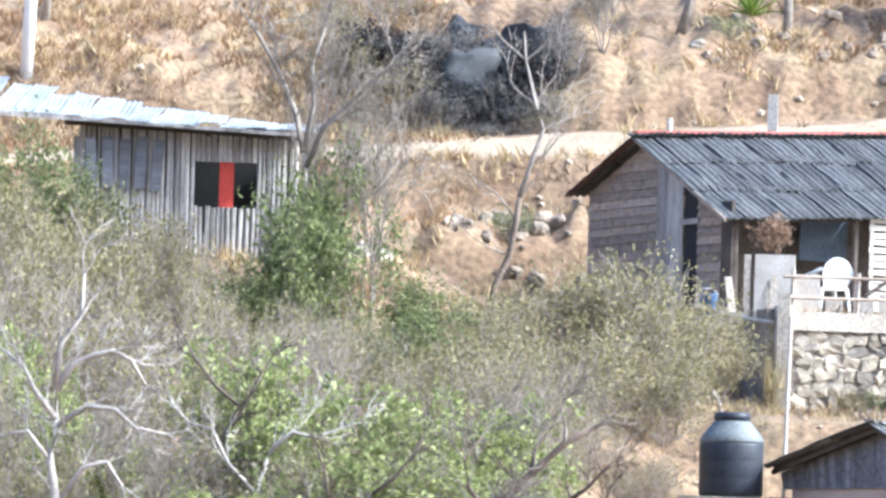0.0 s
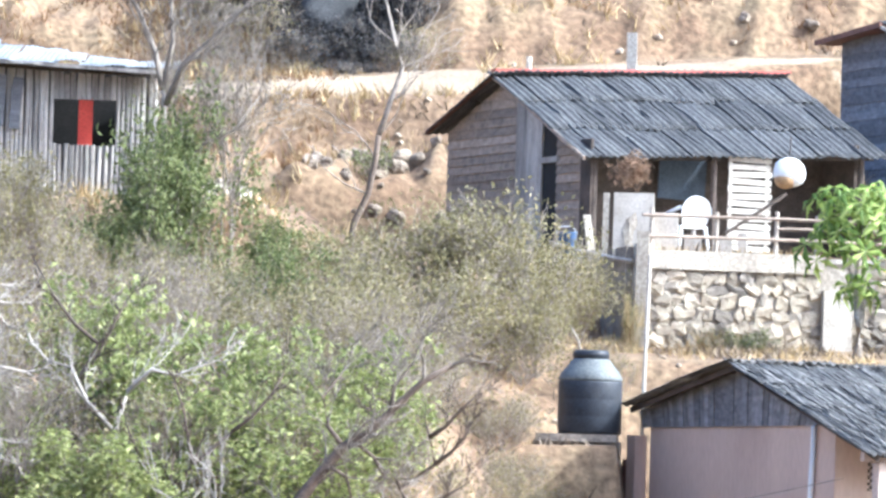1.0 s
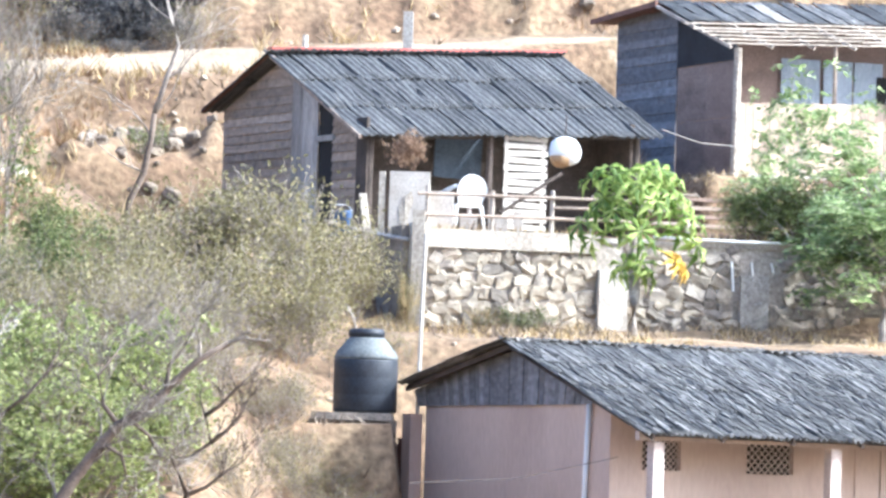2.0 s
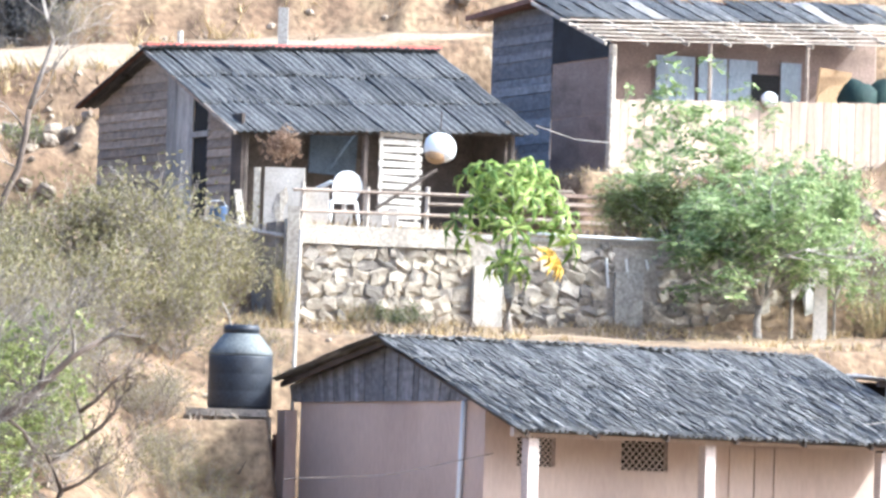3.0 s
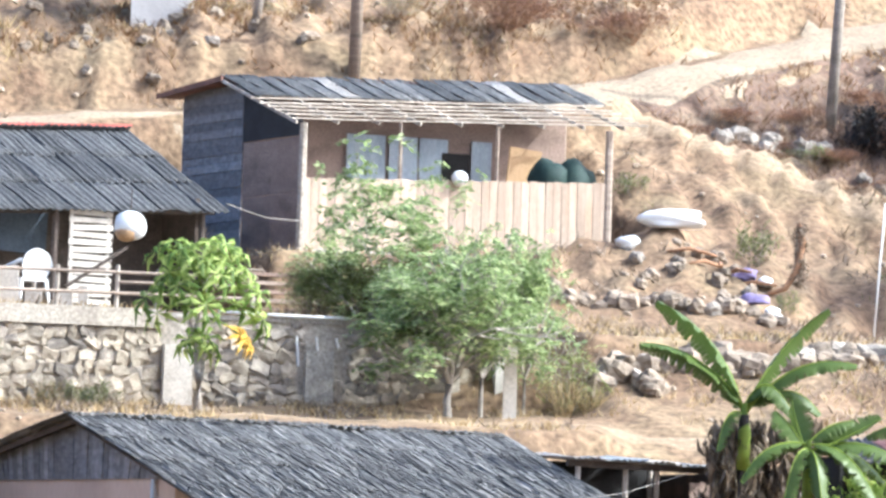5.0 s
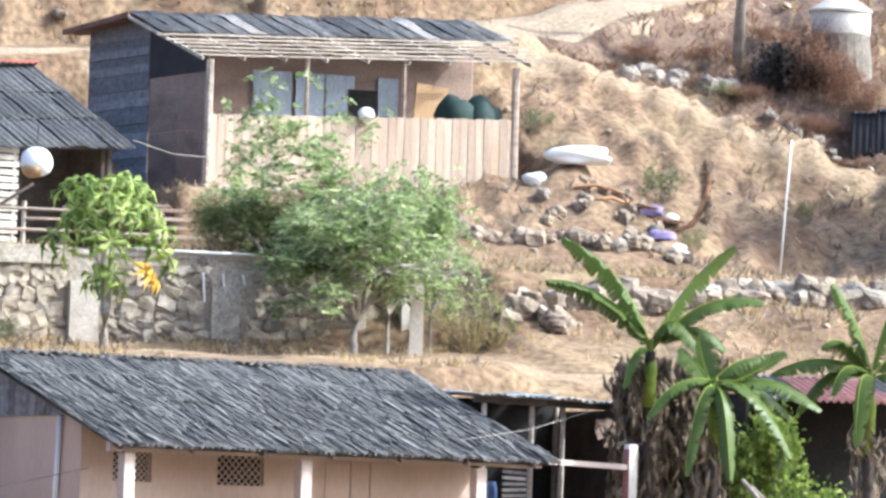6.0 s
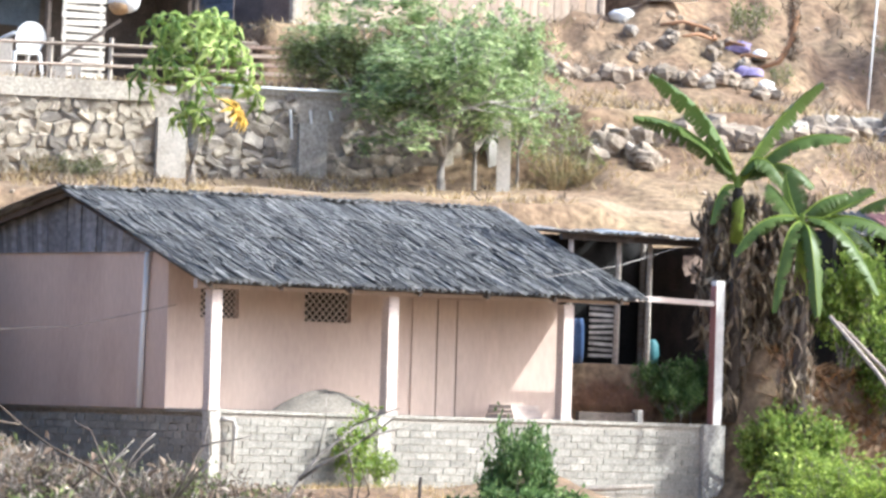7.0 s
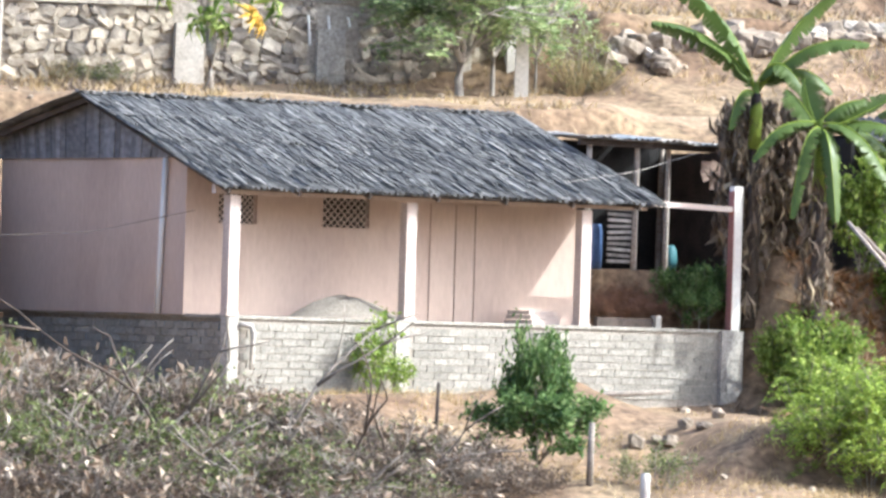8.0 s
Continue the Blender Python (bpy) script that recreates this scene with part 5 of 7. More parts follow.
def snag(x, y, h, seed):
    """A dark leafless snag: a bent stem and a few crooked limbs."""
    r = random.Random(seed)
    stem = [Vector((0, 0, 0))]
    for i in range(4):
        stem.append(stem[-1] + Vector((r.uniform(-0.1, 0.28), r.uniform(-0.1, 0.1), 0.21)) * h)
    limbs = [(0.07, stem)]
    for i in range(4):
        a, d = stem[1 + i % 4], Vector((r.uniform(-0.5, 0.9), r.uniform(-0.2, 0.2), r.uniform(0.3, 0.9))).normalized()
        limbs.append((0.04, [a, a + d * 0.16 * h, a + d * 0.3 * h + Vector((0, 0, 0.05 * h)), a + d * 0.42 * h + Vector((r.uniform(-0.1, 0.1), 0, 0.1 * h))]))
    crooked("dark_snag", (x, y, ground(x, y) - 0.1), "dark leafless snag with crooked limbs among the shrubs", limbs, TWIGDARK, seed, 0.3, 2)


for i, (x, y, h) in enumerate(((-8.2, 118.0, 2.2), (-14.6, 119.0, 3.6), (-12.6, 116.4, 2.8))):
    snag(x, y, h, 40 + i)
crooked("dark_snag", (-10.4, 115, ground(-10.4, 115) - 0.1), "dark leaning trunk with bare forked limbs above the shrubs", (
    (0.13, ((0.0, 0, 0), (0.38, 0, 0.85), (0.63, 0, 1.3), (1.0, 0.05, 1.8), (1.38, 0, 2.26), (1.8, 0, 2.5), (2.15, 0, 2.87), (2.71, 0, 3.41), (3.2, 0, 3.7))),
    (0.05, ((1.38, 0, 2.26), (1.65, -0.1, 2.3), (1.9, 0, 2.1), (2.1, 0, 1.75))),
    (0.05, ((1.0, 0.05, 1.8), (1.2, -0.1, 1.9), (1.45, -0.1, 1.75), (1.55, -0.1, 1.4))),
    (0.05, ((1.38, 0, 2.26), (1.1, 0.1, 2.6), (1.0, 0.1, 3.1), (1.3, 0.1, 3.5))),
    (0.045, ((2.15, 0, 2.87), (2.2, 0.1, 3.3), (2.5, 0.1, 3.7)))), TWIGDARK, 21, 0.45, 3, BARK)
crooked("bare_tree", (-14.4, 137.5, ground(-14.4, 137.5) - 0.1), "leafless grey tree with spreading fine twigs below the shack", (
    (0.11, ((0.0, 0, 0), (0.1, 0, 1.2), (-0.1, 0, 2.4), (-0.25, 0, 3.4), (-0.3, 0, 4.3))),
    (0.07, ((-0.3, 0, 4.2), (-0.5, 0.1, 5.0), (-0.85, 0.1, 5.8), (-1.25, 0, 6.5), (-1.5, 0, 6.9))),
    (0.065, ((-0.25, 0, 3.9), (0.1, -0.1, 4.7), (0.7, 0, 5.3), (1.2, 0, 5.8), (1.5, 0.1, 6.2))),
    (0.055, ((-0.3, 0, 4.3), (-0.15, 0.2, 5.2), (-0.2, 0.2, 6.0), (0.05, 0.2, 6.8))),
    (0.05, ((-0.1, 0, 2.4), (0.6, -0.2, 3.1), (1.2, -0.2, 3.4), (1.7, -0.2, 4.1)))), BARK, 5, 0.6, 3)
crooked("bleached_tree", (-16.4, 115, ground(-16.4, 115) - 0.1), "bleached leafless tree with crooked white limbs", (
    (0.1, ((0.1, 0, 0), (0.05, 0, 1.8), (-0.1, 0, 2.6), (0.0, 0, 3.2), (-0.03, 0, 3.9))),
    (0.07, ((-0.03, 0, 3.8), (0.25, 0, 4.25), (0.55, 0, 4.4), (0.95, -0.1, 4.5), (1.25, 0, 4.35), (1.5, 0, 3.95))),
    (0.06, ((0.0, 0, 3.2), (0.5, 0.1, 3.55), (1.0, 0, 3.5), (1.35, 0, 3.2), (1.9, 0, 3.1))),
    (0.065, ((-0.03, 0, 3.85), (0.02, 0, 4.6), (0.35, 0.1, 5.1), (0.4, 0, 5.8))),
    (0.055, ((0.0, 0, 3.3), (-0.4, 0, 3.8), (-0.6, 0, 4.2), (-1.0, 0, 4.5))),
    (0.06, ((0.05, 0, 1.8), (0.5, -0.1, 2.5), (0.9, -0.1, 2.6), (1.15, 0, 2.2), (1.3, 0, 1.7))),
    (0.05, ((-0.1, 0, 2.6), (-0.5, 0, 3.1), (-0.9, 0, 3.0)))), BARKPALE, 9, 0.4, 2)
crooked("bleached_tree", (-13.0, 116.5, ground(-13.0, 116.5) - 0.1), "half-dead shrub tree with pale twisted limbs", (
    (0.07, ((0.0, 0, 0), (0.1, 0, 1.4), (-0.1, 0, 2.3), (0.1, 0, 3.0))),
    (0.05, ((0.1, 0, 3.0), (0.5, 0, 3.4), (0.9, 0, 3.3), (1.4, 0, 3.5))),
    (0.05, ((-0.1, 0, 2.3), (-0.6, 0, 2.8), (-0.9, 0, 3.4), (-1.3, 0, 3.5)))), BARKPALE, 12, 0.4, 2)

# brush before the pink house
for x, y, h, w in ((-3.8, 110.5, 1.3, 2.6), (-1.9, 110.2, 1.2, 2.6), (0.2, 110.4, 1.0, 2.6), (2.2, 110.4, 0.8, 2.4), (-3.2, 115.2, 1.6, 2.8), (-1.5, 114.6, 1.6, 2.7), (0.3, 114.6, 1.2, 2.7), (2.0, 114.2, 1.15, 2.7), (3.5, 114.2, 1.0, 2.2), (-2.2, 112.4, 1.1, 2.8), (0.1, 112.2, 1.0, 2.8), (2.2, 112.3, 0.95, 2.8), (3.9, 112.4, 0.7, 2.0), (-4.2, 113.2, 1.7, 2.6), (-0.6, 116.4, 1.0, 2.2), (1.2, 116.8, 0.8, 1.8), (-2.6, 117.0, 1.0, 2.2), (4.6, 113.6, 0.7, 1.6)):
    plant("brown_brush", x + 0.7, y + 0.4, h, w, group="brown brush before the plinth")
    plant("dry_bush", x, y, h * 1.15, w, group="dry bushes before the plinth")
for x, y, h, w in ((-1.0, 113.4, 1.1, 1.6), (-3.4, 114.0, 1.3, 1.5), (0.9, 115.3, 0.9, 1.4), (-0.2, 111.6, 0.8, 1.5), (2.6, 113.0, 0.7, 1.2), (-2.0, 116.0, 1.2, 1.4), (-4.4, 116.5, 1.6, 1.5), (1.9, 111.4, 0.7, 1.2), (-2.9, 112.8, 1.2, 1.6), (0.4, 113.2, 1.0, 1.5), (-1.6, 111.6, 1.0, 1.6), (3.2, 114.8, 0.8, 1.2), (-0.6, 115.4, 1.2, 1.5), (1.4, 112.6, 0.9, 1.3), (-3.8, 111.9, 1.2, 1.6), (3.0, 111.6, 0.6, 1.2)):
    plant("leafy_weed", x, y, h * 1.15, w * 1.35, group="weeds before the plinth")
for i, (x, y, q) in enumerate(((0.2, 113.0, (-1.3, 0, 2.6)), (0.6, 114.2, (1.0, 0, 2.1)), (-2.0, 113.2, (1.6, 0, 1.9)), (1.7, 113.0, (0.8, 0, 1.5)), (-1.0, 112.6, (-1.2, 0, 1.0)), (-3.0, 113.4, (1.4, 0, 1.2)), (-3.6, 112.4, (1.2, 0, 1.2)), (1.0, 112.8, (-0.9, 0, 1.3)), (2.6, 112.6, (0.9, 0, 1.2)), (3.4, 112.9, (-0.6, 0, 1.1)), (-0.4, 111.8, (0.8, 0, 1.2)), (-2.6, 111.4, (1.5, 0, 1.3)), (-1.4, 111.2, (-1.4, 0, 1.4)), (0.8, 111.2, (1.6, 0, 1.0)), (1.9, 111.6, (-1.5, 0, 1.2)), (-3.4, 111.0, (1.3, 0, 1.6)), (2.8, 111.2, (-1.2, 0, 0.9)))):
    g, tp = Twigs(), []
    rd = random.Random(60 + i)
    grow(g, Vector(), Vector((q[0] * 1.2, 0, q[2] * 0.6)).normalized(), Vector(q).length * 0.8, 0.05, 2, 2, 0.6, rd, tp, 0.05)
    s = thing("dead_branch", pose(x, y, ground(x, y) - 0.1), "leaning bare grey branch in the brush", "branch", "dead branches")
    for j, bit in enumerate(g.bits):
        part("stem" if j == 0 else "twig", bit, BARK if i % 3 else TWIGDARK, s, smooth=True)
plant("climber", 2.75, 121.2, 1.5, 0.85, base=-1.15)
plant("climber", 3.2, 121.5, 0.75, 0.5, base=-1.15)
plant("young_tree", 5.45, 115.6, 1.6, 2.0)
plant("young_tree", 5.4, 115.8, 2.45, 1.1)
plant("bright_bush", 11.1, 115.4, 2.3, 2.9)
plant("bright_bush", 12.5, 115.0, 2.1, 2.4)
plant("leafy_weed", 7.5, 114, 0.8, 1.0)
plant("leafy_weed", 6.9, 114.3, 0.6, 0.6)
for x, y, h, w in ((10.6, 125.4, 2.0, 1.2), (11.2, 125.3, 1.9, 1.2), (10.9, 124.8, 1.3, 1.1), (11.8, 124.9, 1.0, 1.0), (12.0, 127.0, 2.6, 1.4), (12.8, 126.8, 2.4, 1.6), (14.6, 127.0, 2.4, 1.8)):
    plant("leafy_shrub", x, y, h, w, "dense green undergrowth beside the shed", "undergrowth by the shed")
# plants by the stone wall
plant("leafy_tree", 4.62, 135.7, 3.4, 4.0)
plant("leafy_tree", 5.3, 136.7, 4.0, 2.4)
plant("leafy_tree", 6.2, 137.6, 3.7, 2.0)
plant("leafy_tree", 3.0, 138.6, 2.3, 2.9, base=6.0)
plant("dark_bush", 1.9, 139.2, 1.3, 1.6, "leafy grey-green bush behind the stone wall")
plant("dark_bush", 2.6, 139.6, 1.5, 2.4, "leafy grey-green bush behind the stone wall")
plant("dark_bush", 3.9, 140.2, 1.4, 2.2, "leafy grey-green bush behind the stone wall")
plant("sparse_tree", 3.5, 139.4, 4.0, 2.2)
plant("sparse_tree", 4.6, 140.0, 3.3, 2.0)
plant("sparse_tree", 2.3, 144.5, 3.6, 1.5)
plant("feather_shrub", 7.15, 137.6, 1.7, 1.5)
plant("feather_shrub", 6.9, 138.6, 1.6, 1.2)
for x, y, h, w in ((7.0, 136.8, 0.8, 0.9), (7.5, 136.9, 0.6, 0.8), (-4.9, 135.0, 1.2, 0.6), (-3.4, 135.1, 0.5, 0.9)):
    plant("grass_clump", x, y, h, w, group="grass by the wall")
for x, y, h, w in ((-2.9, 135.2, 0.5, 0.8), (-2.3, 135.3, 0.55, 0.7), (-2.6, 134.9, 0.4, 0.6), (9.2, 132.5, 0.35, 0.5), (10.0, 129.6, 0.7, 1.0), (11.7, 149, 1.1, 1.0), (9.2, 152.5, 0.5, 0.9), (12.3, 146.7, 0.5, 0.6), (-8.4, 149.5, 0.8, 1.0), (-11.2, 148.6, 0.8, 1.1), (14.9, 149.6, 0.6, 0.6), (-7.0, 158.6, 0.7, 0.9), (13.6, 156.2, 0.4, 1.2)):
    plant("leafy_weed", x, y, h, w, "small green weed on the dry soil", "weeds on the slope")
# near-black brush put where shade lies beside the cistern
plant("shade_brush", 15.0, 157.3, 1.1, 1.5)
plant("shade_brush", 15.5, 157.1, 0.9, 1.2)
for x, y, h, w in ((15.85, 157.0, 1.9, 1.5), (16.3, 156.6, 1.5, 1.4), (16.9, 156.3, 0.9, 1.2), (15.9, 156.0, 0.6, 1.4)):
    plant("red_bush", x, y, h, w, "reddish dead vine heaped against the cistern", "vines by the cistern")
for x, y, h, w in ((7.3, 126.5, 0.75, 1.1), (7.9, 126.6, 0.7, 1.1), (7.6, 126.9, 0.95, 1.2)):
    plant("red_bush", x, y, h, w, "heap of dry brush before the shed", "brush before the shed", base=0.2)
for x, y, h, w in ((8.6, 126.7, 1.2, 1.1), (9.1, 126.9, 1.3, 1.0), (8.9, 126.4, 0.8, 0.9)):
    plant("young_tree", x, y, h, w, "dark green undergrowth before the shed", "undergrowth by the shed", base=0.2)
plant("red_bush", 6.6, 160.5, 1.2, 2.6, "rusty dead scrub on the bank")
plant("red_bush", 9.6, 161.5, 1.0, 2.4, "rusty dead scrub on the bank")
# dark brush that paints the shade of the hollow
for x, y, h, w in ((-13.6, 155.0, 1.0, 2.0), (-12.2, 155.6, 1.3, 1.8), (-11.3, 155.2, 1.2, 1.6), (-14.2, 157.0, 1.5, 2.0), (-12.8, 157.4, 1.7, 2.0), (-11.6, 156.6, 1.5, 1.6), (-14.6, 156.4, 1.2, 2.0), (-10.9, 156.8, 1.8, 1.4), (-15.4, 157.2, 1.0, 1.8), (-12.2, 154.9, 0.6, 2.0)):
    plant("scorched_brush", x, y, h, w, group="scorched brush")
# near-black brush, the shade of the hollow put into its leaf colour
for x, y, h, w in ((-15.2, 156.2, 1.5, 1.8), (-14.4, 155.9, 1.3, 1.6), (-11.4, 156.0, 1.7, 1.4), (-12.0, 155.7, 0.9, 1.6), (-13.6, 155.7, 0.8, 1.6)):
    plant("shade_brush", x, y, h, w, "brush with the hollow's shade in its dark leaves", "dark brush in the hollow")
for x, y, h, w in ((10.8, 157.4, 0.3, 1.3), (11.8, 158.2, 0.4, 1.4), (13.0, 157.2, 0.4, 1.4), (14.2, 156.4, 0.4, 1.4), (15.2, 155.6, 0.4, 1.5), (16.4, 154.9, 0.3, 1.4), (13.6, 159.0, 0.5, 1.6), (15.0, 159.4, 0.5, 1.6)):
    plant("red_bush", x, y, h, w, "low reddish dead scrub beyond the footpath", "scrub beyond the footpath")
# trees added out of view only to throw shade on the terrace
for x, y, h, w in ((18.9, 147.9, 5.6, 3.0), (20.3, 148.7, 6.4, 3.4), (21.9, 149.7, 6.8, 3.6), (23.4, 150.8, 7.0, 3.6)):
    plant("broad_tree", x, y, h, w, group="broad trees beside the terrace")
for x, y, h, w in ((-14.6, 154.9, 1.8, 2.2), (-15.6, 155.4, 1.6, 2.0), (-10.6, 155.0, 1.5, 1.8), (-13.4, 154.6, 0.8, 1.8), (-15.0, 158.6, 1.7, 2.4), (-10.0, 158.4, 1.4, 1.8), (-16.4, 157.4, 1.6, 2.2), (0.5, 161.5, 1.3, 2.0), (4.0, 160.2, 0.9, 1.8)):
    plant("grey_bush", x, y, h, w, "bare grey brush on the bank", "brush on the bank")
plant("bare_tree", -9.9, 157.5, 3.4, 2.0)
plant("grass_clump", -18.6, 151.5, 0.8, 1.6, group="grass by the wall")
plant("grass_clump", -16.2, 150.4, 0.7, 1.5, group="grass by the wall")


# ---- papaya ----
def palmate(r, lobes=7):
    """A drooping hand-shaped leaf blade round the end of its stalk."""
    g = Geo()
    for i in range(lobes):
        a = radians(-150 + 300 * i / (lobes - 1))
        l = r * (1.0 - 0.25 * abs(i - (lobes - 1) / 2) / lobes)
        d, n = Vector((math.cos(a), math.sin(a), 0)), Vector((-math.sin(a), math.cos(a), 0))
        p1, p2 = d * l * 0.55 + Vector((0, 0, -0.06 * r)), d * l + Vector((0, 0, -0.5 * r))
        w = r * 0.12
        g.add([(0, 0, 0), p1 + n * w, p2, p1 - n * w, p1 + Vector((0, 0, 0.07 * r))], ((0, 4, 1), (4, 2, 1), (0, 3, 4), (4, 3, 2)))
        for s in (1, -1):
            q = d * l * 0.6 + n * s * w * 2.3 + Vector((0, 0, -0.25 * r))
            g.add([d * l * 0.32, d * l * 0.5 + n * s * w * 0.6, q, d * l * 0.62], ((0, 1, 2, 3),))
    return g


def papaya(x, y):
    z = ground(x, y)
    ob = thing("papaya_tree", pose(x, y, z - 0.05), "papaya tree with a mop of bright lobed leaves, a few yellow", "tree")
    part("trunk", Geo().tube([(0, 0, 0), (0.02, 0, 0.9), (-0.02, 0, 1.8), (0.0, 0, 2.7)], [0.14, 0.115, 0.1, 0.06], 10), POLE, ob, "ringed pale trunk", True)
    r = random.Random(12)
    blades = [palmate(0.6).mesh("leaf", LEAF_PAPAYA), palmate(0.5, 6).mesh("leaf", LEAF_PAPAYA)]
    yellow = palmate(0.42, 6).mesh("leaf", ORANGE)

    def stalk(z0, a, up, l, mesh, droop):
        d = Vector((math.cos(a), math.sin(a), up)).normalized()
        p0 = Vector((0, 0, z0))
        p1, p2 = p0 + d * l * 0.55, p0 + d * l + Vector((0, 0, -0.12 * l))
        lf = part("leaf", mesh, None, ob, at=Matrix.Translation(p2) @ Euler((r.uniform(-0.3, 0.3), droop, a + r.uniform(-0.4, 0.4)), "XYZ").to_matrix().to_4x4())
        lf.matrix_local = Matrix.Translation(p2) @ Matrix.Rotation(a, 4, "Z") @ Matrix.Rotation(droop, 4, "Y") @ Matrix.Rotation(r.uniform(-0.4, 0.4), 4, "X")
        part("petiole", Geo().tube([p0, p1, p2], [0.018, 0.014, 0.01], 4), LEAF_PAPAYA, ob)

    for i in range(27):
        f = i / 26
        stalk(2.15 + 0.6 * f, i * 2.4, -0.05 + 1.5 * f, r.uniform(1.0, 1.5) * (1.0 - 0.25 * f), blades[i % 2], 0.95 - 0.6 * f + r.uniform(-0.2, 0.35))
    for i in range(5):
        stalk(1.45 + 0.04 * i, i * 1.3, -0.1, 0.3, blades[1], 1.0)
    for i in range(4):
        stalk(2.0, -0.3 + 0.2 * i, -0.35, 0.9 + 0.06 * i, yellow, 1.1)


papaya(-0.4, 134.4)


# ---- banana plants ----
def sword(l, w):
    """A stiff pointed leaf, along +x, with a keel."""
    g, n, vs = Geo(), 5, []
    for i in range(n + 1):
        f = i / n
        h, z = w * 0.5 * (1 - f) ** 0.6 + 0.003, -0.12 * l * f * f
        vs += [(l * f, -h, z + h * 0.5), (l * f, 0, z), (l * f, h, z + h * 0.5), (l * f, 0, z - 0.012)]
    return g.add(vs, [(i * 4 + c, i * 4 + (c + 1) % 4, i * 4 + 4 + (c + 1) % 4, i * 4 + 4 + c) for i in range(n) for c in range(4)])


def banana_blade(c, tip, w, roll, fold, seed):
    """An arched blade from the origin over the control point c to its tip: two halves that hang from the rib, torn at the edges."""
    r, n = random.Random(seed), 26
    c, tip = Vector(c), Vector(tip)
    axis = tip.cross(c)
    axis = axis.normalized() if axis.length > 0.02 else Vector((0, 1, 0))
    outer = c - tip * 0.5
    g, spine, rings = Geo(), [], []
    for i in range(n + 1):
        f = i / n
        p = c * (2 * f * (1 - f)) + tip * (f * f)
        t = (c * (1 - 2 * f) * 2 + tip * (2 * f)).normalized()
        spine.append(p)
        side = (Matrix.Rotation(roll, 3, t) @ axis).normalized()
        up = side.cross(t).normalized()
        if up.dot(outer) < 0 and abs(roll) < 1.2:
            up = -up
        rings.append((f, p, t, side, up))
    for s in (-1, 1):
        vs, fs, torn = [], [], 0.0
        for i, (f, p, t, side, up) in enumerate(rings):
            k = max(0.0, (f - 0.1) / 0.9)
            h = w * (0.06 if f < 0.1 else max(0.06, math.sin(math.pi * min(1.0, 0.06 + k * 0.9)) ** 0.5)) * r.uniform(0.86, 1.05)
            torn = torn * 0.5 + r.uniform(-0.25, 0.25)
            a, b = fold * 0.7, fold * 1.35 + torn
            mid = p + side * (s * h * 0.5 * math.cos(a)) - up * (h * 0.5 * math.sin(a))
            low = mid + side * (s * h * 0.5 * math.cos(b)) - up * (h * 0.5 * math.sin(b))
            vs += [p, mid, low - t * 0.006, low + t * 0.006]
        for i in range(n):
            q = i * 4
            fs.append((q, q + 4, q + 5, q + 1))
            fs.append((q + 1, q + 5, q + 3) if 3 < i < n - 2 and r.random() < 0.28 else (q + 1, q + 5, q + 6, q + 3))
        g.add(vs, fs)
    return g, spine


def banana(x, y, top, leaves, seed):
    """Each leaf: its tip and its arch's control point from the crown, width, roll and fold."""
    z = ground(x, y) - 0.05
    height = top - z
    ob = thing("banana_plant", pose(x, y, z), "banana plant with torn arching leaves over a dead leaf skirt", "banana plant", "banana plants")
    r = random.Random(seed)
    part("stem", Geo().tube([(0, 0, -0.1), (0.03, 0, height * 0.5), (0.0, 0, height - 0.1)], [0.17, 0.14, 0.1], 10), DARKWOOD_AND_SHADE, ob, "brown sheathed stem", True)
    part("sheath", Geo().tube([(0, 0, height * 0.74), (0.015, 0, height * 0.9), (0, 0, height + 0.12)], [0.145, 0.12, 0.05], 10), LEAF_BRIGHT, ob, "fresh green sheath", True)
    rs = np.random.RandomState(seed)
    ang, rad = rs.uniform(0, 6.283, 160), rs.uniform(0.1, 0.36, 160)
    pts = np.stack([rad * np.cos(ang), rad * np.sin(ang), rs.uniform(0.25, height * 0.82, 160)], 1)
    tagged(part("leaf_skirt", mesh_np("leaf_skirt", *leaf_cloud(pts, 300, 0.05, 0.5, 0.14, seed, 3.0), LEAF_DEAD), None, ob), "withered leaves hanging round the stem", kind="stuff")
    for tip, c, w, roll, fold in leaves:
        g, spine = banana_blade(c, tip, w, roll, fold, r.randrange(999))
        lf = part("leaf", g.mesh("leaf", LEAF_BANANA, True), None, ob, at=Matrix.Translation((r.uniform(-0.05, 0.05), 0, height - r.uniform(-0.05, 0.12))))
        part("midrib", Geo().tube([p + Vector((0, 0, 0.008)) for p in spine[::2]], [0.026 * (1 - 0.85 * k / 13) for k in range(14)], 5), LEAF_BRIGHT, lf, "pale yellow-green rib", True)


banana(9.85, 126.6, 4.75, (
    ((-1.66, 0.1, 2.0), (-0.4, 0, 1.45), 0.4, 0.5, 0.6), ((-2.05, -0.2, 1.25), (-0.85, 0, 1.3), 0.38, 0.2, 0.75),
    ((1.57, 0.4, 2.05), (0.45, 0.2, 1.25), 0.3, -0.6, 0.5), ((2.05, -0.1, 0.95), (0.85, 0, 1.25), 0.34, 0.1, 0.8),
    ((0.95, -0.3, -0.1), (0.4, -0.1, 1.0), 0.34, 0.2, 0.7), ((1.5, 0.3, 0.0), (0.85, 0.2, 0.85), 0.34, 0.1, 0.8),
    ((-0.7, 0.4, 0.9), (-0.3, 0.2, 0.7), 0.32, 0.4, 0.6), ((-0.5, -0.3, -0.7), (-0.35, -0.2, 0.25), 0.3, 0.2, 0.6)), 5)
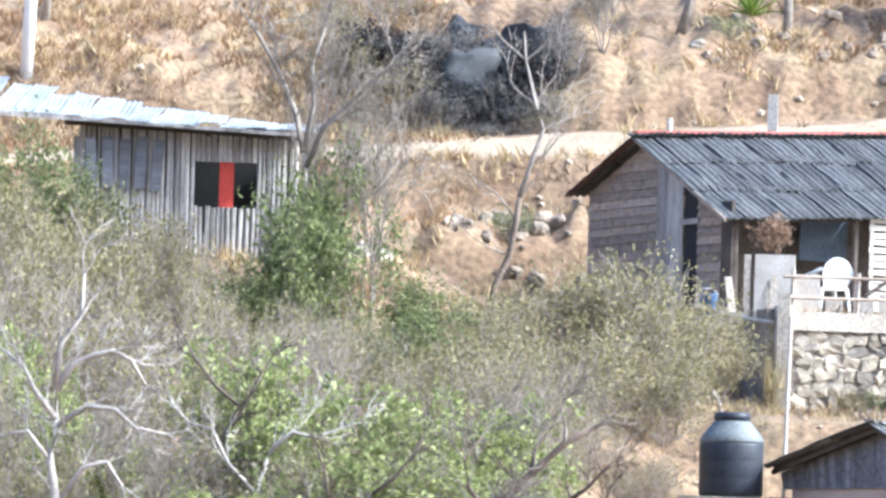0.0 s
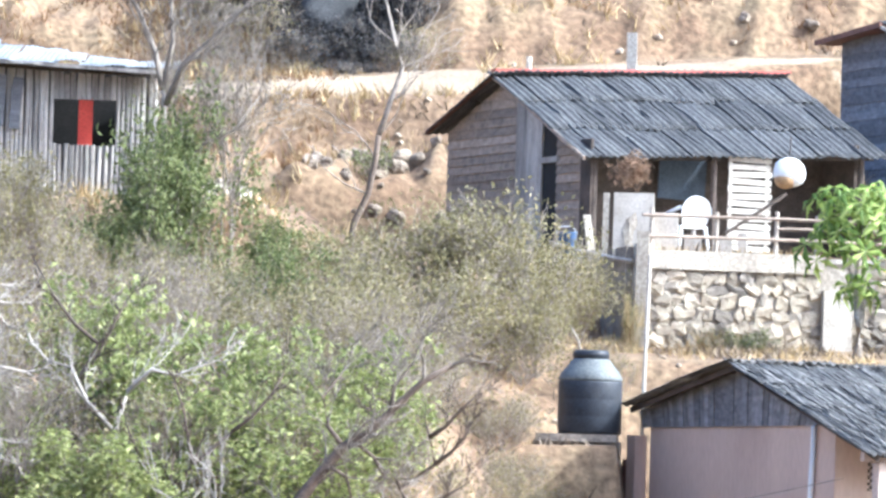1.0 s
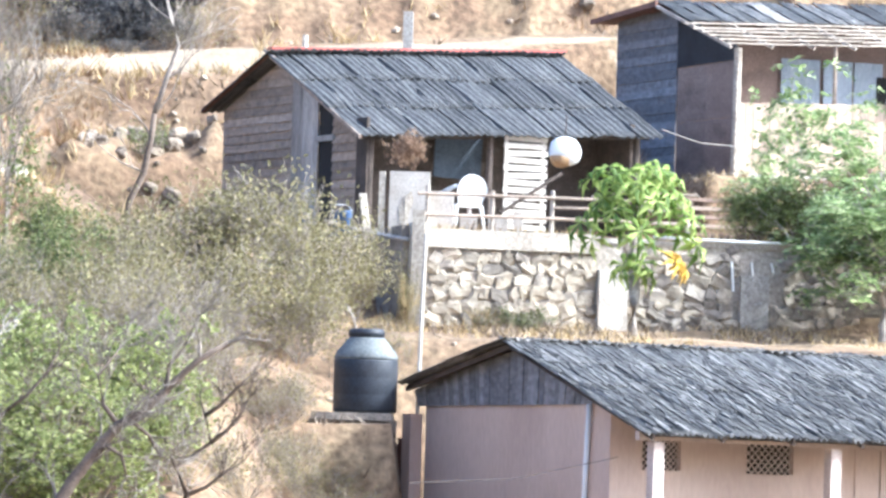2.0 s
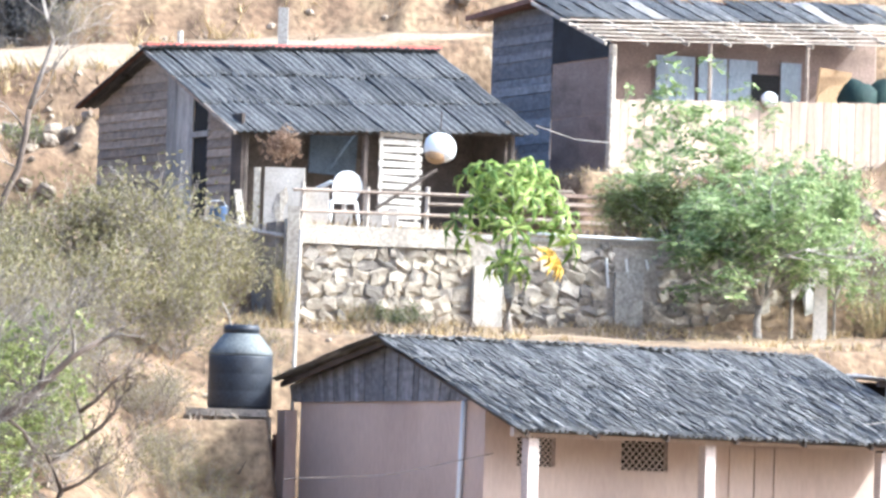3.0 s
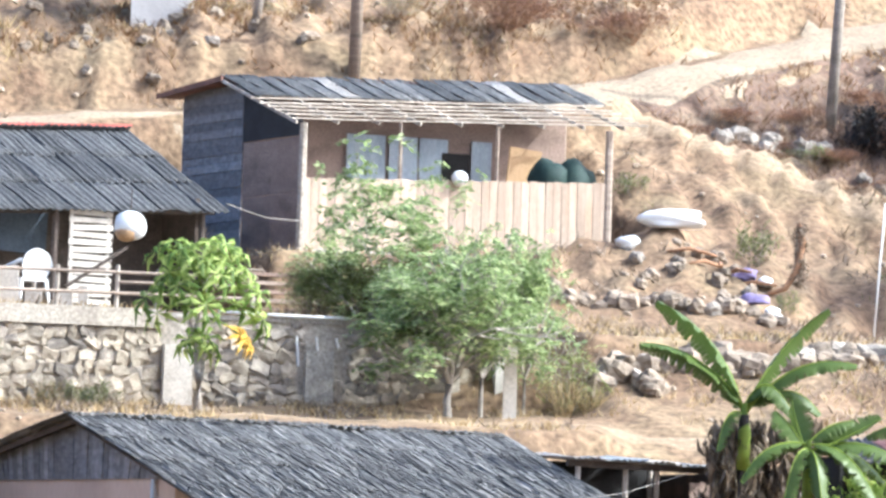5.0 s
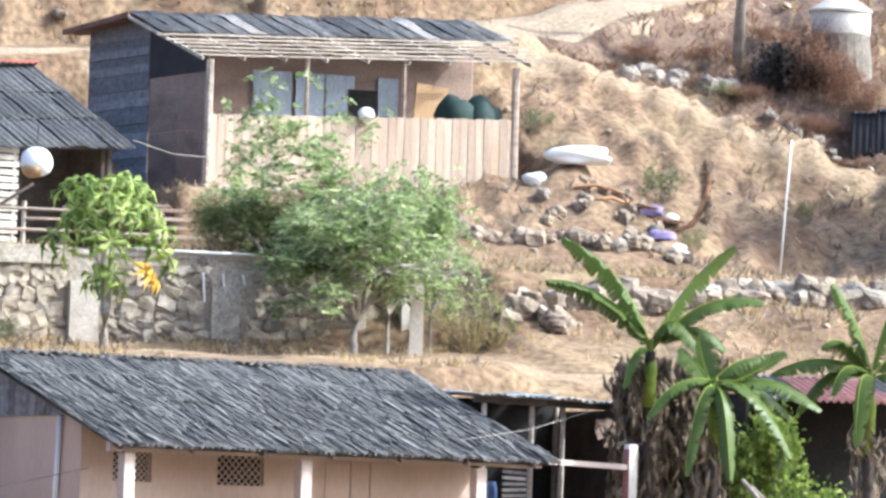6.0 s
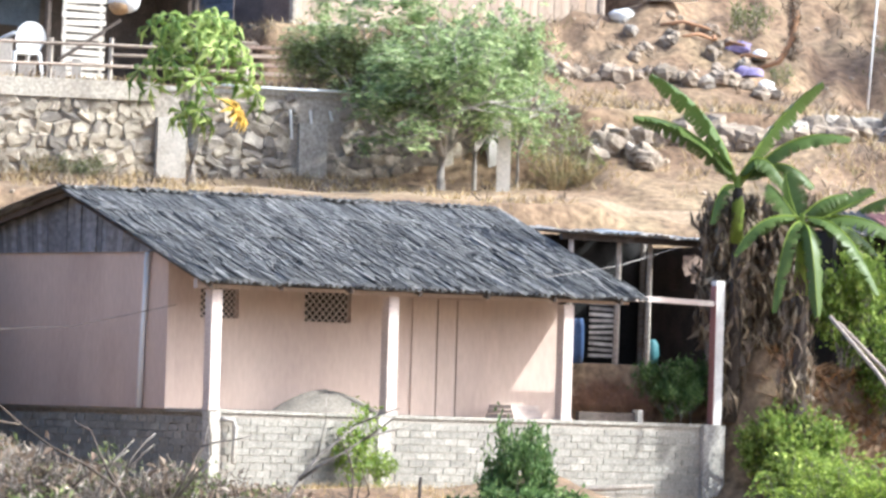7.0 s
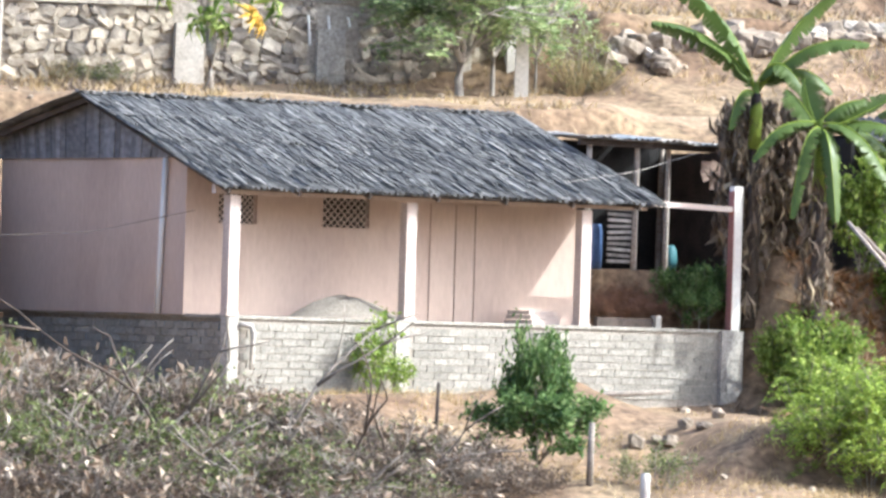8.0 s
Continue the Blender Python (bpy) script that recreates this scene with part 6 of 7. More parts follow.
banana(10.97, 125.4, 4.05, (
    ((-1.29, -0.4, -0.72), (-0.85, -0.1, 0.2), 0.3, 0.0, 0.8), ((-0.58, -0.7, -1.7), (-0.4, -0.4, 0.15), 0.27, 0.3, 0.6),
    ((0.25, -0.8, -1.7), (0.12, -0.6, 0.2), 0.25, 0.2, 0.6), ((1.46, -0.5, -1.37), (0.8, -0.3, 0.25), 0.33, -0.3, 0.7),
    ((2.0, -0.2, -0.36), (1.05, -0.1, 0.5), 0.34, 0.0, 0.75), ((1.5, 0.5, -0.5), (0.75, 0.3, 0.35), 0.34, 0.2, 0.7),
    ((1.35, 0.2, 0.67), (0.6, 0.1, 0.2), 0.32, 0.4, 0.5), ((0.85, 0.1, 0.45), (0.35, 0, 0.45), 0.28, 0.2, 0.6),
    ((-0.25, 0.4, 0.95), (-0.2, 0.2, 0.5), 0.34, 0.6, 0.4), ((-0.55, 0.5, 0.75), (-0.3, 0.2, 0.55), 0.32, 0.3, 0.6)), 3)
banana(13.9, 125.8, 4.3, (
    ((-0.95, -0.4, 0.5), (-0.5, -0.1, 0.95), 0.34, 0.2, 0.7), ((-1.85, 0.1, -0.05), (-0.95, 0, 0.5), 0.34, 0.0, 0.8),
    ((-0.75, 0.2, 1.75), (-0.25, 0, 1.15), 0.36, 0.6, 0.5), ((-0.8, -0.6, -0.4), (-0.6, -0.3, 0.5), 0.32, 0.2, 0.7),
    ((-0.3, -0.8, -1.3), (-0.3, -0.5, 0.3), 0.28, 0.3, 0.6), ((-1.35, 0.4, -0.75), (-0.85, 0.2, 0.35), 0.34, 0.1, 0.8),
    ((1.2, 0, 0.6), (0.6, 0, 0.9), 0.34, 0.2, 0.7), ((1.4, -0.3, -0.4), (0.8, -0.1, 0.5), 0.34, 0.0, 0.8), ((0.5, 0.2, 1.6), (0.15, 0, 1.0), 0.34, -0.5, 0.5)), 8)


# ---- porch of the plank house ----
def chair(m):
    """Stacking plastic armchair with a rounded back, arms, seat and four splayed legs."""
    ob = thing("plastic_chair", m, "white moulded plastic armchair on the porch", "chair")
    part("seat", Geo().box((0, 0, 0.42), (0.48, 0.46, 0.035), taper=0.05), PLASTIC, ob)
    g, n, vs = Geo(), 10, []
    for i in range(n + 1):
        a = math.pi * i / n
        for y, k in ((0.0, 0.0), (0.0, 1.0), (0.03, 1.0), (0.03, 0.0)):
            vs.append((0.27 * math.cos(a) * (0.75 + 0.25 * k), 0.2 + y + 0.1 * k, 0.44 + k * (0.2 + 0.27 * math.sin(a))))
    g.add(vs, [(i * 4 + c, i * 4 + (c + 1) % 4, i * 4 + 4 + (c + 1) % 4, i * 4 + 4 + c) for i in range(n) for c in range(4)])
    part("backrest", g, PLASTIC, ob)
    for s in (-1, 1):
        part("armrest", Geo().tube([(s * 0.26, 0.25, 0.72), (s * 0.29, 0.0, 0.66), (s * 0.28, -0.2, 0.63), (s * 0.26, -0.24, 0.42)], 0.03, 6), PLASTIC, ob, "", True)
        for y in (-0.21, 0.22):
            part("leg", Geo().tube([(s * 0.22, y * 0.9, 0.42), (s * 0.27, y * 1.15, 0.0)], [0.035, 0.025], 6), PLASTIC, ob)
    return ob


chair(pose(-3.95, 138.2, 6.84, 0, 0, -150) @ Matrix.Scale(1.28, 4))

block = thing("parapet", pose(-5.1, 137.0, 6.66), "whitewashed block parapet with a worn plaster face", "parapet")
part("pier", Geo().box((0.1, 0.1, 0.66), (0.82, 0.3, 1.32), taper=0.02), WHITE, block)
part("side_face", Geo().box((-0.46, 0.12, 0.66), (0.12, 0.3, 1.3)), PLASTER, block)
part("bare_patch", Geo().lump((0.02, -0.045, 0.6), (0.16, 0.03, 0.3), 4, 0.5), PLASTER, block, "patch of bare brown masonry")
for i, (x, w, h) in enumerate(((0.75, 0.5, 0.95), (1.3, 0.35, 0.5), (1.9, 0.4, 0.45), (2.3, 0.2, 0.6))):
    part("low_block", Geo().box((x, 0.35 + 0.1 * i, h / 2), (w, 0.25, h), taper=0.03), WHITE, block)

rail = thing("rail_fence", pose(-4.76, 136.2, 6.72, 0, 0, 15.7), "weathered pole rail fence along the wall top", "fence")
for i, x in enumerate((0.15, 1.5, 2.75, 3.6, 4.6, 5.6)):
    part("post", Geo().tube([(x, 0, -0.05), (x + 0.02, 0, 0.95 - 0.05 * (i % 2))], [0.05, 0.045], 6), POLE, rail)
for z, x0, x1 in ((0.78, -0.05, 5.7), (0.36, -0.05, 5.6), (0.6, 2.8, 5.7), (0.95, 3.9, 5.8)):
    part("rail", Geo().tube([(x0, -0.05, z), ((x0 + x1) / 2, -0.05, z - 0.03 + 0.05), (x1, -0.05, z + 0.02)], 0.038, 6), PLANK, rail)
stub = thing("stub_post", pose(5.85, 135.9, ground(5.85, 135.9) - 0.1), "stout whitewashed concrete post beside the tree", "post")
part("shaft", Geo().box((0, 0, 0.75), (0.28, 0.26, 1.5), taper=0.12), WHITE, stub)
post = thing("gate_post", pose(-4.75, 135.85, 4.55), "tall square concrete post with a thin white mast", "post")
part("shaft", Geo().box((0, 0, 1.25), (0.26, 0.26, 2.7), taper=0.05), PLASTER, post)
mast = thing("service_mast", pose(-4.36, 126.95, 2.84), "thin white service mast beside the gable", "mast")
part("tube", Geo().tube([(0, 0, 0), (0.02, 0, 1.7), (0.06, 0, 3.4)], 0.04, 6), WHITE, mast)

pot = thing("hanging_drum", pose(-1.9, 138.4, 8.55), "white plastic drum with an ochre belly hung under the eave", "drum")
part("drum", Geo().lump((0, 0, 0), (0.33, 0.32, 0.31), 2, 0.08, 10, 16), PLASTIC, pot, "", True)
part("belly", Geo().lump((-0.06, -0.04, -0.14), (0.25, 0.27, 0.185), 3, 0.06, 8, 14), OCHRE, pot, "ochre stained underside", True)
part("hanger", Geo().tube([(0, 0, 0.2), (0.02, 0, 0.75)], 0.012, 5), DARKWOOD_AND_SHADE, pot)

fib = thing("dry_hanging_fern", pose(-5.12, 138.3, 8.5), "dried brown hanging fern under the eave", "hanging plant")
rf = np.random.RandomState(5)
v, f = leaf_cloud(rf.normal(0, 1, (200, 3)) * (0.15, 0.14, 0.14), 1300, 0.05, 0.11, 0.25, 3, 1.2)
part("fronds", mesh_np("fronds", v, f, LEAF_FERN), None, fib)
part("cord", Geo().tube([(0, 0, 0.05), (0.0, 0, 0.45)], 0.01, 5), DARKWOOD_AND_SHADE, fib)

bucket = thing("blue_bucket", pose(-6.45, 139.1, 6.82), "blue plastic bucket by the side door", "bucket")
part("pail", Geo().lathe((0, 0, 0), [(0, 0), (0.16, 0), (0.22, 0.42), (0.235, 0.44), (0.2, 0.42), (0.15, 0.03), (0, 0.03)], 18), BLUE, bucket, "", True)
part("bail", Geo().tube([(-0.22, 0, 0.42), (-0.12, 0.0, 0.56), (0.12, 0, 0.56), (0.22, 0, 0.42)], 0.01, 5), PLASTIC, bucket)
lean = part("leaning_board", Geo().beam((0, 0, 0), (-0.12, 0.25, 0.75), 0.16, 0.03), PLASTER)
lean.matrix_world = pose(-5.9, 138.4, 6.85)
tagged(lean, "pale board leaning against a porch post", "board")
edge = part("floor_edge_pole", Geo().tube([(-1.75, 1.6, 0.4), (-0.8, 0.8, 0.15), (0, 0, 0)], 0.05, 6), PALING)
edge.matrix_world = pose(-4.95, 136.0, 6.55)
tagged(edge, "pale pole along the edge of the porch floor", "pole")
stairs = thing("plank_steps", pose(1.5, 142.6, 6.85, 0, 0, 20), "rough wooden plank steps between the two houses", "steps")
for i in range(6):
    part("tread", Geo().box((0.0, 0.28 * i, 0.1 + 0.2 * i), (1.5, 0.3, 0.07)), PANEL if i % 2 else PLANK, stairs)
cord = part("power_cable", Geo().tube([(0.05, 142.6, 9.35), (0.9, 144.5, 9.2), (1.65, 146.8, 9.3)], 0.009, 5), PALING)
tagged(cord, "sagging cable between the two plank houses", "cable")
cord = part("power_cable", Geo().tube([(6.2, 124.2, 2.82), (7.6, 125.6, 3.1), (8.9, 127.4, 3.55)], 0.006, 5), PALING)
tagged(cord, "thin cable from the pink house to the shed", "cable")
cord = part("power_cable", Geo().tube([(-4.3, 122.0, 1.5), (-2.4, 121.4, 1.62), (-0.55, 120.6, 2.05)], 0.01, 5), TWIG)
tagged(cord, "thin cable before the pink gable", "cable")

# ---- porch of the upper house ----
ball = part("white_pot", Geo().lump((0, 0, 0.2), (0.22, 0.2, 0.2), 6, 0.08, 8, 12), PLASTIC, smooth=True)
ball.matrix_world = pose(5.15, 148.45, 10.28) @ Matrix.Scale(0.85, 4)
tagged(ball, "white round pot set on the fence top", "pot")
for i, x in enumerate((7.15, 7.75)):
    for z, h in ((8.83, 0.62), (9.95, 0.56)):
        s = part("garbage_sack", Geo().lump((0, 0, h * 0.95), (0.44, 0.36, h), 9 + i, 0.22, 9, 12, 0.1), GREENBAG, smooth=True)
        s.matrix_world = pose(x, 149.9 + 0.3 * i, z)
        tagged(s, "stuffed dark green sack stacked on the porch", "sack", "sacks on the porch")

# ---- poles and posts on the hill ----
def pole(name, x, y, h, r, material, label, lean=0.0, category="pole"):
    ob = part(name, Geo().tube([(0, 0, -0.2), (lean * 0.5, 0, h * 0.5), (lean, 0, h)], [r, r * 0.95, r * 0.88], 9), material, smooth=True)
    ob.matrix_world = pose(x, y, ground(x, y))
    return tagged(ob, label, category)


pole("concrete_pole", -23.05, 154.7, 6.0, 0.15, PLASTIC, "whitewashed concrete service pole", 0.2)
pole("concrete_pole", -23.28, 159.1, 5.0, 0.1, PLASTER, "whitewashed concrete service pole", 0.2)
pole("utility_pole", 2.95, 158.5, 8.0, 0.15, PLANK, "brown wooden utility pole beside the track", 0.1)
pole("timber_pole", 14.1, 157.8, 5.5, 0.13, BARK, "leaning rough timber pole beside the track", 0.3)
pole("white_stake", 14.2, 147.0, 3.0, 0.022, PLASTIC, "thin white stake on the slope", 0.2, "stake")
pole("stub_post", -7.95, 151.2, 1.55, 0.07, PLASTER, "short white post beside the track", 0.0, "post")
ob = part("chimney_post", Geo().box((0, 0, 1.0), (0.22, 0.22, 2.3)), CONCRETE)
ob.matrix_world = pose(-5.65, 151, ground(-5.65, 151))
tagged(ob, "square grey concrete post behind the plank house", "post")
pole("stake", 6.25, 114, 1.05, 0.06, BARK, "weathered wooden stake in the yard", 0.02, "stake")
pole("stake", 3.7, 116, 1.3, 0.035, DARKWOOD_AND_SHADE, "thin dark stake in the brush", 0.03, "stake")
pole("stake", 7.1, 112.5, 0.6, 0.09, PALING, "short pale stump in the yard", 0.0, "stump")
for i in range(2):
    p = part("bamboo_pole", Geo().tube([(11.45 + 0.15 * i, 124.4, 2.25 - 0.1 * i), (12.2 + 0.18 * i, 123, 1.25), (13.0 + 0.2 * i, 121.4, 0.0 - 0.1 * i)], 0.04, 7), PLANK, smooth=True)
    tagged(p, "long pale bamboo pole leaning down the bank", "pole", "leaning bamboo poles")
fp = part("fallen_pole", Geo().tube([(-1.1, 0, 0.1), (0, 0, 0.06), (1.2, 0.2, 0.14)], [0.05, 0.06, 0.04], 7), BARK, smooth=True)
fp.matrix_world = pose(6.9, 121.6, ground(6.9, 121.6))
tagged(fp, "fallen pole lying at the foot of the plinth", "pole")

# ---- stones ----
def stones(name, label, spots, material, seed, group="", category="stone row", mixed=0.25):
    ob = thing(name, pose(spots[0][0], spots[0][1], ground(*spots[0][:2])), label, category, group)
    r = random.Random(seed)
    for x, y, s in spots:
        m = material if r.random() >= mixed else STONE_GREY
        k = Geo().lump((0, 0, 0), (s * r.uniform(0.8, 1.3), s * 0.8, s * r.uniform(0.6, 0.9)), r.randrange(40), 0.3, 7, 10, 0.0, 0.42).mesh("stone", m)
        st = part("stone", k, None, ob)
        st.matrix_local = Matrix.Translation((x - spots[0][0], y - spots[0][1], ground(x, y) - ground(*spots[0][:2]) + s * 0.35)) @ Euler((r.uniform(-0.4, 0.4), r.uniform(-0.4, 0.4), r.uniform(0, 6))).to_matrix().to_4x4()
    return ob


rs = random.Random(31)
stones("stone_row", "loose row of pale field stones along the terrace edge", [(7.6 + i * 0.3 + rs.uniform(-0.12, 0.12), 138.6 + i * 0.055 + rs.uniform(-0.4, 0.3), rs.uniform(0.2, 0.46)) for i in range(30)], STONE_LOOSE, 2)
stones("stone_row", "loose row of pale field stones along the terrace edge", [(7.9 + i * 0.42, 138.2 + i * 0.08 + rs.uniform(-0.15, 0.15), rs.uniform(0.2, 0.36)) for i in range(20)], STONE_LOOSE, 3)
stones("stone_pile", "tumbled pale boulders beside the terrace", [(7.4 + rs.uniform(0, 1.7), 137.3 + rs.uniform(0, 0.8), rs.uniform(0.2, 0.4)) for i in range(12)], STONE_LOOSE, 4, category="stone pile")
stones("stone_row", "grey rubble stones below the board fence", [(6.9 + i * 0.3, 145.2 + rs.uniform(-0.3, 0.3) - 0.02 * i, rs.uniform(0.14, 0.32)) for i in range(18)], STONE_LOOSE, 5, mixed=0.1)
stones("stone_pile", "scattered small stones on the slope", [(8.6 + rs.uniform(0, 3.2), 147 + rs.uniform(-0.8, 1.5), rs.uniform(0.08, 0.2)) for i in range(26)], STONE_LOOSE, 6, category="stone pile")
stones("stone_pile", "pale stones in the swept yard", [(7.2, 117, 0.17), (7.6, 117.3, 0.12), (7.8, 117.1, 0.17), (8.1, 117.6, 0.14), (8.4, 117.3, 0.12), (6.4, 118.6, 0.12), (8.7, 118.2, 0.13)], STONE_LOOSE, 7, category="stone pile")
stones("stone_pile", "rocks breaking out of the bank", [(-11.4 + rs.uniform(-1.4, 2.2), 148.6 + rs.uniform(-1, 1.4), rs.uniform(0.08, 0.24)) for i in range(30)], STONE_LOOSE, 8, category="stone pile", mixed=0.0)
# rocks coloured near black in place of the shade that fills the hollow
hollow_rocks = thing("hollow_shade_rocks", pose(-13.0, 157.0, 11.6), "rock outcrop with the hollow's shade put into its black colour", "outcrop")
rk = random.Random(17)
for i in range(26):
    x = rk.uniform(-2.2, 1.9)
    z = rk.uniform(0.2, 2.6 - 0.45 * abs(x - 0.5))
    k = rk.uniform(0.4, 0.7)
    part("rock", Geo().lump((x, 0.6 + 0.25 * z + rk.uniform(-0.2, 0.3), z), (k, k * 0.8, k * rk.uniform(0.8, 1.3)), 50 + i, 0.6, 9, 12, 0.0, 0.5), TAR_AND_SHADE, hollow_rocks)
# slab colour is lowered as if it stood in shade
slab = part("leaning_slab", Geo().lump((0, 0, 0.5), (0.6, 0.2, 0.52), 4, 0.35, 9, 14, 0.0, 0.55), SHADE_SLAB, smooth=True)
slab.matrix_world = pose(-12.95, 156.2, 12.75, -14, 6, 8)
tagged(slab, "grey stone slab, darkened for the shade of the hollow", "slab")
stones("stone_pile", "rocks breaking out of the cut bank", [(-4 + rs.uniform(-4, 6), 158.5 + rs.uniform(-1.5, 2.5), rs.uniform(0.06, 0.2)) for i in range(44)], STONE_LOOSE, 11, category="stone pile")
stones("stone_pile", "grey slabs and rubble beside the track", [(11.5 + 0.085 * i + rs.uniform(-0.3, 0.3), 157.0 + rs.uniform(-0.5, 0.6), rs.uniform(0.08, 0.3)) for i in range(26)], STONE_GREY, 12, category="stone pile")
stones("stone_pile", "pale grey rubble below the tar sheet shelter", [(14.7 + 0.1 * i + rs.uniform(-0.1, 0.1), 155.3 - 0.03 * i + rs.uniform(-0.15, 0.3), rs.uniform(0.06, 0.2)) for i in range(18)], STONE_GREY, 15, category="stone pile")
stones("stone_pile", "broken pale rubble below the shack", [(-14.1 + rs.uniform(-0.4, 0.6), 143.4 + rs.uniform(-0.6, 0.8), rs.uniform(0.25, 0.5)) for i in range(12)], PLASTER, 13, category="stone pile")

# ---- dead leaves hanging round the banana stems ----
rf = np.random.RandomState(15)
curtain = thing("dead_leaf_thicket", pose(10.3, 126.9, ground(10.3, 126.9)), "dense dark thicket of dead hanging banana leaves", "thicket")
pts = np.stack([rf.uniform(-1.0, 0.9, 500), rf.uniform(-0.2, 0.6, 500), rf.uniform(0.0, 2.7, 500)], 1)
v, f = leaf_cloud(pts, 2400, 0.1, 0.42, 0.22, 6, 3.0)
part("foliage", mesh_np("foliage", v, f, LEAF_DEAD), None, curtain)
# dark lump puts the shade between the leaves into a solid core
part("core", Geo().lump((-0.05, 0.5, 1.0), (0.85, 0.3, 1.25), 3, 0.3, 8, 10), DARKWOOD_AND_SHADE, curtain)

# ---- clutter on the slope ----
bag = part("white_sack", Geo().lump((0, 0, 0.2), (0.72, 0.3, 0.25), 5, 0.2, 12, 22, 0.3, 0.3), PLASTIC, smooth=True)
bag.matrix_world = pose(9.85, 148.5, ground(9.85, 148.5) + 0.02, 0, 0, 5)
tagged(bag, "long white filled sack lying on the slope", "sack")
bag = part("white_sack", Geo().lump((0, 0, 0.14), (0.24, 0.2, 0.17), 7, 0.3, 7, 10), PLASTIC, smooth=True)
bag.matrix_world = pose(8.9, 148.3, ground(8.9, 148.3))
tagged(bag, "small crumpled white bag on the slope", "sack")
for x, y, w, m, lab in ((11.4, 147.4, 0.34, PURPLE, "crumpled purple cloth on the soil"), (11.9, 147.4, 0.22, PLASTIC, "crumpled white cloth on the soil"), (11.5, 146.0, 0.36, PURPLE, "faded purple cloth over the stones"), (11.95, 145.9, 0.24, PLASTIC, "crumpled white cloth over the stones")):
    c = part("cloth", Geo().lump((0, 0, 0.1), (w * 0.85, 0.22, 0.15), int(x * 10) % 17, 0.5, 8, 12, 0.6), m, smooth=True)
    c.matrix_world = pose(x, y, ground(x, y) + 0.02)
    tagged(c, lab, "cloth", "rags on the slope")
fr = thing("dry_palm_frond", pose(12.1, 147.0, ground(12.1, 147)), "curled dry brown palm frond standing on the slope", "frond")
part("rib", Geo().tube([(-0.3, 0, 0.15), (0.15, 0, 0.3), (0.42, 0, 0.75), (0.5, 0, 1.3), (0.42, 0, 1.75)], [0.04, 0.06, 0.08, 0.1, 0.05], 7), FIBRE, fr, "", True)
rf = np.random.RandomState(9)
pts = np.stack([0.45 + rf.normal(0, 0.06, 80), rf.normal(0, 0.05, 80), rf.uniform(0.4, 1.7, 80)], 1)
v, f = leaf_cloud(pts, 500, 0.05, 0.22, 0.15, 4, 0.8)
part("blade", mesh_np("leaflets", v, f, LEAF_DRY), None, fr)
for i in range(5):
    x, y = 10.2 + 0.35 * i, 147.6 - 0.1 * i
    c = part("fallen_branch", Geo().tube([(-0.5, 0, 0.12), (0, 0.05, 0.2), (0.4, 0, 0.1), (0.6, 0.1, 0.05)], [0.03, 0.05, 0.04, 0.02], 6), FIBRE, smooth=True)
    c.matrix_world = pose(x, y, ground(x, y), 0, 0, 40 * i)
    tagged(c, "dry brown branch lying on the slope", "branch", "fallen branches")
drum = thing("white_cistern", pose(16.5, 157.6, ground(16.5, 157.6)), "round white cistern with a shallow conical lid on rubble base", "cistern")
part("base", Geo().lathe((0, 0, -0.5), [(0, 0), (0.8, 0), (0.76, 0.6), (0.7, 1.15), (0, 1.16)], 22), STONE_GREY, drum, "peeling whitewashed rubble base")
part("body", Geo().lathe((0, 0, 0.65), [(0, 0), (0.7, 0), (0.71, 0.05), (0.71, 0.52), (0.69, 0.56)], 28), WHITE, drum, "", True)
part("top", Geo().lathe((0, 0, 1.2), [(0.75, 0), (0.75, 0.06), (0.28, 0.36), (0.22, 0.42), (0, 0.43)], 28), WHITE, drum, "shallow conical white lid")
lean_to = thing("tar_sheet_shelter", pose(17.3, 155.0, ground(17.3, 155.0) - 0.1, 0, 0, -8), "low shelter of black tar sheets on the slope", "shelter")
for i in range(4):
    part("wall_sheet", weathered(0.62, 1.25 - 0.1 * (i == 0), 0.15, 0.02, 160 + i).mesh("wall_sheet", TAR_AND_SHADE, True), None, lean_to, at=Matrix.Translation((-0.75 + 0.58 * i, 0, 0)) @ Matrix.Rotation(radians(80), 4, "X"))
    part("roof_sheet", weathered(0.62, 1.4, 0.15, 0.02, 170 + i).mesh("roof_sheet", TAR_AND_SHADE, True), None, lean_to, at=Matrix.Translation((-0.75 + 0.58 * i, 0.15, 1.18 - 0.06 * (i == 0))) @ Matrix.Rotation(radians(6), 4, "X"))
hut = thing("white_hut", pose(-1.6, 160.4, ground(-1.6, 160.4) - 0.15), "small whitewashed hut at the top of the bank", "hut")
part("wall", Geo().box((0, 1, 1.3), (1.5, 2, 2.8)), POSTWHITE, hut)
part("roof", Geo().box((0, 1, 2.75), (1.9, 2.4, 0.1)), ZINC, hut)
red = thing("red_lean_to", pose(12.3, 128.6, 3.0, 0, 0, 12), "low lean-to under faded red corrugated sheets", "shed")
for i in range(5):
    me = weathered(0.9, 2.6, 0.15, 0.03, 120 + i).mesh("roof_sheet", REDFADED if i in (1, 2) else ROOF, True)
    part("roof_sheet", me, None, red, at=Matrix.Translation((-0.4 + 0.85 * i, -1.4, 0.85)) @ Matrix.Rotation(0.2, 4, "X"))
for x in (-0.3, 1.6, 3.5):
    part("pole", Geo().tube([(x, -1.2, -2.2), (x, -1.2, 0.9)], 0.06, 6), POLE, red)
# black back and side carry the shade under the lean-to
part("rear_wall", Geo().box((1.6, 1.0, -0.6), (5.0, 0.08, 3.2)), SHADE_BLACK, red)
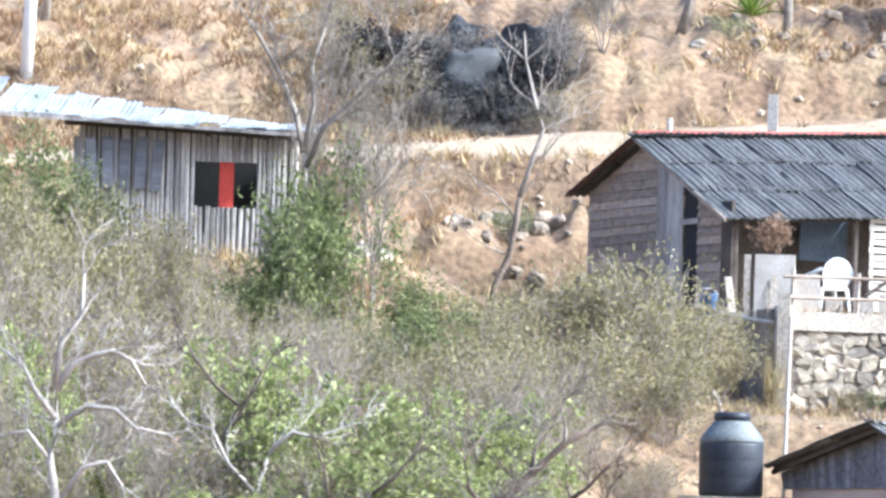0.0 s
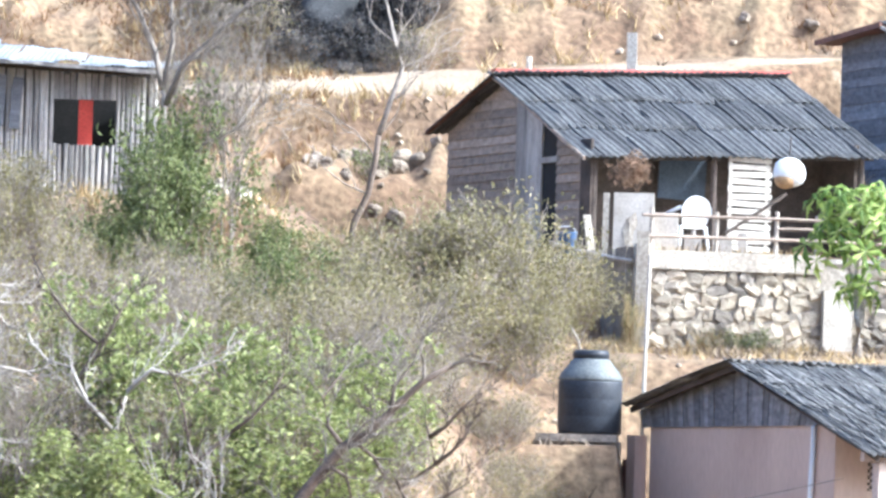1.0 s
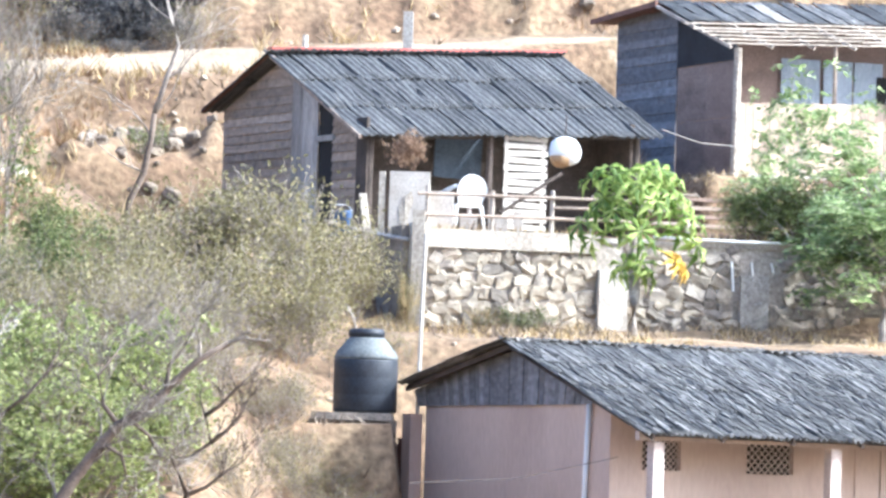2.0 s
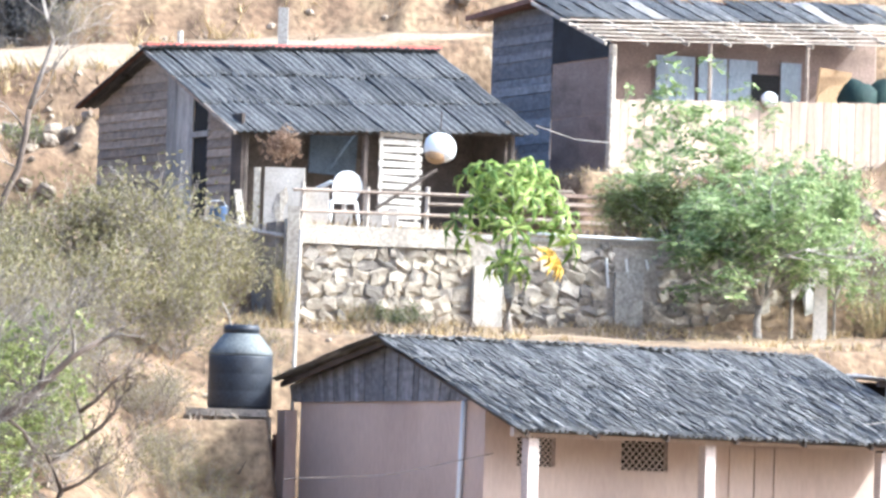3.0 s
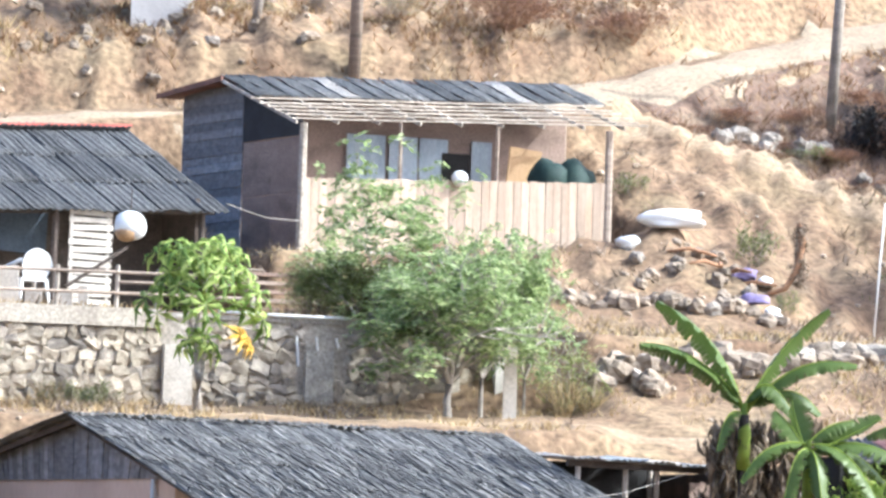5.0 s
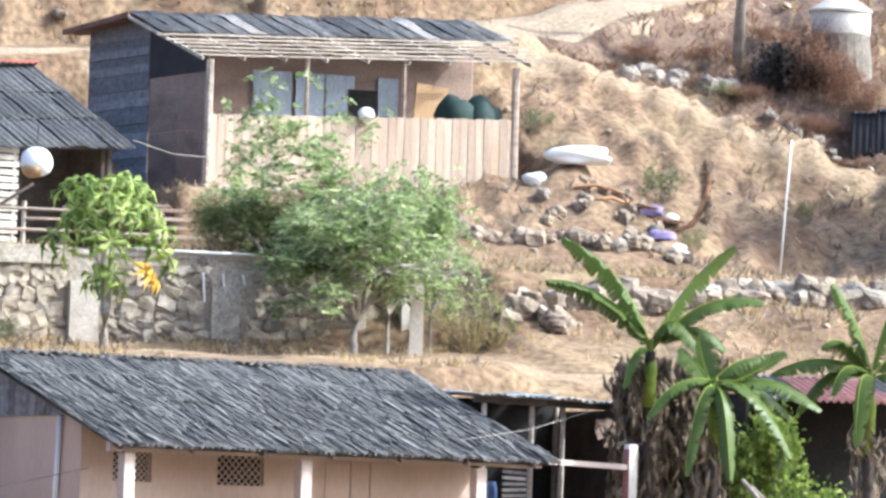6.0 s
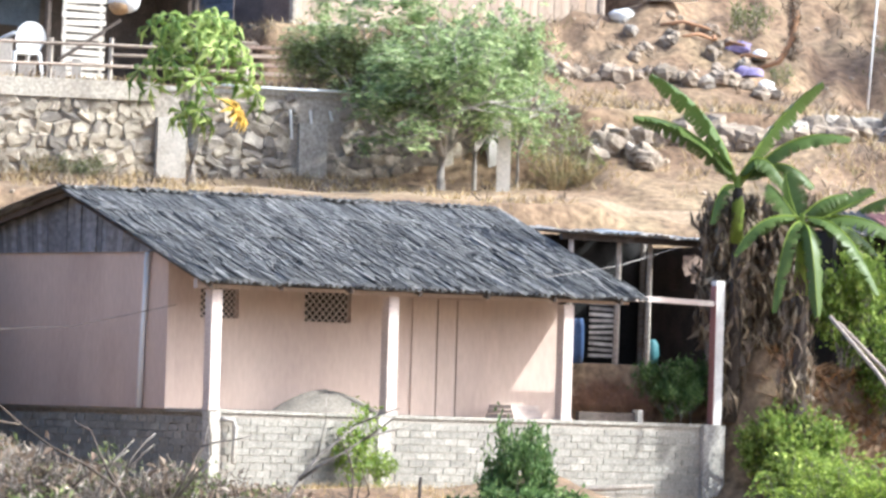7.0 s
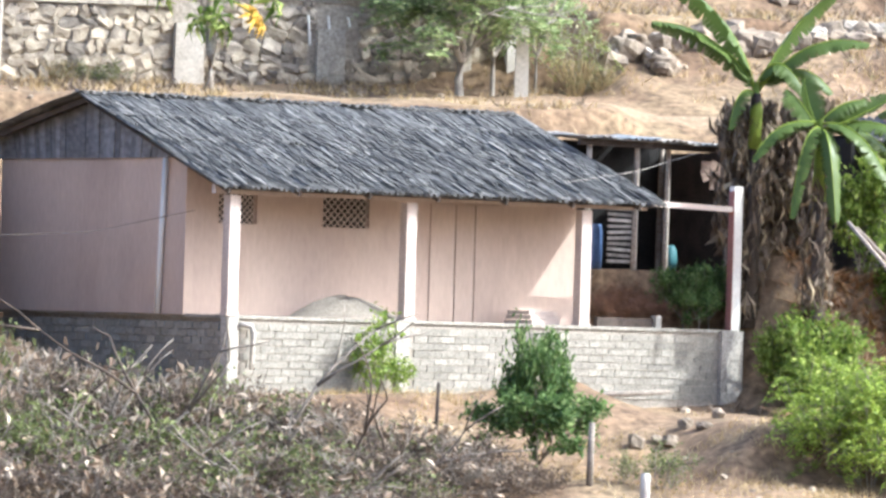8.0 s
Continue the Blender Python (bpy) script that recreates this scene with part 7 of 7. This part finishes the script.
part("side_wall", Geo().box((-0.8, -0.1, -0.6), (0.08, 2.2, 3.0)), SHADE_BLACK, red)

# ---- trees at the top of the bank ----
def trunked(x, y, lean, h, label):
    ob = thing("slope_tree", pose(x, y, ground(x, y) - 0.1), label, "tree")
    part("trunk", Geo().tube([(0, 0, 0), (lean * 0.3, 0, h * 0.35), (lean * 0.75, 0, h * 0.7), (lean, 0, h)], [0.13, 0.1, 0.08, 0.06], 8), BARK, ob, "", True)
    rd, g, tp = random.Random(int(x * 10)), Geo(), []
    for i in range(5):
        a = i * 1.3
        grow(g, Vector((lean, 0, h - 0.1)), Vector((math.cos(a), math.sin(a), 0.9)).normalized(), 1.0, 0.04, 3, 3, 0.9, rd, tp, 0.2)
    part("limb", g, BARK, ob)
    v, f = leaf_cloud(np.array([tuple(p) for p, l in tp]), 2500, 0.2, 0.1, 0.4, 3)
    part("crown", mesh_np("crown", v, f, LEAF_TREE), None, ob)


trunked(-8.2, 159.2, 0.9, 2.8, "leaning tree on the cut bank with dark leaves")
trunked(-5.7, 159.6, 0.1, 2.9, "thin upright tree on the cut bank")
trunked(-2.2, 161.6, -0.3, 2.8, "thin upright tree beside the white hut")
trunked(0.6, 160.4, 0.3, 2.6, "thin upright tree beside the white hut")
ag = thing("agave", pose(-6.6, 160.8, ground(-6.6, 160.8)), "spiky green agave on the bank", "agave")
for i in range(22):
    a, u = i * 2.4, 0.3 + 1.1 * (i / 22)
    me = sword(0.9, 0.12).mesh("leaf", LEAF_CLIMB) if i == 0 else me
    part("leaf", me, None, ag, at=Matrix.Rotation(a, 4, "Z") @ Matrix.Rotation(-u, 4, "Y"))


# ---- grass, litter and gravel ----
def scatter(n, box, keep, seed):
    r = np.random.RandomState(seed)
    x, y = r.uniform(box[0], box[1], n), r.uniform(box[2], box[3], n)
    ok = keep(x, y, r)
    for (cx, cy), turn, lx, ly, fz, soft in (FLATS[0], FLATS[5], FLATS[7], FLATS[4]):
        c, s = math.cos(radians(turn)), math.sin(radians(turn))
        u, k = (x - cx) * c + (y - cy) * s, -(x - cx) * s + (y - cy) * c
        ok &= ~((u > 0.6) & (u < lx - 0.4) & (k > 1.6) & (k < ly))
    ok &= np.abs(y - np.interp(x, ROAD_X, ROAD_Y) + 0.2) > np.where(x < -4, 0.7, 1.5)
    return x[ok], y[ok], r


def blades(name, label, n, box, keep, seed, material, size, per, slim=0.09, lay=0.5):
    x, y, r = scatter(n, box, keep, seed)
    x, y = np.repeat(x, per) + r.normal(0, 0.09, len(x) * per), np.repeat(y, per) + r.normal(0, 0.09, len(x) * per)
    z = land(x, y)
    m = len(x)
    c = np.stack([x, y, z - 0.01], 1)
    d = np.stack([r.normal(0, lay, m), r.normal(0, lay, m), np.ones(m)], 1) * (size * r.uniform(0.5, 1.4, m))[:, None]
    a = r.uniform(0, 6.283, m)
    w = np.stack([np.cos(a), np.sin(a), 0 * a], 1) * (size * slim)
    v = np.stack([c - w, c + w, c + d], 1).reshape(-1, 3)
    ob = new(name, mesh_np(name, v, np.arange(3 * m).reshape(-1, 3), material))
    return tagged(ob, label, "grass", kind="stuff")


patchy = lambda lo: (lambda x, y, r: (fbm(x, y, 2.1, 5.5) + 0.5 * fbm(x, y, 0.7, 1.5) + r.normal(0, 0.4, len(x))) > lo)
blades("dry_grass", "short dead yellow grass over the slope", 15000, (-24, 20, 126, 168), lambda x, y, r: patchy(0.15)(x, y, r) & ((x < 7.5) | (y < 144)), 3, LEAF_GRASS, 0.16, 7)
blades("dry_grass", "taller straw grass on the upper slope", 2600, (-24, -4, 140, 166), patchy(0.3), 4, LEAF_GRASS, 0.32, 7)
blades("dry_grass", "straw and dead grass in the yard", 4000, (-5, 14, 110, 122), patchy(0.2), 5, LEAF_GRASS, 0.12, 6)
blades("dead_grass", "brown dead grass over the slope", 7000, (-24, 20, 124, 168), patchy(0.45), 6, LEAF_DRY, 0.2, 6, 0.12, 0.9)
blades("green_grass", "thin green grass patches", 1500, (-24, 20, 124, 166), patchy(1.0), 7, LEAF_OLIVE, 0.18, 6)
blades("rusty_grass", "rusty brown dead grass on the upper slope", 7500, (-25, -12.5, 147.5, 166), patchy(-0.1), 13, LEAF_RUST, 0.17, 7, 0.1, 0.6)
blades("rusty_grass", "rusty brown dead grass on the cut bank", 5000, (-8, 18, 157, 167), patchy(0.1), 14, LEAF_RUST, 0.2, 6, 0.1, 0.8)
blades("dead_grass", "dark brown dead scrub beyond the footpath", 2600, (9.5, 20, 153.5, 162), lambda x, y, r: (y > np.interp(x, CREST_X, CREST_Y) + 0.5) & (y < np.interp(x, ROAD_X, ROAD_Y) - 1.0) & (fbm(x, y, 1.3, 5.5) + r.normal(0, 0.5, len(x)) > -0.3), 9, LEAF_FERN, 0.2, 7, 0.1, 0.9)
blades("leaf_litter", "orange brown fallen leaves below the banana plants", 5000, (10.6, 15.5, 120.5, 127.5), patchy(-0.9), 8, LEAF_LITTER, 0.17, 3, 0.3, 1.6)

x, y, r = scatter(2600, (-22, 19, 110, 166), patchy(-0.2), 11)
shapes = [np.array(Geo().lump((0, 0, 0), (1, 0.9, 0.7), s, 0.35, 3, 5).v) for s in range(6)]
faces = np.array(Geo().lump((0, 0, 0), (1, 1, 1), 0, 0.3, 3, 5).f)
vs, fs = [], []
for i in range(len(x)):
    s = 0.025 + 0.1 * r.rand() ** 3
    vs.append(shapes[i % 6] * s + (x[i], y[i], ground(x[i], y[i]) + s * 0.2))
    fs.append(faces + 20 * i)
ob = new("gravel", mesh_np("gravel", np.concatenate(vs), np.concatenate(fs), STONE))
tagged(ob, "loose pale pebbles and clods on the slope", "gravel", kind="stuff")
